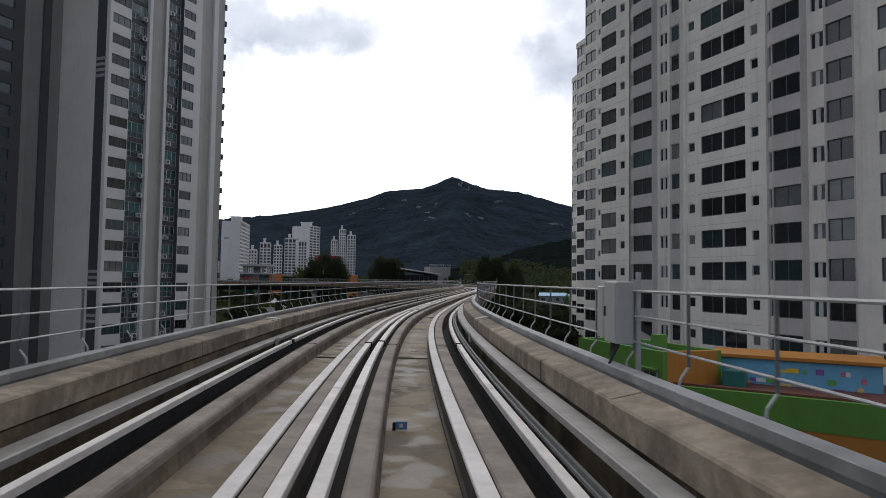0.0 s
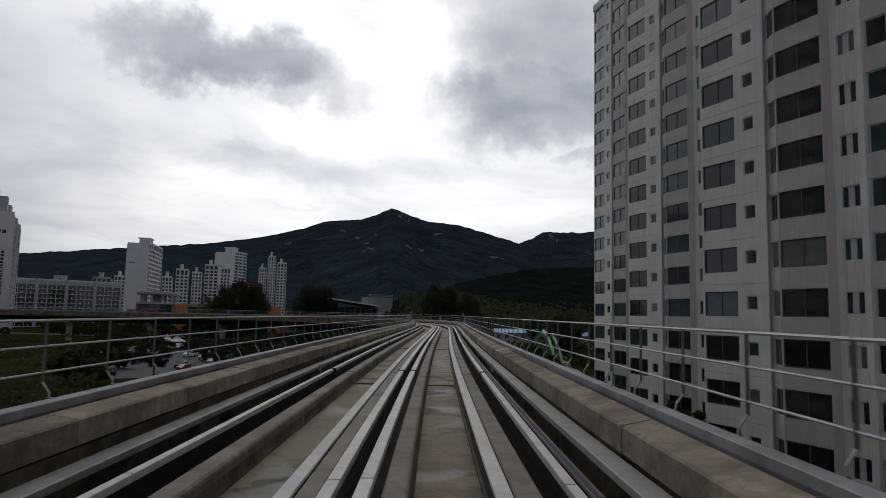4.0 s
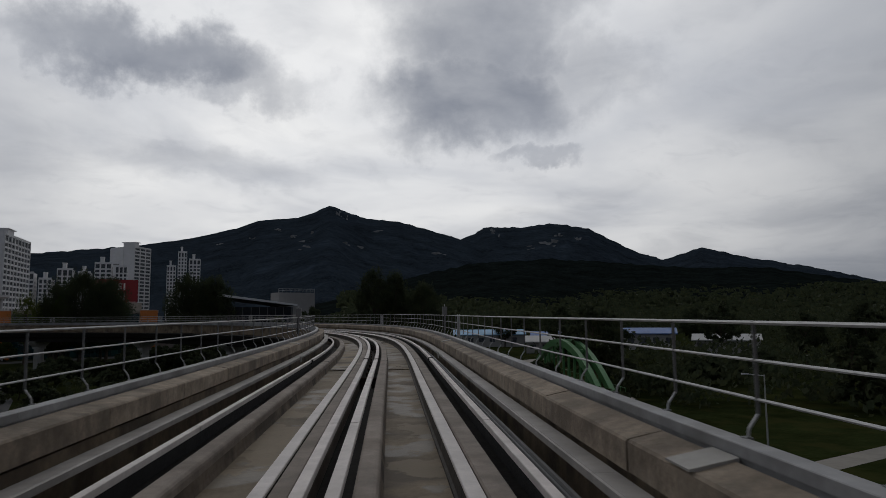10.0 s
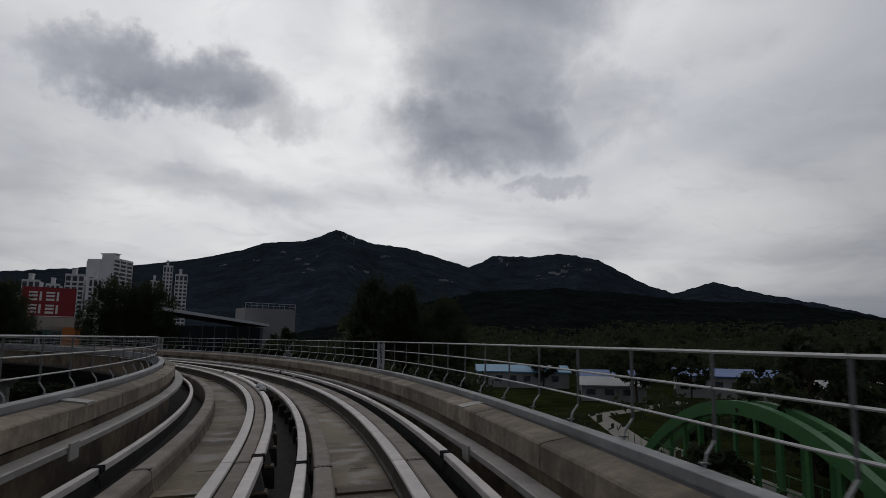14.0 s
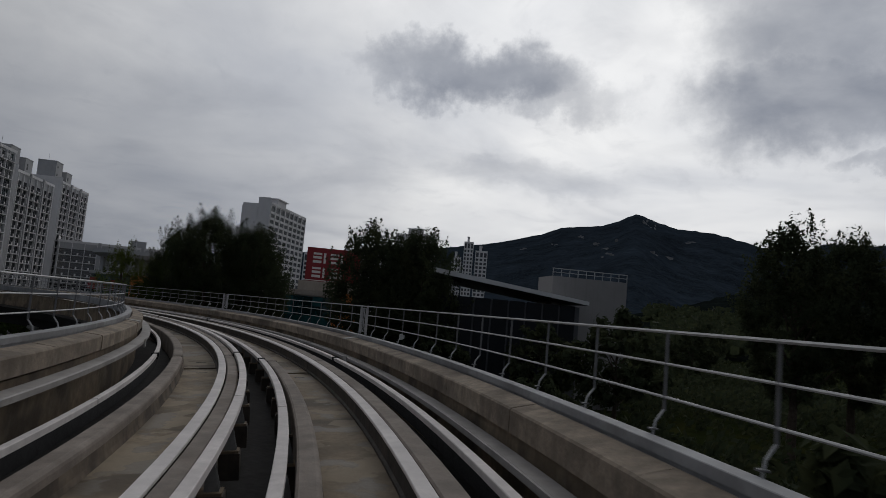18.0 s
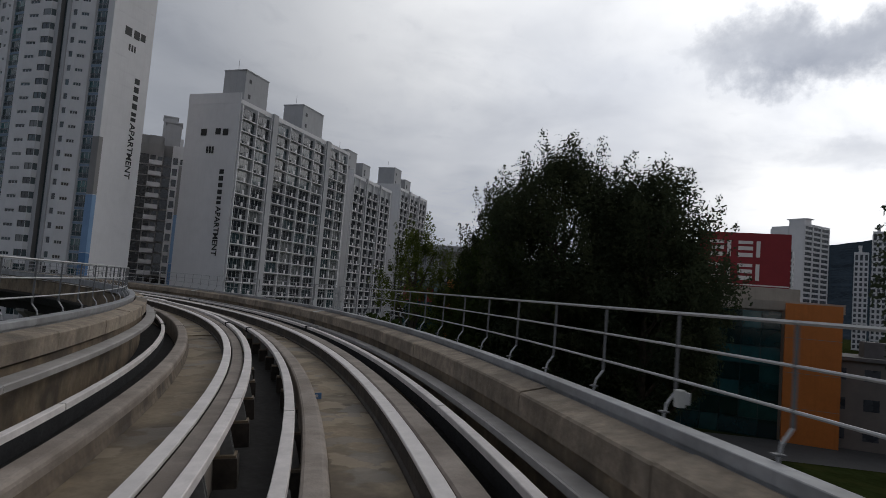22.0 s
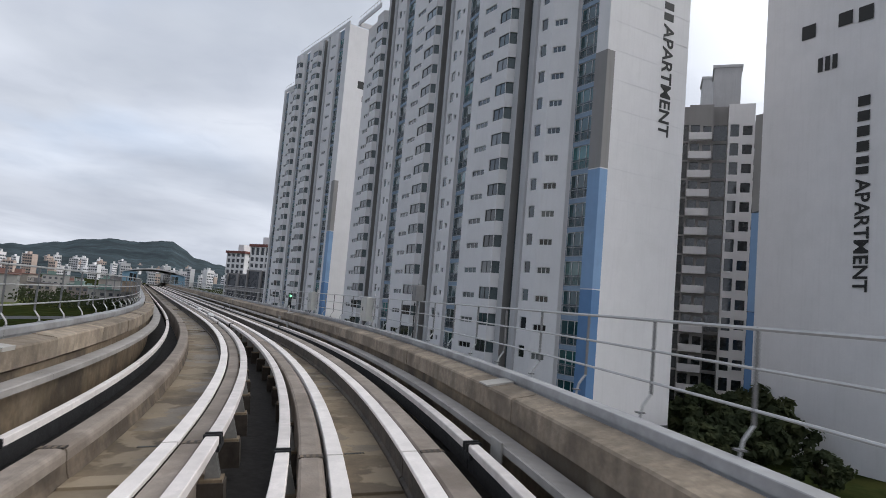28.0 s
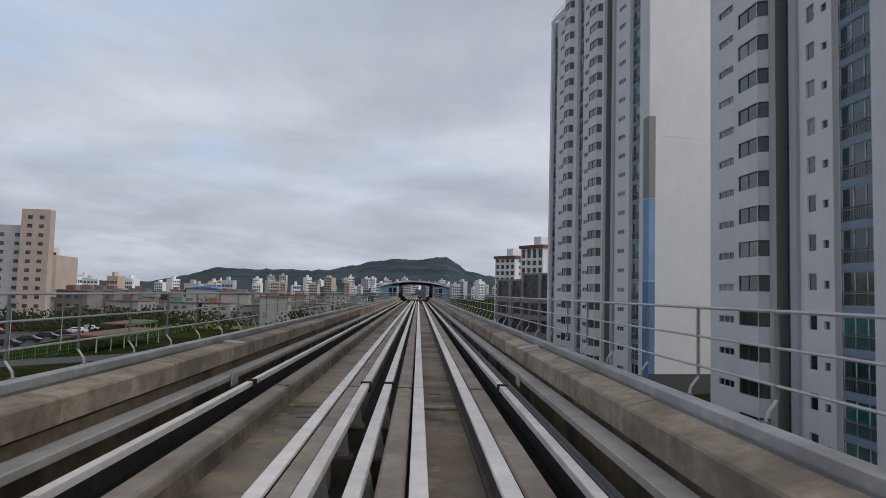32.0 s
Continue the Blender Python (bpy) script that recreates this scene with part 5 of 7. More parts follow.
def tree(x, y, key, height, width, label, scale=1.0, turn=0.0, group="trees by the line", leafmat=None, clumps=150, leaves=46, size=0.28, spiky=False, trunk=None, z=None):
    t, c = tree_meshes(key, height, width, trunk if trunk else height * 0.22, clumps, leaves, size, spiky, leafmat or LEAF_D)
    thing = empty("tree", Matrix.Translation((x, y, GROUND if z is None else z)) @ Matrix.Rotation(turn, 4, "Z") @ Matrix.Scale(scale, 4), label, "tree", group)
    obj("trunk", t, thing)
    obj("crown", c, thing)
    return thing


BROAD = "broad dark green tree with a ragged crown"
tree(-90.8, 317.2, 11, 24.0, 15.0, BROAD, 1.06, spiky=True, clumps=460, leaves=210, size=0.12, trunk=2.2)
tree(-85.2, 320.4, 12, 22.5, 13.5, BROAD, 1.06, clumps=400, leaves=140, size=0.135, spiky=True, trunk=2.0)
tree(-88.6, 325.0, 11, 24.0, 15.0, BROAD, 0.95, 1.4)
tree(-97.4, 318.2, 25, 24.0, 10.0, "tall dark green tree with a lobed crown", 1.0, clumps=300, leaves=150, size=0.12, spiky=True, trunk=2.5)
tree(-94.0, 313.0, 24, 21.0, 7.4, "tall green tree with an open ragged crown", 0.9, clumps=230, leaves=110, size=0.12, spiky=True, leafmat=LEAF_M, trunk=2.5)
tree(-98.8, 314.2, 23, 17.5, 9.5, "green tree with an open ragged crown", 0.8, 2.1, clumps=200, leaves=100, size=0.13, spiky=True, leafmat=LEAF_M, trunk=2.5)
tree(-94.8, 315.2, 23, 17.5, 9.5, "green tree with an open ragged crown", 0.9)
tree(-62.5, 317.5, 13, 25.0, 14.0, "tall dark green tree with a spiky top", 0.97, clumps=400, leaves=90, size=0.20, spiky=True, trunk=1.8)
tree(-55.4, 319.6, 13, 24.0, 12.0, "tall dark green tree with a spiky top", 0.95, 2.0)
tree(-59.2, 320.4, 13, 24.0, 12.0, "tall dark green tree with a spiky top", 0.93, 4.1)
tree(-58.5, 324.0, 12, 22.5, 13.5, BROAD, 0.9, 0.4)
tree(-51.5, 316.0, 15, 15.0, 13.0, "low rounded dark green tree", 0.8, 2.9, clumps=120, leaves=34, size=0.42)
tree(-10.5, 311.5, 14, 25.5, 12.0, "slender dark tree with upright shoots", 0.98, clumps=320, leaves=84, size=0.20, spiky=True)
tree(-4.5, 315.0, 14, 25.5, 12.0, "slender dark tree with upright shoots", 0.95, 1.7)
tree(3.0, 308.0, 12, 19.5, 13.0, BROAD, 0.95, 0.6)
tree(-28.0, 312.0, 15, 15.0, 13.0, "low rounded dark green tree")
tree(-37.0, 317.0, 15, 15.0, 13.0, "low rounded dark green tree", 0.85, 2.2)
tree(-102.2, 311.5, 16, 19.8, 7.6, "light green tree with a loose airy crown", 0.96, clumps=190, leaves=70, size=0.12, leafmat=LEAF_L, spiky=True)
tree(-101.6, 316.4, 16, 19.5, 9.0, "light green tree with a loose crown", 0.86, 1.2)
tree(-99.0, 318.0, 23, 17.5, 9.5, "green tree with an open ragged crown", 0.95, 0.7)
tree(-101.6, 323.2, 23, 17.5, 9.5, "green tree with an open ragged crown", 1.0, 4.0)
tree(-104.0, 330.0, 23, 17.5, 9.5, "green tree with an open ragged crown", 0.95, 5.2)
tree(-96.0, 319.4, 17, 15.5, 8.0, "yellow green tree with a loose crown", clumps=90, leaves=40, size=0.22, leafmat=LEAF_L)

# lower growth: shrubs below the viaduct, on the banks and before the houses
_r = random.Random(21)
for i in range(34):
    t = i / 33
    tree(-112 - 62 * t + _r.uniform(-4, 4), 321 + 8 * t + _r.uniform(-6, 10), 18, 5.2, 5.5, "low bushy green tree on the bank", _r.uniform(0.75, 1.25), _r.uniform(0, 6), "bank trees", LEAF_M, 60, 40, 0.22, trunk=0.8)
for i in range(22):
    tree(-152 - 2.6 * i + _r.uniform(-2, 2), 326 + 2.4 * i + _r.uniform(-4, 10), 18, 5.2, 5.5, "low bushy green tree on the bank", _r.uniform(0.8, 1.3), _r.uniform(0, 6), "bank trees")
for i in range(26):
    tree(5.0 + _r.uniform(-2.0, 3.5), 78 + 2.6 * i + _r.uniform(-1.5, 1.5), 19, 7.0, 4.2, "dark shrub at the foot of the tower", _r.uniform(0.7, 1.15), _r.uniform(0, 6), "shrubs by the tower", LEAF_D, 60, 42, 0.20, trunk=0.9)
for i in range(16):
    tree(-196 - 3.2 * i + _r.uniform(-1.5, 1.5), 286 - 2.0 * i + _r.uniform(-2, 2), 18, 5.2, 5.5, "low bushy green tree before the towers", _r.uniform(0.7, 1.0), _r.uniform(0, 6), "trees before the towers")
for i in range(10):
    tree(-310 - 7 * i + _r.uniform(-3, 3), 216 - 3.6 * i + _r.uniform(-2, 2), 19, 7.0, 4.2, "dark street tree near the line", _r.uniform(0.9, 1.3), _r.uniform(0, 6), "street trees")
for i in range(12):
    tree(-255 - 3 * i + _r.uniform(-4, 4), 118 - 6 * i + _r.uniform(-8, 8), 19, 7.0, 4.2, "dark green tree among low houses", _r.uniform(1.2, 2.0), _r.uniform(0, 6), "trees among the houses")
for i in range(34):
    tree(_r.uniform(-75, -16), _r.uniform(150, 272), 22, 4.2, 7.0, "low dark shrub inside the curve", _r.uniform(0.8, 1.5), _r.uniform(0, 6), "shrubs inside the curve", LEAF_D, 64, 34, 0.32, trunk=0.5)
for i in range(26):
    x, y = _r.uniform(10, 70), _r.uniform(140, 270)
    if not 16 < x < 30:
        tree(x, y, 22, 4.2, 7.0, "low dark shrub on the grass", _r.uniform(0.6, 1.2), _r.uniform(0, 6), "shrubs on the grass")
for x, y, k in ((-190, 313, 1.1), (-194, 318, 1.3), (-199, 322, 1.5), (-203, 318, 1.5), (-207, 325, 1.6), (-189, 322, 0.8)):
    tree(x, y, 22, 4.2, 7.0, "dark shrub between the towers", k, x, "shrubs between the towers", LEAF_D, 64, 34, 0.32, trunk=0.5)
for x, y, k in ((-150, 338, 1.0), (-156, 345, 1.1), (-149, 345, 0.9), (-163, 352, 1.2), (-170, 360, 1.3), (-141, 331, 0.9)):
    tree(x, y, 18, 5.2, 5.5, "low bushy green tree before the rotunda", k, x, "bank trees")
# dense dark growth outside the curve, below the railing's level
for i in range(60):
    s, u = 190 + 60 * i / 59 + _r.uniform(-3, 3), 9 + 8 * (i % 4) + _r.uniform(-2, 2)
    q = deck_at(s, u, 0)
    if q.x < -10 + 0.10 * (q.y - 172):
        tree(q.x, q.y, 15, 15.0, 13.0, "dense dark green tree below the viaduct", _r.uniform(0.62, 0.76), _r.uniform(0, 6), "trees outside the curve")
    elif not 19 < q.x < 29:
        tree(q.x, q.y, 22, 4.2, 7.0, "low dark shrub below the viaduct", _r.uniform(0.8, 1.2), _r.uniform(0, 6), "shrubs outside the curve", LEAF_D, 64, 34, 0.32, trunk=0.5)
for i in range(30):
    q = deck_at(252 + 2.2 * i, 9 + 6 * (i % 3) + _r.uniform(-1, 1), 0)
    tree(q.x, q.y, 22, 4.2, 7.0, "low dark shrub below the viaduct", _r.uniform(1.0, 1.35), _r.uniform(0, 6), "shrubs outside the curve")
for i in range(26):
    t = _r.random()
    tree(22 + 130 * t + _r.uniform(-6, 30), 300 + _r.uniform(-80, 190) - 90 * t, 15, 15.0, 13.0, "low rounded dark green tree", _r.uniform(0.5, 1.0), _r.uniform(0, 6), "field trees")
for i in range(22):
    tree(-95 + _r.uniform(-35, 95), 200 + _r.uniform(-60, 110) if i % 2 else 345 + _r.uniform(40, 110), 15, 15.0, 13.0, "low rounded dark green tree", _r.uniform(0.35, 0.6) if i % 2 else _r.uniform(0.7, 1.1), _r.uniform(0, 6), "field trees")

# the wooded foothill, scattered with crowns that break its outline
wood_v, wood_f = [], []
for i in range(2600):
    a = radians(_r.uniform(-44, 16))
    d = _r.uniform(430, 1100)
    h = 6 + max(0.0, (d - 450) / 1050) ** 1.25 * 1500 * math.tan(radians(3.2)) * 0.9
    x, y, z = -7 - math.sin(a) * d, 116 + math.cos(a) * d, GROUND + h * (0.25 if math.degrees(a) > 4 else 1.0)
    for j in range(7):
        e = _r.uniform(2.0, 4.5)
        p = Vector((x + _r.gauss(0, 3), y + _r.gauss(0, 3), z + _r.uniform(-2, 5)))
        n = Vector((_r.gauss(0, 1), _r.gauss(0, 1), _r.uniform(0.1, 1))).normalized()
        ax = n.orthogonal().normalized()
        ay = n.cross(ax)
        k = len(wood_v)
        wood_v += [tuple(p - ax * e), tuple(p - ay * e), tuple(p + ax * e), tuple(p + ay * e)]
        wood_f.append((k, k + 1, k + 2, k + 3))
tagged(obj("far_woods", mesh_of("far_woods", wood_v, wood_f, LEAF_D)), "dark woods on the foothill", "woods", kind="stuff")

# thickets on the valley floor, taller towards the foothill
thick_v, thick_f = [], []
for i in range(1150):
    if i < 950:
        a, d = radians(_r.uniform(-52, -6)), 95 + 330 * _r.random() ** 0.8
        x, y = -7 - math.sin(a) * d, 116 + math.cos(a) * d
        if 14 < x < 33 and y < 320 or x < 12 or (10 < x < 110 and 296 < y < 392) or (x < 45 and y < 200):
            continue
        hgt = _r.uniform(2.0, 6.5) if y < 300 else _r.uniform(6.0, 13.5)
    else:
        x, y = _r.uniform(-190, -22), _r.uniform(95, 250)
        if math.hypot(x + 60, y - 75) < 45 or x + y > 190 or x < -150 and y < 190 or abs((x + 78) * 0.87 + (y - 226) * 0.49) < 22:
            continue
        hgt = _r.uniform(1.5, 4.5)
    wide = 1.2 + 0.28 * hgt
    for j in range(46):
        e = _r.uniform(0.35, 0.8)
        p = Vector((x + _r.gauss(0, wide), y + _r.gauss(0, wide), GROUND + hgt * _r.uniform(0.05, 1.0) ** 0.6))
        n = Vector((_r.gauss(0, 1), _r.gauss(0, 1), _r.uniform(0.1, 1))).normalized()
        ax = n.orthogonal().normalized()
        ay = n.cross(ax)
        k = len(thick_v)
        thick_v += [tuple(p - ax * e), tuple(p - ay * e * 0.6), tuple(p + ax * e), tuple(p + ay * e * 0.6)]
        thick_f.append((k, k + 1, k + 2, k + 3))
tagged(obj("thickets", mesh_of("thickets", thick_v, thick_f, LEAF_D)), "dark thickets and small trees on the valley floor", "bushes", kind="stuff")

# hedges and garden growth between the low houses of the town
grow_v, grow_f = [], []
for i in range(620):
    a, d = radians(_r.uniform(121, 154)), 190 + 430 * _r.random() ** 1.3
    x, y, hgt = -183 - math.sin(a) * d, 275 + math.cos(a) * d, _r.uniform(1.5, 5.5)
    for j in range(30):
        e = _r.uniform(0.35, 0.8)
        p = Vector((x + _r.gauss(0, 1.9), y + _r.gauss(0, 1.9), GROUND + hgt * _r.uniform(0.05, 1.0) ** 0.7))
        n = Vector((_r.gauss(0, 1), _r.gauss(0, 1), _r.uniform(0.1, 1))).normalized()
        ax = n.orthogonal().normalized()
        ay = n.cross(ax)
        k = len(grow_v)
        grow_v += [tuple(p - ax * e), tuple(p - ay * e * 0.6), tuple(p + ax * e), tuple(p + ay * e * 0.6)]
        grow_f.append((k, k + 1, k + 2, k + 3))
tagged(obj("garden_growth", mesh_of("garden_growth", grow_v, grow_f, LEAF_D)), "dark hedges and bushes between low town houses", "bushes", kind="stuff")

# rank undergrowth beside the viaduct, outside the curve
under_v, under_f = [], []
for i in range(1250):
    q = deck_at(_r.uniform(205, 305), _r.uniform(9, 48), 0) if i < 700 else Vector((_r.uniform(-34, 14), _r.uniform(322, 470), 0))
    if 17 < q.x < 31:
        continue
    hgt = _r.uniform(1.2, 4.2) if i < 700 else _r.uniform(2.5, 6.0)
    for j in range(34):
        e = _r.uniform(0.3, 0.65)
        p = Vector((q.x + _r.gauss(0, 1.6), q.y + _r.gauss(0, 1.6), GROUND + hgt * _r.uniform(0.05, 1.0) ** 0.7))
        n = Vector((_r.gauss(0, 1), _r.gauss(0, 1), _r.uniform(0.1, 1))).normalized()
        ax = n.orthogonal().normalized()
        ay = n.cross(ax)
        k = len(under_v)
        under_v += [tuple(p - ax * e), tuple(p - ay * e * 0.55), tuple(p + ax * e), tuple(p + ay * e * 0.55)]
        under_f.append((k, k + 1, k + 2, k + 3))
tagged(obj("undergrowth", mesh_of("undergrowth", under_v, under_f, LEAF_D)), "dark rank undergrowth on the ground beside the viaduct", "bushes", kind="stuff")

# pale rock slabs on the mountainside
ROCK = mat("pale granite slab", (0.17, 0.175, 0.18), 0.9, 0.25, 0.02, 0.2, 0.0, spec=0.1)
rock = Pile()
SLOPES = [BVHTree.FromPolygons([v.co.copy() for v in o.data.vertices], [tuple(f.vertices) for f in o.data.polygons]) for o in (MOUNT, MOUNT_BACK)]
for az, el, w, h in ((9.3, 7.2, 26, 16), (7.9, 6.6, 22, 14), (6.6, 6.9, 16, 22), (6.8, 6.3, 30, 14), (7.0, 5.7, 22, 12), (4.2, 8.6, 18, 34), (3.6, 8.3, 14, 26), (0.6, 7.2, 30, 10), (3.2, 6.0, 24, 14), (2.4, 5.8, 20, 10), (14.0, 5.9, 18, 10), (11.4, 6.4, 16, 10), (-4.6, 5.2, 40, 12), (-10.0, 6.6, 26, 40), (-14.2, 5.9, 60, 30), (-15.0, 6.6, 26, 30), (-16.6, 6.2, 24, 24), (-9.2, 7.0, 24, 36), (-12.8, 5.6, 44, 20)):
    a, e = radians(az), radians(el)
    way = Vector((-math.sin(a) * math.cos(e), math.cos(a) * math.cos(e), math.sin(e)))
    hits = [t.ray_cast(Vector((EYE[0], EYE[1], 2.4)), way) for t in SLOPES]
    near_hits = [h for h in hits if h[0] is not None]
    if not near_hits:
        continue
    p = min(near_hits, key=lambda h: h[3])[0] - way * 14.0
    r = Vector((math.cos(a), math.sin(a), 0))
    u = Vector((-math.sin(a) * 0.7, math.cos(a) * 0.7, 1)).normalized()
    # a cluster of ragged shards
    for shard in range(5):
        mid = p + r * _r.uniform(-0.7, 0.7) * w + u * _r.uniform(-0.7, 0.7) * h
        n, k, lean = len(rock.v), 7, _r.uniform(-0.6, 0.6)
        for j in range(k):
            q = _r.uniform(0.12, 0.42)
            c, e = math.cos(6.283 * j / k) * q, math.sin(6.283 * j / k) * q
            rock.v.append(tuple(mid + r * (w * (c + lean * e)) + u * (h * e * 1.2)))
        rock.f.append(tuple(range(n, n + k)))
        rock.i.append(0)
tagged(obj("rock_slabs", rock.mesh("rock_slabs", [ROCK])), "pale bare rock patches on the mountainside", "rocks", kind="stuff")

# ---- background towers and the city ----
TOWER_WIN = mat("tower windows", (0.06, 0.065, 0.075), 0.3, 0.3, 0.2, 1.0, 0.0)


def plain_tower(x, y, ang, w, d, top, label, group, wall=None, bays=4, gable=False, crown=True, pitch=2.9):
    """A far tower: a body with balcony recesses and real window openings in each storey, a roof house."""
    wall = wall or PALEGREY
    thing = empty("apartment_building", pose(x, y, 0, 0, 0, ang), label, "building", group)
    p = Pile()
    p.box(0, w, 0.5, d, GROUND, top)
    bw = w / bays
    for b in range(bays + 1):
        xx = b * bw
        p.box(max(0, xx - 0.5), min(w, xx + 0.5), 0, 0.5, GROUND, top)
    obj("body", p.mesh("body", [wall]), thing)
    n = int((top - GROUND) / pitch)
    bands = Pile()
    for r in range(n):
        z = GROUND + r * pitch
        for b in range(bays):
            bands.box(b * bw + 0.5, (b + 1) * bw - 0.5, 0.1, 0.5, z, z + 1.1)
        if gable:
            continue
        for yy in (d * 0.22, d * 0.62):
            bands.box(-0.03, 0.0, yy, yy + 1.5, z + 1.1, z + 2.3, 1)
            bands.box(w, w + 0.03, yy, yy + 1.5, z + 1.1, z + 2.3, 1)
    tagged(obj("balcony_band", bands.mesh("balcony_band", [wall, TOWER_WIN]), thing), kind="stuff")
    glass = Pile()
    for b in range(bays):
        glass.box(b * bw + 0.5, (b + 1) * bw - 0.5, 0.44, 0.49, GROUND, top - 0.4)
    tagged(obj("glazing", glass.mesh("glazing", [TOWER_WIN]), thing), kind="stuff")
    if crown:
        h = Pile().box(w * 0.30, w * 0.52, d * 0.2, d * 0.7, top, top + 4.5).box(w * 0.27, w * 0.55, d * 0.15, d * 0.75, top + 4.5, top + 5.0).box(0, w, 0.0, 0.3, top, top + 1.0)
        obj("roof_house", h.mesh("roof_house", [wall]), thing)
    return thing


TW = "pale grey apartment tower before the mountain"
G1 = "towers before the mountain"


def gabled_tower(x, y, ang, w, d, top, label, bays=3):
    thing = plain_tower(x, y, ang, w, d, top, label, G1, WHITE, bays, True)
    g = Pile().box(-0.4, 0.0, 0.3, d * 0.45, GROUND, top + 3).box(-0.9, -0.4, d * 0.45, d, GROUND, top - 1.5).box(-0.95, -0.9, d * 0.6, d * 0.85, top - 14, top - 13, 1)
    obj("gable_wall", g.mesh("gable_wall", [WHITE, GREYWALL]), thing)
    return thing


# the two broad gabled towers and the rows beside them
gabled_tower(-208.0, 490.0, 104.0, 50.0, 14.0, 46.5, "white gabled apartment slab with a stepped roof", 8)
gabled_tower(-205.0, 660.0, 80.0, 24.0, 20.0, 57.0, "white gabled apartment tower")
for x, y, w, top in ((-258, 598, 9, 33), (-247, 602, 8, 29), (-238, 608, 10, 36), (-226, 613, 8, 34), (-217, 618, 11, 41), (-205, 624, 8, 39), (-190, 690, 7, 44), (-182, 693, 7, 56), (-174, 697, 9, 50)):
    plain_tower(x, y, 18, w, 12, top, TW, G1, WHITE, 3)
plain_tower(-305, 600, 20, 14, 12, 27, "pinkish apartment tower before the mountain", G1, PALEGREY, 4)
plain_tower(-290, 606, 20, 9, 12, 29, TW, G1, WHITE, 3)

BRICKWALL = mat("salmon painted wall", (0.43, 0.34, 0.29), 0.85, 0.1, 0.2, 5, 0.05, streak=0.1)
ROOFRED = mat("dull red roof", (0.16, 0.06, 0.05), 0.8, 0.15, 0.5, 5, 0.05)
G2 = "city blocks beyond the line"
# left of the line's end: two balconied blocks with stair towers
plain_tower(-322.0, 40.0, 32, 14, 12, 21.0, "salmon and white balconied apartment block", G2, PALEGREY, 4, crown=False)
plain_tower(-316.5, 55.5, 32, 3.4, 9, 26.3, "tall stair tower of the apartment block", G2, BRICKWALL, 1, crown=False)
plain_tower(-362.0, -4.0, 34, 21, 13, 13.5, "salmon and white balconied apartment block", G2, BRICKWALL, 5, crown=False)
for k, (x, y) in enumerate(((-363, -6), (-352.5, 1.5), (-343.5, 8))):
    plain_tower(x - 0.4, y - 0.4, 34, 2.6, 6, 17.5 + (1.0 if k == 1 else 0), "stair tower with a small cap", G2, WHITE, 1, crown=False)
# right of the line's end: two blocks with red caps and low offices
for x, y, w, top in ((-468, 163, 13.5, 19.0), (-432, 188, 12.5, 21.0)):
    th = plain_tower(x, y, 62, w, 12, top, "white balconied block with a dull red roof edge", G2, WHITE, 4, crown=False)
    cap = Pile().box(-0.6, w + 0.6, -0.5, 12.5, top, top + 1.2).box(w * 0.35, w * 0.65, 3, 8, top + 1.2, top + 4.8, 1)
    obj("roof_cap", cap.mesh("roof_cap", [ROOFRED, WHITE]), th)
for x, y, w, d, top in ((-326.5, 219.0, 10, 9, 6.0), (-318.0, 228.0, 12, 9, 7.2), (-309.0, 238.0, 11, 8, 3.0)):
    th = plain_tower(x, y, 58, w, d, top, "grey concrete office block beside the line", "low offices by the line", GREYWALL, 2, crown=False, pitch=3.6)

_c = random.Random(5)


def city_tower(x, y, ang, w, d, top, wall):
    """A slab far across the plain: shaft, lift house and its dark window bands."""
    thing = empty("apartment_building", pose(x, y, 0, 0, 0, ang), "white high-rise block in the distant city", "building", "distant city towers")
    shaft = Pile().box(0, w, 0, d, GROUND, top).box(w * 0.32, w * 0.55, d * 0.2, d * 0.7, top, top + 5.0)
    obj("body", shaft.mesh("body", [wall]), thing)
    band = Pile()
    for r in range(int((top - GROUND) / 5.8)):
        z = GROUND + 1.4 + 5.8 * r
        for j in range(4):
            band.box(w * (0.06 + 0.24 * j), w * (0.23 + 0.24 * j), -0.15, 0.0, z, z + 3.2)
            band.box(w * (0.06 + 0.24 * j), w * (0.23 + 0.24 * j), d, d + 0.15, z, z + 3.2)
    tagged(obj("window_band", band.mesh("window_band", [TOWER_WIN]), thing), kind="stuff")


for i in range(96):
    # scattered clusters on the plain, an uneven row of towers at the foot of the hill
    close = i < 18
    az = radians(_c.uniform(126, 146) if close else _c.triangular(106, 136, 116))
    d = _c.uniform(900, 1500) if close else _c.choice((1500, 1850, 2200)) * _c.uniform(0.95, 1.05)
    top = (_c.uniform(3, 11) if close else _c.uniform(6, 21)) * d / 1000 + 3
    city_tower(-183 - math.sin(az) * d, 275 + math.cos(az) * d, math.degrees(az) + _c.uniform(-50, 50), _c.uniform(12, 22), _c.uniform(11, 16), top, WHITE if _c.random() < 0.5 else BRICKWALL if _c.random() < 0.45 else PALEGREY)
LOWWALL = [mat("low house wall a", (0.24, 0.215, 0.19), 0.85, 0.1, 0.3, 4, 0), mat("low house wall b", (0.19, 0.165, 0.15), 0.85, 0.1, 0.3, 4, 0), mat("low house wall c", (0.30, 0.29, 0.275), 0.85, 0.1, 0.3, 4, 0)]
LOWROOF = [mat("low roof a", (0.14, 0.13, 0.13), 0.8, 0.15, 0.3, 4, 0), mat("low roof b", (0.13, 0.19, 0.17), 0.7, 0.1, 0.3, 4, 0), mat("low roof c", (0.20, 0.11, 0.09), 0.8, 0.1, 0.3, 4, 0)]


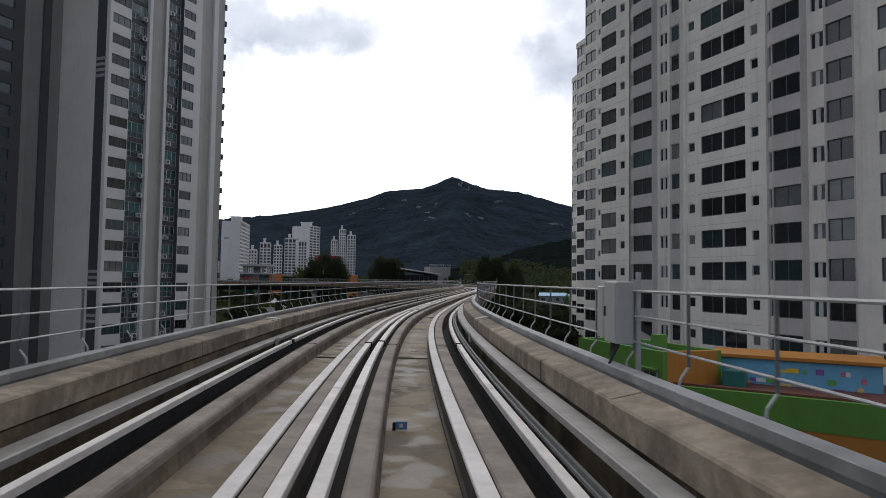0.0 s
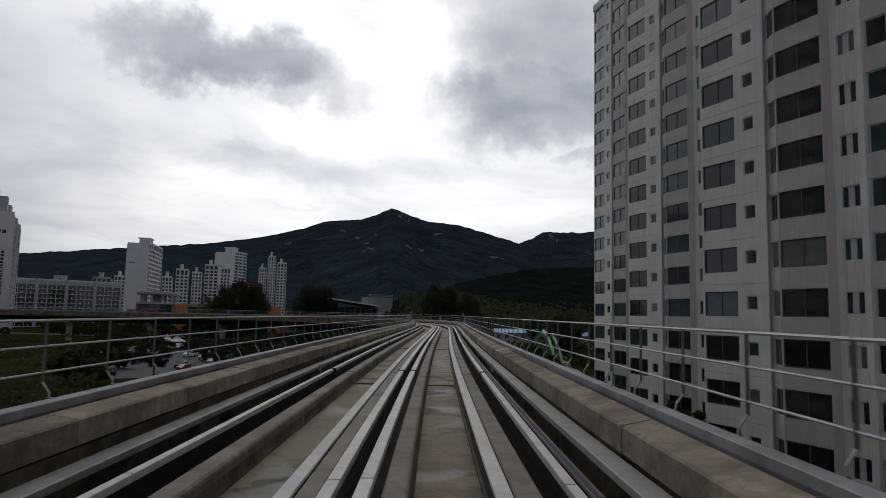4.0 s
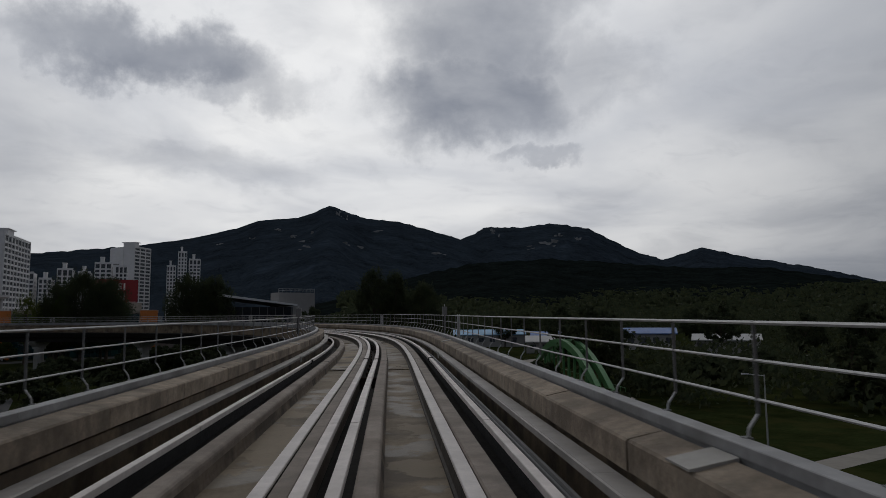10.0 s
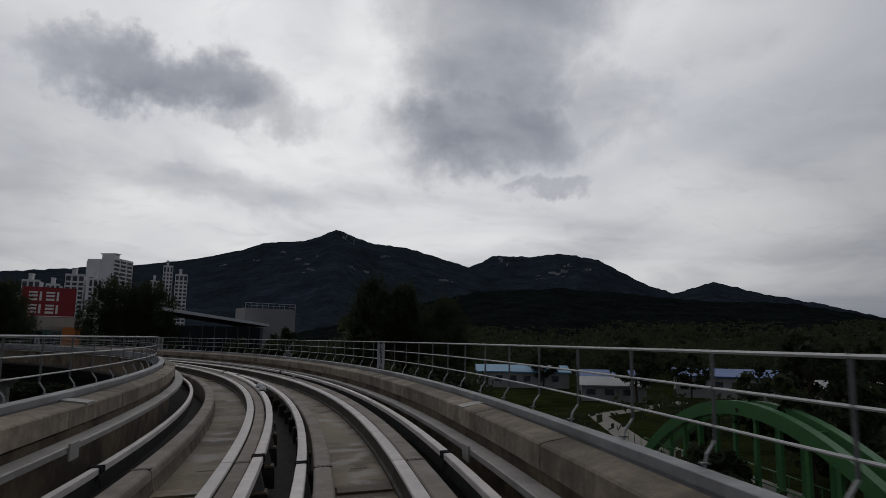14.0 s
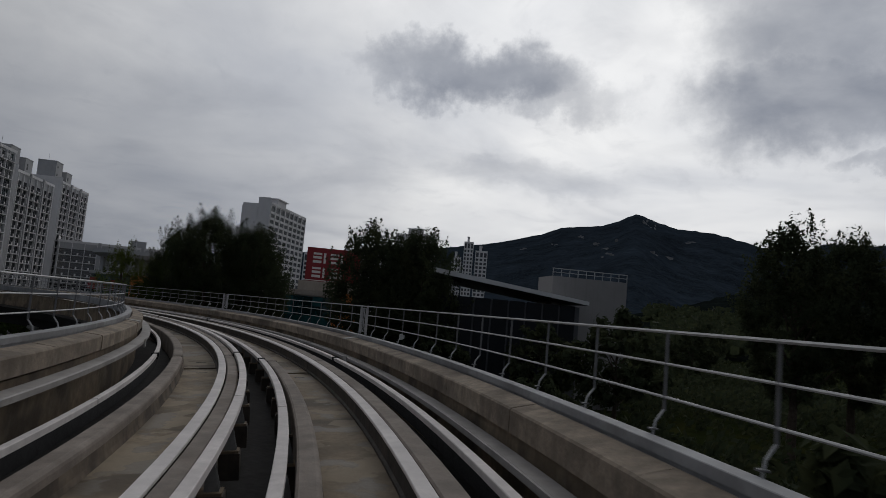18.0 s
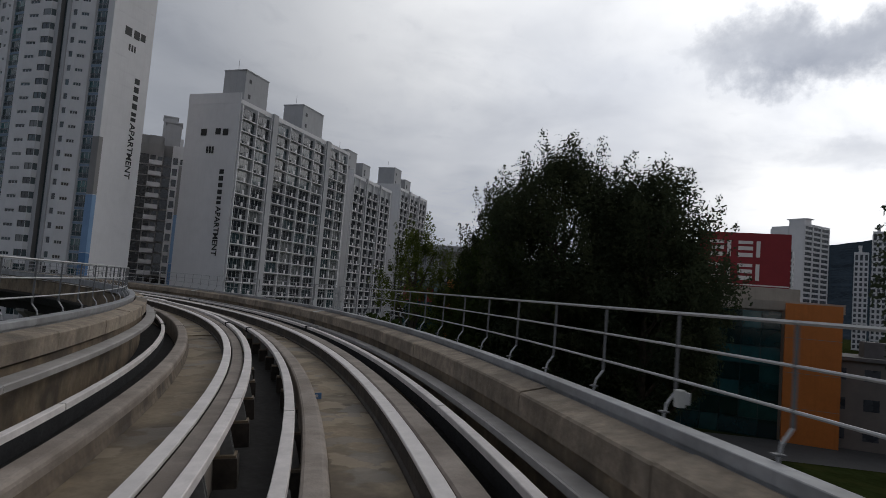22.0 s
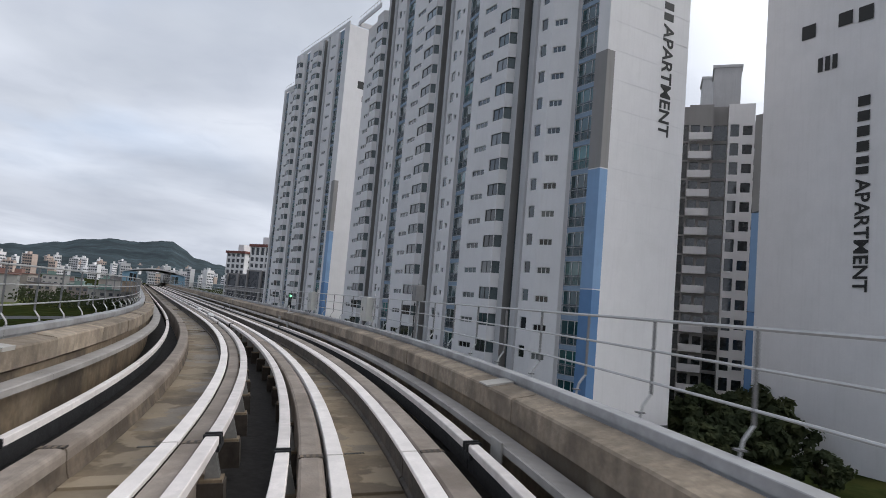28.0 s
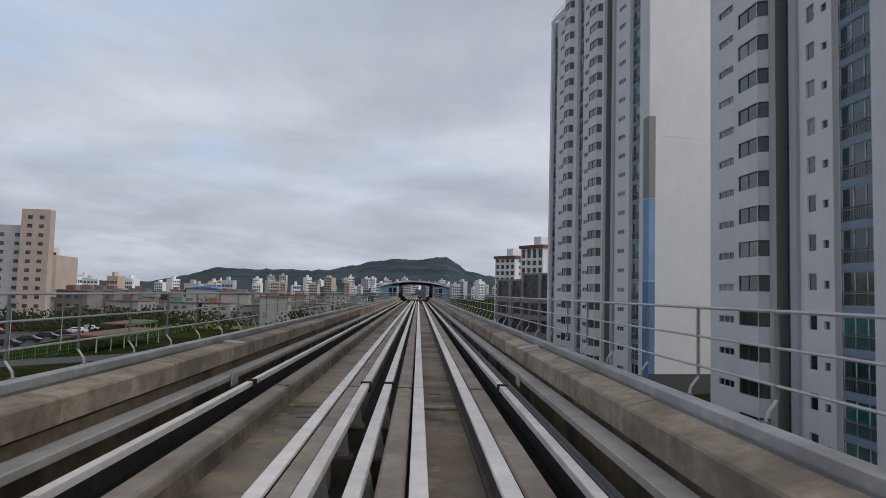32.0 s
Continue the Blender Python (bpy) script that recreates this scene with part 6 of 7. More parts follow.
def low_house(x, y, ang, w, d, h, k, label="low flat-roofed house in the town"):
    thing = empty("house", pose(x, y, GROUND, 0, 0, ang), label, "house", "low town houses")
    p = Pile().box(0, w, 0, d, 0, h)
    obj("wall", p.mesh("wall", [LOWWALL[k % 3]]), thing)
    r = Pile().box(-0.4, w + 0.4, -0.4, d + 0.4, h, h + 0.35).box(w * 0.2, w * 0.5, d * 0.2, d * 0.5, h + 0.35, h + 2.0)
    obj("roof", r.mesh("roof", [LOWROOF[(k // 3) % 3]]), thing)
    g = Pile()
    for fl in range(max(1, int(h / 3))):
        for j in range(max(1, int(w / 3))):
            g.box(j * 3 + 0.8, j * 3 + 2.2, -0.04, 0.0, fl * 3 + 1.0, fl * 3 + 2.2)
            g.box(j * 3 + 0.8, j * 3 + 2.2, d, d + 0.04, fl * 3 + 1.0, fl * 3 + 2.2)
    tagged(obj("window_opening", g.mesh("window_opening", [TOWER_WIN]), thing), kind="stuff")


for i in range(84):
    az = radians(_c.uniform(119, 152))
    d = _c.uniform(235, 640)
    low_house(-183 - math.sin(az) * d, 275 + math.cos(az) * d, 28 + _c.choice((0, 90)) + _c.uniform(-8, 8), _c.uniform(8, 16), _c.uniform(8, 13), _c.choice((3.4, 6.4, 6.4, 9.6)), i)
for i in range(10):
    low_house(_c.uniform(-190, -150), _c.uniform(395, 440), _c.uniform(0, 40), _c.uniform(9, 16), _c.uniform(8, 13), _c.choice((6.4, 9.6)), i)
BLUEROOF = mat("blue sheet roof", (0.045, 0.12, 0.33), 0.5, 0.15, 0.3, 3, 0.05)
CYANROOF = mat("light blue sheet roof", (0.12, 0.30, 0.48), 0.5, 0.15, 0.3, 3, 0.05)
WHITEROOF = mat("pale sheet roof", (0.38, 0.38, 0.38), 0.5, 0.1, 0.3, 3, 0.05)


def shed(x, y, ang, w, d, h, roof, label):
    thing = empty("warehouse", pose(x, y, GROUND, 0, 0, ang), label, "warehouse", "sheds in the valley")
    obj("wall", Pile().box(0, w, 0, d, 0, h).mesh("wall", [LOWWALL[2]]), thing)
    p = Pile()
    p.v = [(-0.6, -0.6, h), (w + 0.6, -0.6, h), (w + 0.6, d / 2, h + 1.7), (-0.6, d / 2, h + 1.7), (-0.6, d + 0.6, h), (w + 0.6, d + 0.6, h), (-0.6, -0.6, h - 0.3), (w + 0.6, -0.6, h - 0.3), (-0.6, d + 0.6, h - 0.3), (w + 0.6, d + 0.6, h - 0.3)]
    p.f = [(0, 1, 2, 3), (3, 2, 5, 4), (6, 7, 1, 0), (4, 5, 9, 8), (7, 9, 5, 2, 1), (6, 0, 3, 4, 8)]
    p.i = [0] * 6
    obj("roof", p.mesh("roof", [roof]), thing)
    g = Pile()
    for j in range(int(w / 4)):
        g.box(j * 4 + 1, j * 4 + 3, -0.04, 0, h * 0.4, h * 0.75)
    tagged(obj("window_band", g.mesh("window_band", [TOWER_WIN]), thing), kind="stuff")


shed(18, 372, -6, 26, 14, 4.6, CYANROOF, "low shed with a light blue roof")
shed(45, 362, -12, 16, 10, 4.0, BLUEROOF, "low shed with a deep blue roof")
shed(64, 344, -22, 24, 14, 5.4, BLUEROOF, "low shed with a deep blue roof")
shed(36, 330, -15, 14, 9, 3.6, WHITEROOF, "low white shed in the valley")
shed(84, 318, -28, 18, 10, 4.0, WHITEROOF, "low shed with a pale roof")
shed(-535, -92, 34, 46, 22, 11.0, BLUEROOF, "large blue market hall roof")

# ---- station at the end of the straight ----
STEELBLUE = mat("blue grey station roof", (0.17, 0.29, 0.38), 0.45, 0.1, 0.4, 6, 0.05, metal=0.2)


def station():
    s0, s1 = 606.0, 668.0
    m = Matrix.Translation((*deck_at(s0, -1.35, 0).xy, 0)) @ Matrix.Rotation(line_at(s0)[2], 4, "Z")
    thing = empty("station", m, "elevated metro station with a pale arched roof and blue-grey walls", "station")
    n, w = 14, 9.6
    roof = Pile()
    prof = [(-w + 2 * w * j / n, 3.7 + 1.5 * (1 - ((-w + 2 * w * j / n) / w) ** 2)) for j in range(n + 1)]
    for yy in (0.0, s1 - s0):
        for t in (0.0, 0.35):
            roof.v += [(x, yy, z + t) for x, z in prof]
    c = n + 1
    for j in range(n):
        roof.f += [(j, j + 1, 2 * c + j + 1, 2 * c + j), (c + j, 3 * c + j, 3 * c + j + 1, c + j + 1), (j, c + j, c + j + 1, j + 1), (2 * c + j, 2 * c + j + 1, 3 * c + j + 1, 3 * c + j)]
        roof.i += [0] * 4
    obj("roof", roof.mesh("roof", [PALEGREY]), thing)
    for sx in (-1, 1):
        side = Pile().box(*sorted((sx * 9.3, sx * 9.05)), 0.2, s1 - s0 - 0.2, -2.6, 3.8)
        obj("side_wall", side.mesh("side_wall", [STEELBLUE]), thing)
        plat = Pile().box(*sorted((sx * 4.9, sx * 9.05)), 0.5, s1 - s0, -2.6, 0.9)
        obj("platform", plat.mesh("platform", [CONCRETE]), thing)
        room = Pile().box(*sorted((sx * 5.0, sx * 9.05)), 0.6, 0.9, 0.9, 4.1)
        obj("end_screen", room.mesh("end_screen", [STEELBLUE]), thing)
        for j in range(2):
            a = sx * (5.2 + 1.1 * j)
            g = Pile().box(*sorted((a, a + sx * 0.9)), 0.54, 0.6, 1.2, 3.5)
            obj("pane", g.mesh("pane", [GLASS]), thing)
        for j in range(5):
            post = Pile().box(*sorted((sx * 4.7, sx * 4.95)), 1 + 14 * j, 1.25 + 14 * j, 0.9, 4.6)
            obj("column", post.mesh("column", [PALEGREY]), thing)


station()

# ---- the valley: shopping centre, sign, roofed hall, bridge, kindergarten ----
ORANGE = mat("orange cladding panel", (0.55, 0.17, 0.035), 0.55, 0.08, 0.4, 6, 0.05, streak=0.15)
TEAL_A = glass_mat("teal curtain glass", (0.010, 0.050, 0.055), (0.02, 0.085, 0.085), (0.03, 0.12, 0.13), 0.2)
MULL = mat("dark green mullion", (0.03, 0.055, 0.055), 0.5, 0.1, 1, 10, 0, metal=0.3)
BEIGE = mat("beige stone cladding", (0.36, 0.31, 0.26), 0.8, 0.1, 0.2, 4, 0.06, streak=0.2)
SIGNRED = mat("red sign face", (0.23, 0.014, 0.018), 0.5, 0.06, 0.5, 8, 0.02)
SIGNWHITE = mat("white sign letter", (0.70, 0.66, 0.62), 0.5, 0.05, 1, 10, 0)
GREEN = mat("green painted steel", (0.06, 0.18, 0.06), 0.45, 0.12, 0.6, 8, 0.05, streak=0.2)
GREENWALL = mat("grass green painted wall", (0.12, 0.27, 0.045), 0.7, 0.08, 0.4, 8, 0.05, streak=0.15)
ORANGEWALL = mat("ochre orange painted wall", (0.48, 0.20, 0.035), 0.7, 0.08, 0.4, 8, 0.05, streak=0.2)
BROWNROOF = mat("red brown roof sheet", (0.14, 0.045, 0.03), 0.6, 0.1, 0.6, 8, 0.05)
MURAL = mat("light blue mural board", (0.16, 0.42, 0.62), 0.5, 0.1, 0.5, 8, 0.02)
ASPHALT = mat("worn asphalt", (0.05, 0.05, 0.052), 0.9, 0.15, 0.3, 6, 0.1)
PAVE = mat("pale concrete path", (0.24, 0.22, 0.19), 0.85, 0.12, 0.4, 6, 0.1, second=(0.16, 0.15, 0.13), amount=0.4)


def wall_frame(p, q, z=0.0):
    """Matrix with x along p to q, y to the left of it and z up."""
    e = Vector((q[0] - p[0], q[1] - p[1], 0))
    a = math.atan2(e.y, e.x)
    return Matrix.Translation((p[0], p[1], z)) @ Matrix.Rotation(a, 4, "Z"), e.length


def glazed_front(thing, name, w, h, nx, nz, m):
    g = obj(name, Pile().box(0, w, 0.14, 0.4, 0, h).mesh(name, [MULL]), thing, m)
    dx, dz = w / nx, h / nz
    me = Pile().box(0.05, dx - 0.05, 0.02, 0.14, 0.05, dz - 0.05).mesh("pane", [TEAL_A])
    for i in range(nx):
        for j in range(nz):
            obj("pane", me, g, Matrix.Translation((i * dx, 0, j * dz)))
    return g


def shopping_centre():
    thing = empty("shopping_centre", label="teal glazed shopping centre with orange pillars", category="building")
    m, L = wall_frame((-122.5, 333.0), (-82.2, 351.8), GROUND)
    body = Pile().box(0, L, 0.45, 22, 0, 13.6).box(-0.3, L + 0.3, 0.2, 22.3, 13.6, 14.6)
    obj("body", body.mesh("body", [BEIGE]), thing, m)
    glazed_front(thing, "glazing", L - 10.0, 13.4, 18, 7, m @ Matrix.Translation((4.5, 0, 0)))
    for x, w in ((0.0, 4.2), (L - 5.2, 5.2)):
        p = Pile().box(0, w, -0.8, 0.4, 0, 14.4)
        pillar = obj("orange_pillar", p.mesh("orange_pillar", [ORANGE]), thing, m @ Matrix.Translation((x, 0, 0)))
        for z in (3.6, 7.2, 10.8):
            obj("panel_joint", Pile().box(0, w, -0.815, -0.8, z, z + 0.04).mesh("panel_joint", [GREYWALL]), pillar)
    return thing


shopping_centre()


def drum():
    c, r = (-137.5, 348.5), 9.2
    thing = empty("glass_rotunda", Matrix.Translation((c[0], c[1], GROUND)), "round teal glass rotunda with red sign letters", "building")
    core = Pile().tube((0, 0, 0), (0, 0, 14.6), r - 0.12, None, 32)
    obj("core", core.mesh("core", [MULL]), thing)
    n = 32
    seg = 2 * math.pi * r / n
    me = Pile().box(-seg / 2 + 0.05, seg / 2 - 0.05, -0.08, 0.06, 0.05, 1.95).mesh("pane", [TEAL_A])
    for i in range(n):
        a = 2 * math.pi * i / n
        if -math.cos(a - math.radians(300)) > 0.15:
            continue
        for j in range(7):
            obj("pane", me, thing, Matrix.Rotation(a, 4, "Z") @ Matrix.Translation((0, -r, 2.05 * j)))
    rim = Pile().tube((0, 0, 14.4), (0, 0, 15.1), r + 0.25, None, 40)
    obj("rim", rim.mesh("rim", [PALEGREY]), thing)
    # ring of columns and a disc roof above
    col = Pile().tube((0, -7.2, 15.1), (0, -7.2, 18.4), 0.55, None, 10).mesh("column", [PALEGREY])
    for i in range(10):
        obj("column", col, thing, Matrix.Rotation(2 * math.pi * i / 10, 4, "Z"))
    disc = Pile()
    disc.tube((0, 0, 18.4), (0, 0, 19.0), 8.2, 9.4, 40)
    disc.tube((0, 0, 19.0), (0, 0, 19.8), 9.4, 9.4, 40)
    obj("disc_roof", disc.mesh("disc_roof", [PALEGREY]), thing)
    hut = Pile().box(-2.5, 2.5, -2.5, 2.5, 15.1, 18.4)
    obj("stair_core", hut.mesh("stair_core", [GREYWALL]), thing)
    # plain red shapes of the sign, set round the drum
    a0 = math.radians(-44)
    for k, (w, h) in enumerate(((0.9, 1.4), (0.8, 1.7), (0.6, 1.6), (2.5, 2.5), (1.5, 1.8), (1.0, 1.8), (1.0, 2.2))):
        bar = Pile().box(-w / 2, w / 2, -0.2, 0.05, 11.1, 11.1 + h)
        obj("sign_shape", bar.mesh("sign_shape", [SIGNRED]), thing, Matrix.Rotation(a0, 4, "Z") @ Matrix.Translation((0, -r - 0.1, 0)))
        a0 += (w * 0.5 + 1.05) / r
    p = Pile().box(-0.2, 3.4, -0.9, 2.0, 0, 14.0)
    obj("orange_pillar", p.mesh("orange_pillar", [ORANGE]), thing, Matrix.Translation((8.4, -4.6, 0)) @ Matrix.Rotation(0.46, 4, "Z"))
    mast = Pile().tube((-3, 2, 19.8), (-4.2, 2.4, 23.4), 0.12, 0.08, 6)
    obj("mast", mast.mesh("mast", [PALEGREY]), thing)


drum()


def sign_block():
    m, L = wall_frame((-112.0, 377.0), (-100.4, 384.0), GROUND)
    thing = empty("roof_sign", label="large red sign cube on the shopping centre roof", category="sign")
    obj("plinth", Pile().box(-1.5, L + 1.5, 0.3, 8.5, 0, 17.6).mesh("plinth", [BEIGE]), thing, m)
    face = Pile().box(0, L, 0.4, 8.0, 17.6, 26.2)
    box = obj("sign_cube", face.mesh("sign_cube", [SIGNRED]), thing, m)
    # the frame and the plain pale shapes on its face
    edge = Pile().box(0.1, L - 0.1, 0.35, 0.4, 17.75, 17.95)
    obj("sign_edge", edge.mesh("sign_edge", [SIGNWHITE]), box)
    for gx, gz in ((1.6, 22.2), (5.9, 22.2), (1.6, 18.5), (5.9, 18.5)):
        for x0, x1, z0, z1 in ((0.0, 1.9, 0.1, 0.75), (0.0, 1.9, 1.2, 1.8), (0.0, 1.9, 2.2, 2.7), (2.35, 2.85, 0.1, 2.7)):
            bar = Pile().box(gx + x0 * L / 12.0, gx + x1 * L / 12.0, 0.32, 0.4, gz + z0, gz + z1)
            obj("sign_shape", bar.mesh("sign_shape", [SIGNWHITE]), box)


sign_block()


SHADEGLASS = mat("dull shaded glazing", (0.012, 0.014, 0.017), 0.55, 0.2, 0.3, 3, 0.02, spec=0.15)


def roofed_hall():
    thing = empty("hall", label="low dark hall with a pale sloping metal roof", category="building")
    m, L = wall_frame((-50.5, 319.0), (-37.5, 327.0), 0)
    roof = Pile()
    roof.v = [(-3, -0.6, 8.4), (L + 4, -0.6, 5.7), (L + 4, 16, 5.7), (-3, 16, 8.4), (-3, -0.6, 7.75), (L + 4, -0.6, 5.15), (L + 4, 16, 5.15), (-3, 16, 7.75)]
    roof.f = [(0, 1, 2, 3), (7, 6, 5, 4), (4, 5, 1, 0), (5, 6, 2, 1), (6, 7, 3, 2), (7, 4, 0, 3)]
    roof.i = [0, 1, 0, 0, 0, 0]
    obj("roof", roof.mesh("roof", [FRAME_W, DARKWALL]), thing, m)
    obj("wall", Pile().box(-2, L + 3, 0.4, 15.5, GROUND, 4.8).mesh("wall", [DARKWALL]), thing, m)
    for j in range(8):
        x = -1.8 + (L + 4.4) * j / 8
        obj("pane", Pile().box(x, x + (L + 4.4) / 8 - 0.3, 0.25, 0.4, -6, 4.9).mesh("pane", [SHADEGLASS]), thing, m)
    plant = obj("plant_room", Pile().box(L + 1, L + 13, 6.5, 13, GROUND, 9.4).mesh("plant_room", [GREYWALL]), thing, m)
    rail = Pile()
    for j in range(10):
        rail.tube((L + 1 + 1.33 * j, 6.6, 9.4), (L + 1 + 1.33 * j, 6.6, 10.6), 0.05, None, 5)
    rail.box(L + 1, L + 13, 6.55, 6.65, 10.5, 10.62).box(L + 1, L + 13, 6.55, 6.65, 9.95, 10.03)
    obj("roof_rail", rail.mesh("roof_rail", [GALV]), plant)


roofed_hall()


def arch_bridge():
    thing = empty("arch_bridge", label="green steel tied-arch bridge with hangers", category="bridge")
    y0, y1, top = 214.0, 255.0, -2.4
    for x in (21.2, 22.9):
        v, f = [], []
        n = 28
        for i in range(n + 1):
            t = i / n
            y, z = y0 + (y1 - y0) * t, -9.2 + (top + 9.2) * (1 - (2 * t - 1) ** 2)
            sl = math.atan2(-(top + 9.2) * 4 * (2 * t - 1), (y1 - y0))
            ny, nz = -math.sin(sl), math.cos(sl)
            for dx, d in ((-0.35, -0.55), (0.35, -0.55), (0.35, 0.55), (-0.35, 0.55)):
                v.append((x + dx, y + ny * d, z + nz * d))
        for i in range(n):
            for j in range(4):
                a, b = 4 * i + j, 4 * i + (j + 1) % 4
                f.append((a, b, b + 4, a + 4))
        f += [(3, 2, 1, 0), tuple(4 * n + j for j in range(4))]
        obj("arch_rib", mesh_of("arch_rib", v, f, GREEN), thing)
        for i in range(2, 12):
            t = i / 13
            y, z = y0 + (y1 - y0) * t, -9.2 + (top + 9.2) * (1 - (2 * t - 1) ** 2)
            obj("hanger", Pile().box(x - 0.13, x + 0.13, y - 0.2, y + 0.2, -8.6, z - 0.4).mesh("hanger", [GREEN]), thing)
    for i in range(4, 10, 2):
        t = i / 13
        y, z = y0 + (y1 - y0) * t, -9.2 + (top + 9.2) * (1 - (2 * t - 1) ** 2)
        obj("cross_brace", Pile().box(21.3, 22.8, y - 0.2, y + 0.2, z - 0.2, z + 0.25).mesh("cross_brace", [GREEN]), thing)
    obj("deck", Pile().box(20.8, 24.4, y0 - 3, y1 + 3, -9.2, -8.5).mesh("deck", [PAVE]), thing)
    for x in (20.9, 24.3):
        r = Pile().box(x - 0.04, x + 0.04, y0, y1, -7.6, -7.5)
        for i in range(24):
            r.box(x - 0.03, x + 0.03, y0 + 2 * i, y0 + 2 * i + 0.06, -8.5, -7.6)
        obj("handrail", r.mesh("handrail", [GREEN]), thing)


arch_bridge()


def kindergarten():
    thing = empty("kindergarten", label="low green and orange kindergarten with a mural board", category="building")
    teal = mat("teal roof coating", (0.03, 0.16, 0.14), 0.6, 0.12, 0.5, 6, 0.05)
    # the green block: walls round a sunk teal roof, ochre at its near end
    m, L = wall_frame((3.8, 39.3), (7.0, 32.2), GROUND)
    top = 9.15
    obj("green_wall", Pile().box(0, L, 0, 0.25, 0, top).mesh("green_wall", [GREENWALL]), thing, m)
    obj("ochre_wall", Pile().box(L - 0.02, L + 0.02, 0.25, 3.2, 0, top - 0.02).box(L - 0.25, L - 0.02, 0.25, 3.2, 0, top).mesh("ochre_wall", [ORANGEWALL]), thing, m)
    obj("end_wall", Pile().box(0, 0.25, 0.25, 3.2, 0, top).mesh("end_wall", [GREENWALL]), thing, m)
    obj("back_wall", Pile().box(0, L, 3.2, 3.45, 0, top).mesh("back_wall", [GREENWALL]), thing, m)
    obj("roof", Pile().box(0.25, L - 0.25, 0.25, 3.2, 0, top - 0.4).mesh("roof", [teal]), thing, m)
    obj("chimney", Pile().box(L * 0.5, L * 0.5 + 0.6, 2.2, 2.8, top - 0.4, top + 0.5).mesh("chimney", [GREENWALL]), thing, m)
    w = obj("window", lattice("window", [L - 1.5, L - 1.43, L - 1.0, L - 0.94, L - 0.45, L - 0.38], [6.2, 6.28, 6.9, 6.98, 8.1, 8.18], -0.05, 0.0, FRAME_W), thing, m)
    obj("pane", Pile().box(L - 1.45, L - 0.43, -0.03, -0.005, 6.25, 8.13).mesh("pane", [GLASS]), w)
    obj("awning", Pile().box(L - 1.6, L - 0.3, -0.3, 0.0, 8.22, 8.3).mesh("awning", [GREENWALL]), w)
    # the long low wing: green over ochre, a red brown roof, the mural board behind
    m2, L2 = wall_frame((7.2, 31.8), (30.0, 19.2), GROUND)
    obj("wing_wall", Pile().box(0, L2, 0, 0.3, 6.3, 7.65).mesh("wing_wall", [GREENWALL]), thing, m2)
    obj("wing_base", Pile().box(0, L2, 0.03, 0.3, 0, 6.3).mesh("wing_base", [ORANGEWALL]), thing, m2)
    obj("wing_roof", Pile().box(0.1, L2, 0.3, 7.5, 0.0, 7.55).mesh("wing_roof", [BROWNROOF]), thing, m2)
    obj("roof_curb", Pile().box(0.1, L2, 0.32, 0.6, 7.55, 7.75).mesh("roof_curb", [BROWNROOF]), thing, m2)
    obj("unit", Pile().bevel_box(1.9, 2.9, 2.2, 3.0, 7.55, 8.3, 0.04).mesh("unit", [teal]), thing, m2)
    m3, L3 = wall_frame((10.0, 34.6), (16.6, 31.6), GROUND)
    board = obj("mural_board", Pile().box(0, L3, -0.12, 0.0, 7.1, 8.75).mesh("mural_board", [MURAL]), thing, m3)
    obj("mural_wall", Pile().box(0, L3, 0.0, 3.0, 6.0, 8.8).mesh("mural_wall", [ORANGEWALL]), thing, m3)
    obj("mural_roof", Pile().box(-0.2, L3 + 0.2, -0.35, 3.2, 8.8, 8.95).mesh("mural_roof", [ORANGEWALL]), thing, m3)
    rnd = random.Random(9)
    tints = [mat("mural " + n, c, 0.5, 0.05, 1, 8, 0) for n, c in (("yellow", (0.75, 0.55, 0.06)), ("pink", (0.62, 0.16, 0.24)), ("white", (0.72, 0.72, 0.70)), ("green", (0.12, 0.42, 0.10)), ("violet", (0.22, 0.10, 0.38)), ("sand", (0.62, 0.48, 0.22)))]
    for k in range(30):
        x, z = rnd.uniform(0.2, L3 - 0.8), rnd.uniform(7.15, 7.9) if k > 6 else 8.2
        ww, hh = rnd.uniform(0.15, 0.55), rnd.uniform(0.1, 0.32)
        obj("mural_shape", Pile().bevel_box(x, x + ww, -0.15, -0.12, z, z + hh, 0.03).mesh("mural_shape", [tints[k % 6]]), board)


kindergarten()


def hut(x, y, ang):
    thing = empty("hut", pose(x, y, GROUND, 0, 0, ang), "small brown hut with a grey pyramid roof", "hut")
    obj("wall", Pile().box(-1.1, 1.1, -1.1, 1.1, 0, 7.2).mesh("wall", [BROWNROOF]), thing)
    p = Pile()
    p.v = [(-1.5, -1.5, 7.2), (1.5, -1.5, 7.2), (1.5, 1.5, 7.2), (-1.5, 1.5, 7.2), (0, 0, 8.4)]
    p.f, p.i = [(0, 1, 4), (1, 2, 4), (2, 3, 4), (3, 0, 4), (3, 2, 1, 0)], [0] * 5
    obj("roof", p.mesh("roof", [GREYWALL]), thing)
    obj("side_wall", Pile().box(-5.5, -1.1, -0.9, 0.9, 0, 6.2).mesh("side_wall", [BROWNROOF]), thing)
    obj("coping", Pile().box(-5.6, -1.1, -1.0, 1.0, 6.2, 6.35).mesh("coping", [PALEGREY]), thing)


hut(10.9, 57.0, -66)

for k, (x, y, w, h) in enumerate(((-84.0, 352.0, 20, 9.0), (-66.0, 361.0, 16, 6.4))):
    low_house(x, y, 26, w, 10, h, 1 + 3 * k, "low brown shop building by the street")

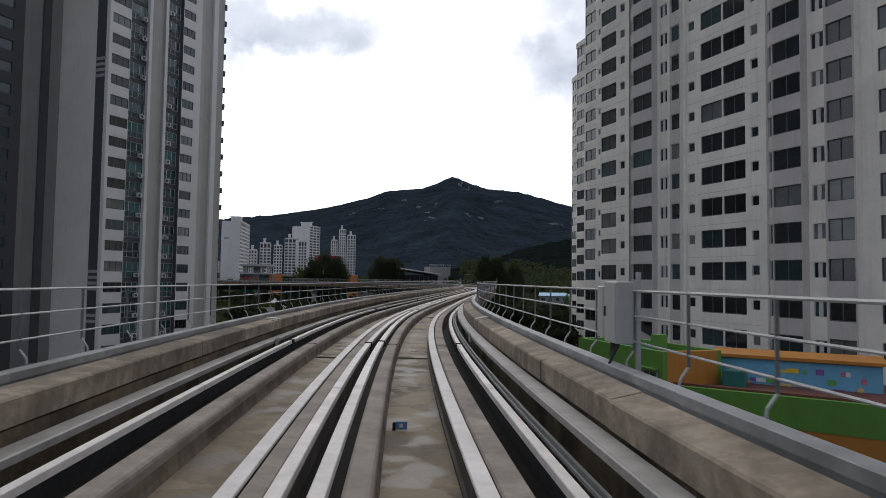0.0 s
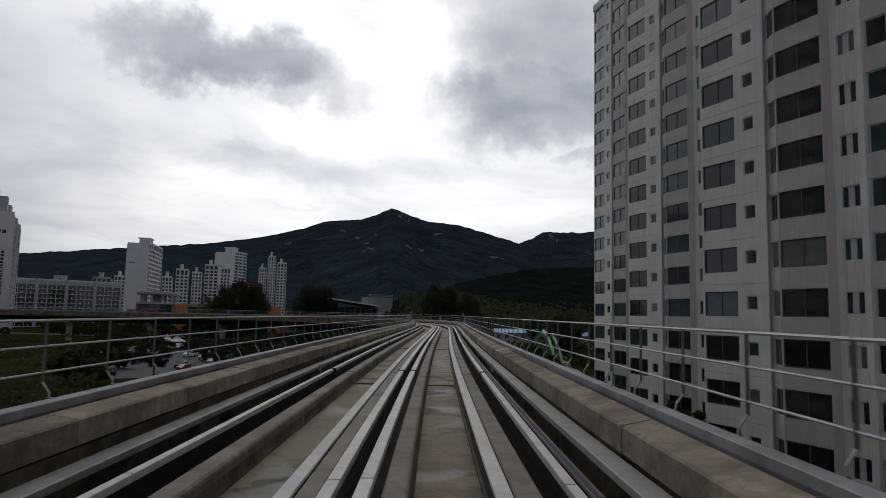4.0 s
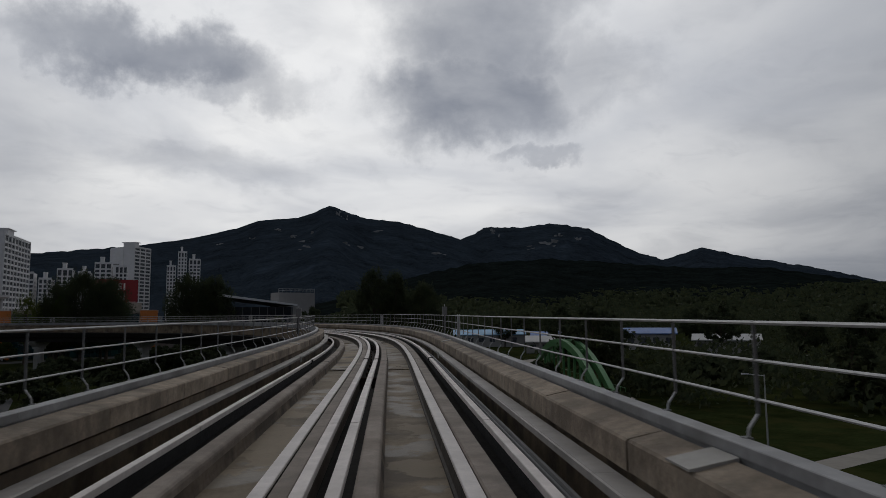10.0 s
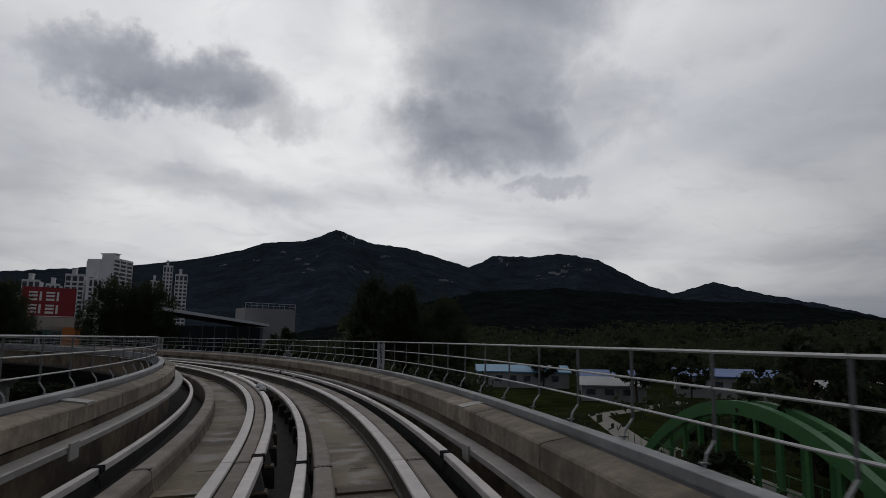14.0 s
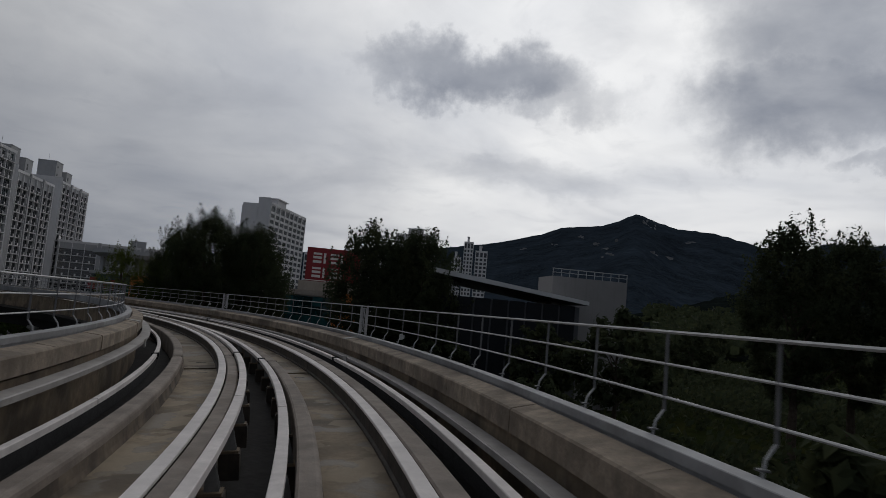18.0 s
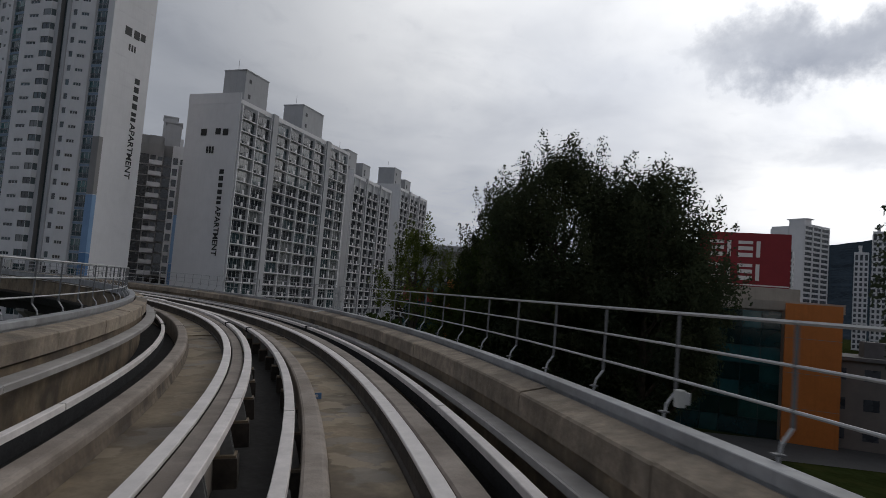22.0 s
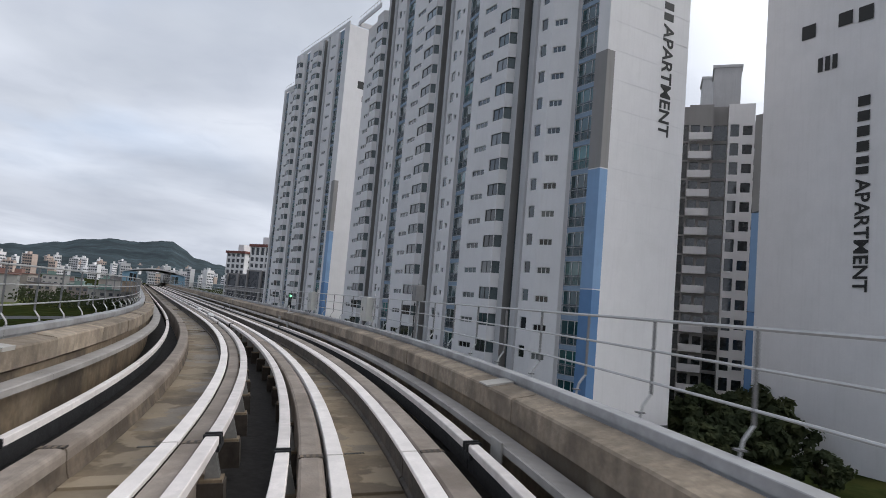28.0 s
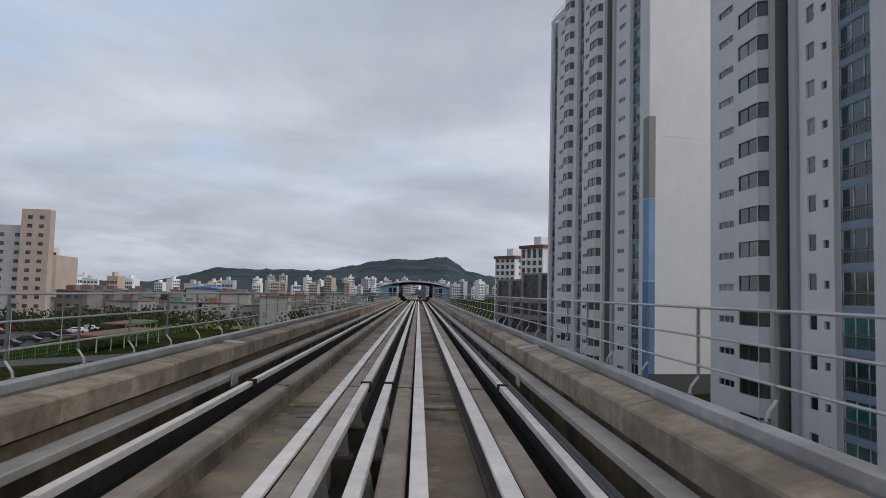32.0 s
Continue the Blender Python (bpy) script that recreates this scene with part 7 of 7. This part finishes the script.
# ---- roads, paths and parked cars ----
def strip_road(name, pts, width, material, label, lift):
    v, f = [], []
    for i, p in enumerate(pts):
        a, b = Vector(pts[max(i - 1, 0)]), Vector(pts[min(i + 1, len(pts) - 1)])
        d = (b - a).normalized()
        n = Vector((-d.y, d.x)) * width / 2
        for s in (1, -1):
            v.append((p[0] + s * n.x, p[1] + s * n.y, GROUND + lift))
    for i in range(len(pts) - 1):
        f.append((2 * i + 1, 2 * i + 3, 2 * i + 2, 2 * i))
    return tagged(obj(name, mesh_of(name, v, f, material)), label, "road", kind="structure")


strip_road("road", [(-60, 365), (-112, 322), (-150, 336), (-205, 346), (-300, 330)], 11, ASPHALT, "asphalt street by the shopping centre", 0.02)
strip_road("road", [(-150, 120), (-235, 170), (-330, 190), (-470, 120)], 9, ASPHALT, "asphalt street below the viaduct", 0.02)
strip_road("path", [(14, 150), (20, 175), (23.8, 205), (23.8, 262), (30, 300), (60, 330)], 3.6, PAVE, "pale concrete footpath to the green bridge", 0.02)
strip_road("path", [(20, 176), (40, 186), (70, 190)], 2.6, PAVE, "pale concrete side path on the grass", 0.028)
strip_road("car_park", [(-285, 108), (-236, 146)], 34, ASPHALT, "asphalt car park beside the viaduct", 0.012)

strip_road("yard", [(-104, 268), (-78, 226), (-52, 172)], 34, ASPHALT, "grey asphalt yard inside the curve", 0.012)

CAR_COL = [mat("car paint " + n, c, 0.3, 0.03, 1, 6, 0, coat=0.6) for n, c in (("white", (0.62, 0.62, 0.62)), ("black", (0.015, 0.015, 0.018)), ("silver", (0.32, 0.33, 0.35)), ("red", (0.22, 0.02, 0.02)))]
TYRE = mat("tyre rubber", (0.015, 0.015, 0.015), 0.9, 0.2, 3, 20, 0.1)
CAR_ME = {}


def car(x, y, ang, k, label):
    thing = empty("car", pose(x, y, GROUND + 0.02, 0, 0, ang), label, "car", "parked cars")
    if k not in CAR_ME:
        side = [(-2.2, 0.35), (2.2, 0.35), (2.25, 0.72), (1.35, 0.92), (0.6, 1.42), (-1.2, 1.45), (-1.9, 0.98), (-2.25, 0.9)]
        v = [(a, s * (0.86 if z < 1.2 else 0.68), z) for s in (-1, 1) for a, z in side]
        n = len(side)
        f = [tuple(range(n)), tuple(range(2 * n - 1, n - 1, -1))] + [(j, j + n, (j + 1) % n + n, (j + 1) % n) for j in range(n)]
        g = Pile()
        for s in (-1, 1):
            g.box(-1.5, 0.9, min(s * 0.70, s * 0.83), max(s * 0.70, s * 0.83), 0.98, 1.30)
        CAR_ME[k] = mesh_of("body", v, f, CAR_COL[k]), g.mesh("side_glass", [GLASS]), Pile().tube((0, -0.1, 0), (0, 0.1, 0), 0.32, None, 14).mesh("wheel", [TYRE])
    b, g, w = CAR_ME[k]
    obj("body", b, thing)
    tagged(obj("side_glass", g, thing), kind="stuff")
    for a in (-1.35, 1.35):
        for s in (-0.8, 0.8):
            obj("wheel", w, thing, Matrix.Translation((a, s, 0.32)))


NAMES = ("white", "black", "silver", "dark red")
_p = random.Random(31)
for i in range(16):
    k = _p.randrange(4)
    t = i / 15
    car(-290 + 58 * t + (2.0 if i % 2 else -9.0), 118 + 45 * t - 8 + (-6 if i % 2 else 5), 128, k, NAMES[k] + " car parked in the viaduct car park")
for x, y, a, k in ((-89, 253, 40, 0), (-59, 202, 70, 2), (-118, 326, 35, 0), (-140, 329, 20, 1), (-170, 341, 10, 2), (-72, 352, 130, 1)):
    car(x, y, a, k, NAMES[k] + " car on the street")


for i, (x, y) in enumerate(((-61, 221), (-66, 214), (-57, 205), (-62, 190), (-70, 232), (-79, 246), (-58, 183), (-92, 262), (-86, 250), (-73, 222))):
    car(x, y, 58 + 30 * (i % 2), (0, 2, 0, 1, 0, 2, 3, 0, 1, 0)[i], NAMES[(0, 2, 0, 1, 0, 2, 3, 0, 1, 0)[i]] + " car parked in the yard inside the curve")


def marquee(x, y):
    thing = empty("marquee", pose(x, y, GROUND, 0, 0, 25), "white pointed marquee tent on the yard", "tent", "yard marquees")
    roof = Pile()
    roof.v = [(-2.5, -2.5, 2.4), (2.5, -2.5, 2.4), (2.5, 2.5, 2.4), (-2.5, 2.5, 2.4), (-0.7, -0.7, 3.4), (0.7, -0.7, 3.4), (0.7, 0.7, 3.4), (-0.7, 0.7, 3.4), (0, 0, 4.6)]
    roof.f = [(j, (j + 1) % 4, 4 + (j + 1) % 4, 4 + j) for j in range(4)] + [(4 + j, 4 + (j + 1) % 4, 8) for j in range(4)] + [(3, 2, 1, 0)]
    roof.i = [0] * 9
    obj("canvas_roof", roof.mesh("canvas_roof", [FRAME_W]), thing)
    for sx in (-2.4, 2.4):
        for sy in (-2.4, 2.4):
            obj("leg", Pile().tube((sx, sy, 0), (sx, sy, 2.4), 0.05, None, 6).mesh("leg", [GALV]), thing)


marquee(-90.0, 255.5)
marquee(-94.5, 258.5)


def street_lamp(x, y, ang, h):
    thing = empty("street_lamp", pose(x, y, GROUND, 0, 0, ang), "grey steel street lamp with a side arm", "lamp", "street lamps")
    obj("pole", Pile().tube((0, 0, 0), (0, 0, h), 0.09, 0.06, 8).mesh("pole", [GALV]), thing)
    obj("arm", Pile().tube((0, 0, h - 0.1), (1.7, 0, h + 0.1), 0.045, None, 6).mesh("arm", [GALV]), thing)
    obj("lamp_head", Pile().bevel_box(1.5, 2.2, -0.13, 0.13, h + 0.05, h + 0.17, 0.03).mesh("lamp_head", [PALEGREY]), thing)


for x, y, a, h in ((-130, 323, 20, 8.5), (-142, 330, 15, 8.5), (-158, 337, 10, 8.5), (28, 188, 180, 6.5), (44, 176, 180, 6.5), (-248, 166, 120, 8), (-262, 158, 120, 8), (-98, 336, 40, 8)):
    street_lamp(x, y, a, h)


# green mesh fence and the covered car park beside the line
def fence(p, q):
    m, L = wall_frame(p, q, GROUND)
    thing = empty("fence", m, "green wire fence on posts", "fence", "green fences")
    n = int(L / 3)
    post = Pile().box(-0.05, 0.05, -0.05, 0.05, 0, 2.2).mesh("post", [GREEN])
    for i in range(n + 1):
        obj("post", post, thing, Matrix.Translation((i * L / n, 0, 0)))
    r = lattice("mesh_panel", sorted([x + d for x in [L * i / (n * 4) for i in range(n * 4 + 1)] for d in (-0.015, 0.015)]), [0.1, 0.14, 0.7, 0.73, 1.4, 1.43, 2.05, 2.1], -0.01, 0.01, GREEN)
    obj("mesh_panel", r, thing)


fence((-236, 176), (-268, 160))
fence((-268, 160), (-330, 122))


def canopy(x, y, ang, w, d):
    thing = empty("canopy", pose(x, y, GROUND, 0, 0, ang), "long low green-edged canopy with a red brown roof", "canopy", "canopies")
    obj("roof", Pile().box(0, w, 0, d, 2.9, 3.15).mesh("roof", [ROOFRED]), thing)
    obj("fascia", Pile().box(-0.1, w + 0.1, -0.12, 0.0, 2.5, 3.2).mesh("fascia", [GREEN]), thing)
    post = Pile().box(-0.08, 0.08, 0, 0.16, 0, 2.9).mesh("post", [PALEGREY])
    for i in range(6):
        obj("post", post, thing, Matrix.Translation((0.2 + i * (w - 0.4) / 5, 0.1, 0)))


canopy(-262, 168, 206, 26, 6)
canopy(-290, 140, 212, 22, 6)
FIELD = mat("bright grass field", (0.10, 0.12, 0.03), 0.95, 0.3, 0.1, 3.0, 0.3, second=(0.14, 0.13, 0.05), amount=0.5, spec=0.1)
strip_road("field", [(-330, 130), (-415, 78)], 40, FIELD, "yellow green grass field", 0.008)

# ---- fittings on the viaduct ----
CABINET = mat("cream grey equipment cabinet", (0.42, 0.42, 0.40), 0.5, 0.06, 1, 12, 0.03, streak=0.2)


def cabinet(s, u, w0, w1, wide, deep, label, double=True):
    thing = empty("equipment_cabinet", along(edge_at, s, u, 0.0), label, "cabinet", "trackside cabinets")
    half = wide / 2
    obj("body", Pile().bevel_box(-deep / 2, deep / 2, -half, half, w0, w1, 0.02).mesh("body", [CABINET]), thing)
    if double:
        obj("side_box", Pile().bevel_box(-deep / 2 - 0.02, deep / 2 - 0.05, half + 0.02, half + wide * 0.55, w0 + 0.05, w1 - 0.08, 0.02).mesh("side_box", [CABINET]), thing)
    obj("door", Pile().box(-deep / 2 - 0.012, -deep / 2, -half + 0.04, half - 0.04, w0 + 0.06, w1 - 0.06).mesh("door", [CABINET]), thing)
    obj("handle", Pile().box(-deep / 2 - 0.04, -deep / 2 - 0.012, half - 0.12, half - 0.09, (w0 + w1) / 2 - 0.08, (w0 + w1) / 2 + 0.08).mesh("handle", [DARKSTEEL]), thing)
    for j in range(4):
        y = -half * 0.5 + j * wide * 0.2
        obj("cable", Pile().tube((-0.05, y, w0), (-0.25 + 0.05 * j, y * 0.6, 1.0), 0.022, None, 6).mesh("cable", [BLACK]), thing)
    obj("mounting_post", Pile().box(deep / 2, deep / 2 + 0.06, -half - 0.12, -half - 0.04, 0.95, w1 + 0.15).mesh("mounting_post", [GALV]), thing)


GREYCAB = "grey steel equipment cabinet with black cables on the railing"
cabinet(10.6, 3.26, 1.45, 2.45, 0.62, 0.30, GREYCAB)
cabinet(405.0, 3.26, 1.30, 2.36, 0.60, 0.30, GREYCAB)
cabinet(417.0, 3.26, 1.25, 2.40, 0.62, 0.30, GREYCAB)


def small_box(s, u, w, label="small grey junction box on a railing post"):
    thing = empty("junction_box", along(edge_at, s, u, w), label, "junction box", "railing boxes")
    obj("body", Pile().bevel_box(-0.05, 0.05, -0.06, 0.06, -0.10, 0.10, 0.012).mesh("body", [CABINET]), thing)
    obj("bracket", Pile().box(0.05, 0.12, -0.03, 0.03, -0.07, 0.07).mesh("bracket", [GALV]), thing)


for s in (262.0, 302.0, 342.0):
    small_box(s, 3.28, 1.38)


def post_box(s, u=3.30):
    thing = empty("equipment_post", along(edge_at, s, u, 1.11), "tall steel post with a grey box above the railing", "post", "trackside posts")
    obj("pole", Pile().tube((0, 0, 0), (0, 0, 1.82), 0.045, None, 8).mesh("pole", [POSTMAT]), thing)
    obj("box", Pile().bevel_box(-0.16, 0.16, -0.19, 0.19, 1.25, 1.8, 0.02).mesh("box", [POSTMAT]), thing)
    obj("finial", Pile().tube((0, 0, 1.8), (0, 0, 1.98), 0.03, None, 6).mesh("finial", [GALV]), thing)
    obj("cable", Pile().tube((-0.08, 0.05, 1.2), (-0.06, 0.05, 0.0), 0.02, None, 6).mesh("cable", [BLACK]), thing)


post_box(398.0)
post_box(174.0)
post_box(173.2, -6.30)


def gate(s):
    """A pair of hooped end posts with a narrow ladder frame between."""
    thing = empty("railing_gate", along(edge_at, s, 3.36, 1.11), "galvanised railing gate with hooped end posts", "gate", "railing gates")
    for y in (-0.85, 0.15):
        p = Pile()
        p.tube((0, y, 0), (0, y, 1.18), 0.028, None, 6)
        p.tube((0, y, 1.18), (0, y + 0.10, 1.28), 0.028, None, 6)
        p.tube((0, y + 0.10, 1.28), (0, y + 0.20, 1.18), 0.028, None, 6)
        p.tube((0, y + 0.20, 1.18), (0, y + 0.20, 0.0), 0.028, None, 6)
        obj("hooped_post", p.mesh("hooped_post", [GALV]), thing)
    obj("gate_leaf", lattice("gate_leaf", [-0.55, -0.52, -0.30, -0.27, -0.05, -0.02], [0.1, 0.13, 0.62, 0.65, 1.15, 1.18], -0.015, 0.015, GALV), thing, Matrix.Rotation(math.pi / 2, 4, "Z"))


for s in (166.5, 214.9, 268.3, 298.6, 330.0):
    gate(s)


def signal(s, u):
    thing = empty("signal", along(edge_at, s, u, 0.95), "black two-lamp signal on a short pole", "signal")
    obj("pole", Pile().tube((0, 0, 0), (0, 0, 0.55), 0.04, None, 8).mesh("pole", [GALV]), thing)
    obj("housing", Pile().bevel_box(-0.10, 0.10, -0.09, 0.09, 0.45, 1.25, 0.03).mesh("housing", [BLACK]), thing)
    lit = bpy.data.materials.new("lit signal lamp")
    lit.use_nodes = True
    nb = lit.node_tree.nodes["Principled BSDF"]
    nb.inputs["Emission Color"].default_value, nb.inputs["Emission Strength"].default_value = (0.12, 1.0, 0.35, 1), 1.6
    for z, m in ((1.06, lit), (0.82, GLASS), (0.60, GLASS)):
        obj("lamp", Pile().tube((0, -0.13, z), (0, -0.10, z), 0.07, None, 14).mesh("lamp", [m]), thing)
        obj("hood", Pile().box(-0.085, 0.085, -0.2, -0.1, z + 0.075, z + 0.09).mesh("hood", [BLACK]), thing)


signal(420.0, 2.47)


def dome(s, u, place, label="small white dome beacon on the guide bar"):
    thing = empty("track_beacon", along(place, s, u, 0.10), label, "beacon", "track beacons")
    p = Pile()
    p.tube((0, 0, 0.0), (0, 0, 0.10), 0.17, 0.17, 14)
    p.tube((0, 0, 0.10), (0, 0, 0.19), 0.17, 0.08, 14)
    obj("cap", p.mesh("cap", [FRAME_W]), thing)
    obj("foot", Pile().box(-0.11, 0.11, -0.22, 0.22, 0.0, 0.03).mesh("foot", [DARKSTEEL]), thing)


for s in (213.7, 215.5):
    dome(s, 1.33, far_track)
for s in (424.7, 425.9, 434.8):
    dome(s, 1.33, far_track)


def floor_plate(s, u):
    thing = empty("marker_plate", along(near_track, s, u, FLOOR_W), "small blue marker plate standing on the trough floor", "marker", "marker plates")
    obj("plate", Pile().box(-0.10, 0.12, -0.02, 0.0, 0.02, 0.17).mesh("plate", [BLUE2]), thing)
    obj("bar", Pile().box(-0.03, 0.04, -0.024, -0.02, 0.06, 0.13).mesh("bar", [FRAME_W]), thing)
    obj("clip", Pile().box(-0.16, -0.10, -0.03, 0.03, 0.0, 0.15).mesh("clip", [DARKSTEEL]), thing)


floor_plate(12.6, -0.30)
floor_plate(311.7, -0.5)
small_box(422.0, 2.30, 0.50, "grey junction box on the trough cover")
small_box(224.7, 0.95, 0.15, "grey box beside the running strip")

# expansion joints of the guide bars: dark clamps at every span end
clamp_me = Pile().box(-0.12, 0.12, -0.28, 0.28, -0.09, -0.01).box(-0.125, 0.125, -0.10, -0.06, -0.03, 0.125).box(-0.125, 0.125, 0.06, 0.10, -0.03, 0.125)
clamp = welded("expansion_clamp", clamp_me.v, clamp_me.f, [DARKSTEEL], clamp_me.i)
for s in JOINTS[1:17]:
    for track, place, us in ((near, near_track, (-1.23, 1.665)), (far, far_track, (-1.59, 1.29))):
        for u in us:
            obj("expansion_clamp", clamp, track, along(place, s - 0.03, u, 0.0))

# toothed steel joints across the running beams
def tooth_mesh(w):
    p = Pile().box(-w / 2, w / 2, -0.09, 0.09, -0.02, 0.003)
    n = max(3, int(w / 0.09))
    for j in range(n):
        x = -w / 2 + w * (j + 0.5) / n
        p.box(x - 0.024, x + 0.024, -0.08 + 0.03 * (j % 2), 0.05 + 0.03 * (j % 2), 0.003, 0.008, 1)
    return p.mesh("finger_joint", [DARK_MOTTLE, STAINED])


TEETH = {w: tooth_mesh(w) for w in (0.36, 0.30)}
for s in JOINTS[1:17]:
    for track, place, spots in ((near, near_track, ((-0.815, 0.36), (1.03, 0.36))), (far, far_track, ((-0.83, 0.36), (1.0, 0.30)))):
        for u, w in spots:
            obj("finger_joint", TEETH[w], track, along(place, s, u, 0.002))

# pale cover plates over the parapet joints
COVER = mat("pale joint cover plate", (0.34, 0.325, 0.30), 0.6, 0.12, 1.5, 12, 0.1, second=(0.25, 0.24, 0.22), amount=0.4)
for s in JOINTS[1:17]:
    for side, face in ((1, 2.47), (-1, -5.49)):
        thing = empty("joint_cover", label="pale cover plate over a parapet joint", category="cover plate", group="joint covers")
        lo, hi = sorted((face - side * 0.02, face + side * 0.51))
        swept("top_plate", edge_at, s + 1.95, s + 2.5, [(lo, 0.86), (hi, 0.86), (hi, 0.985 if side > 0 else 0.93), (lo, 0.885 if side > 0 else 0.985)], COVER, thing, 0.4)
        lo, hi = sorted((face - side * 0.42, face - side * 0.385))
        swept("face_plate", ledge_at, s - 0.26, s + 0.26, rect(lo, hi, 0.12, 0.44, 0.01), COVER, thing, 0.4)

# open slots in the trough floors, one by each span end
slot = Pile().box(-0.18, 0.18, -0.04, 0.04, 0.0, 0.006).mesh("drain_slot", [BLACK])
for s in JOINTS[1:17]:
    for track, place, u in ((near, near_track, 0.0), (far, far_track, 0.05)):
        for ds in (-1.8, 1.9):
            obj("drain_slot", slot, track, along(place, s + ds, u, FLOOR_W + 0.002))
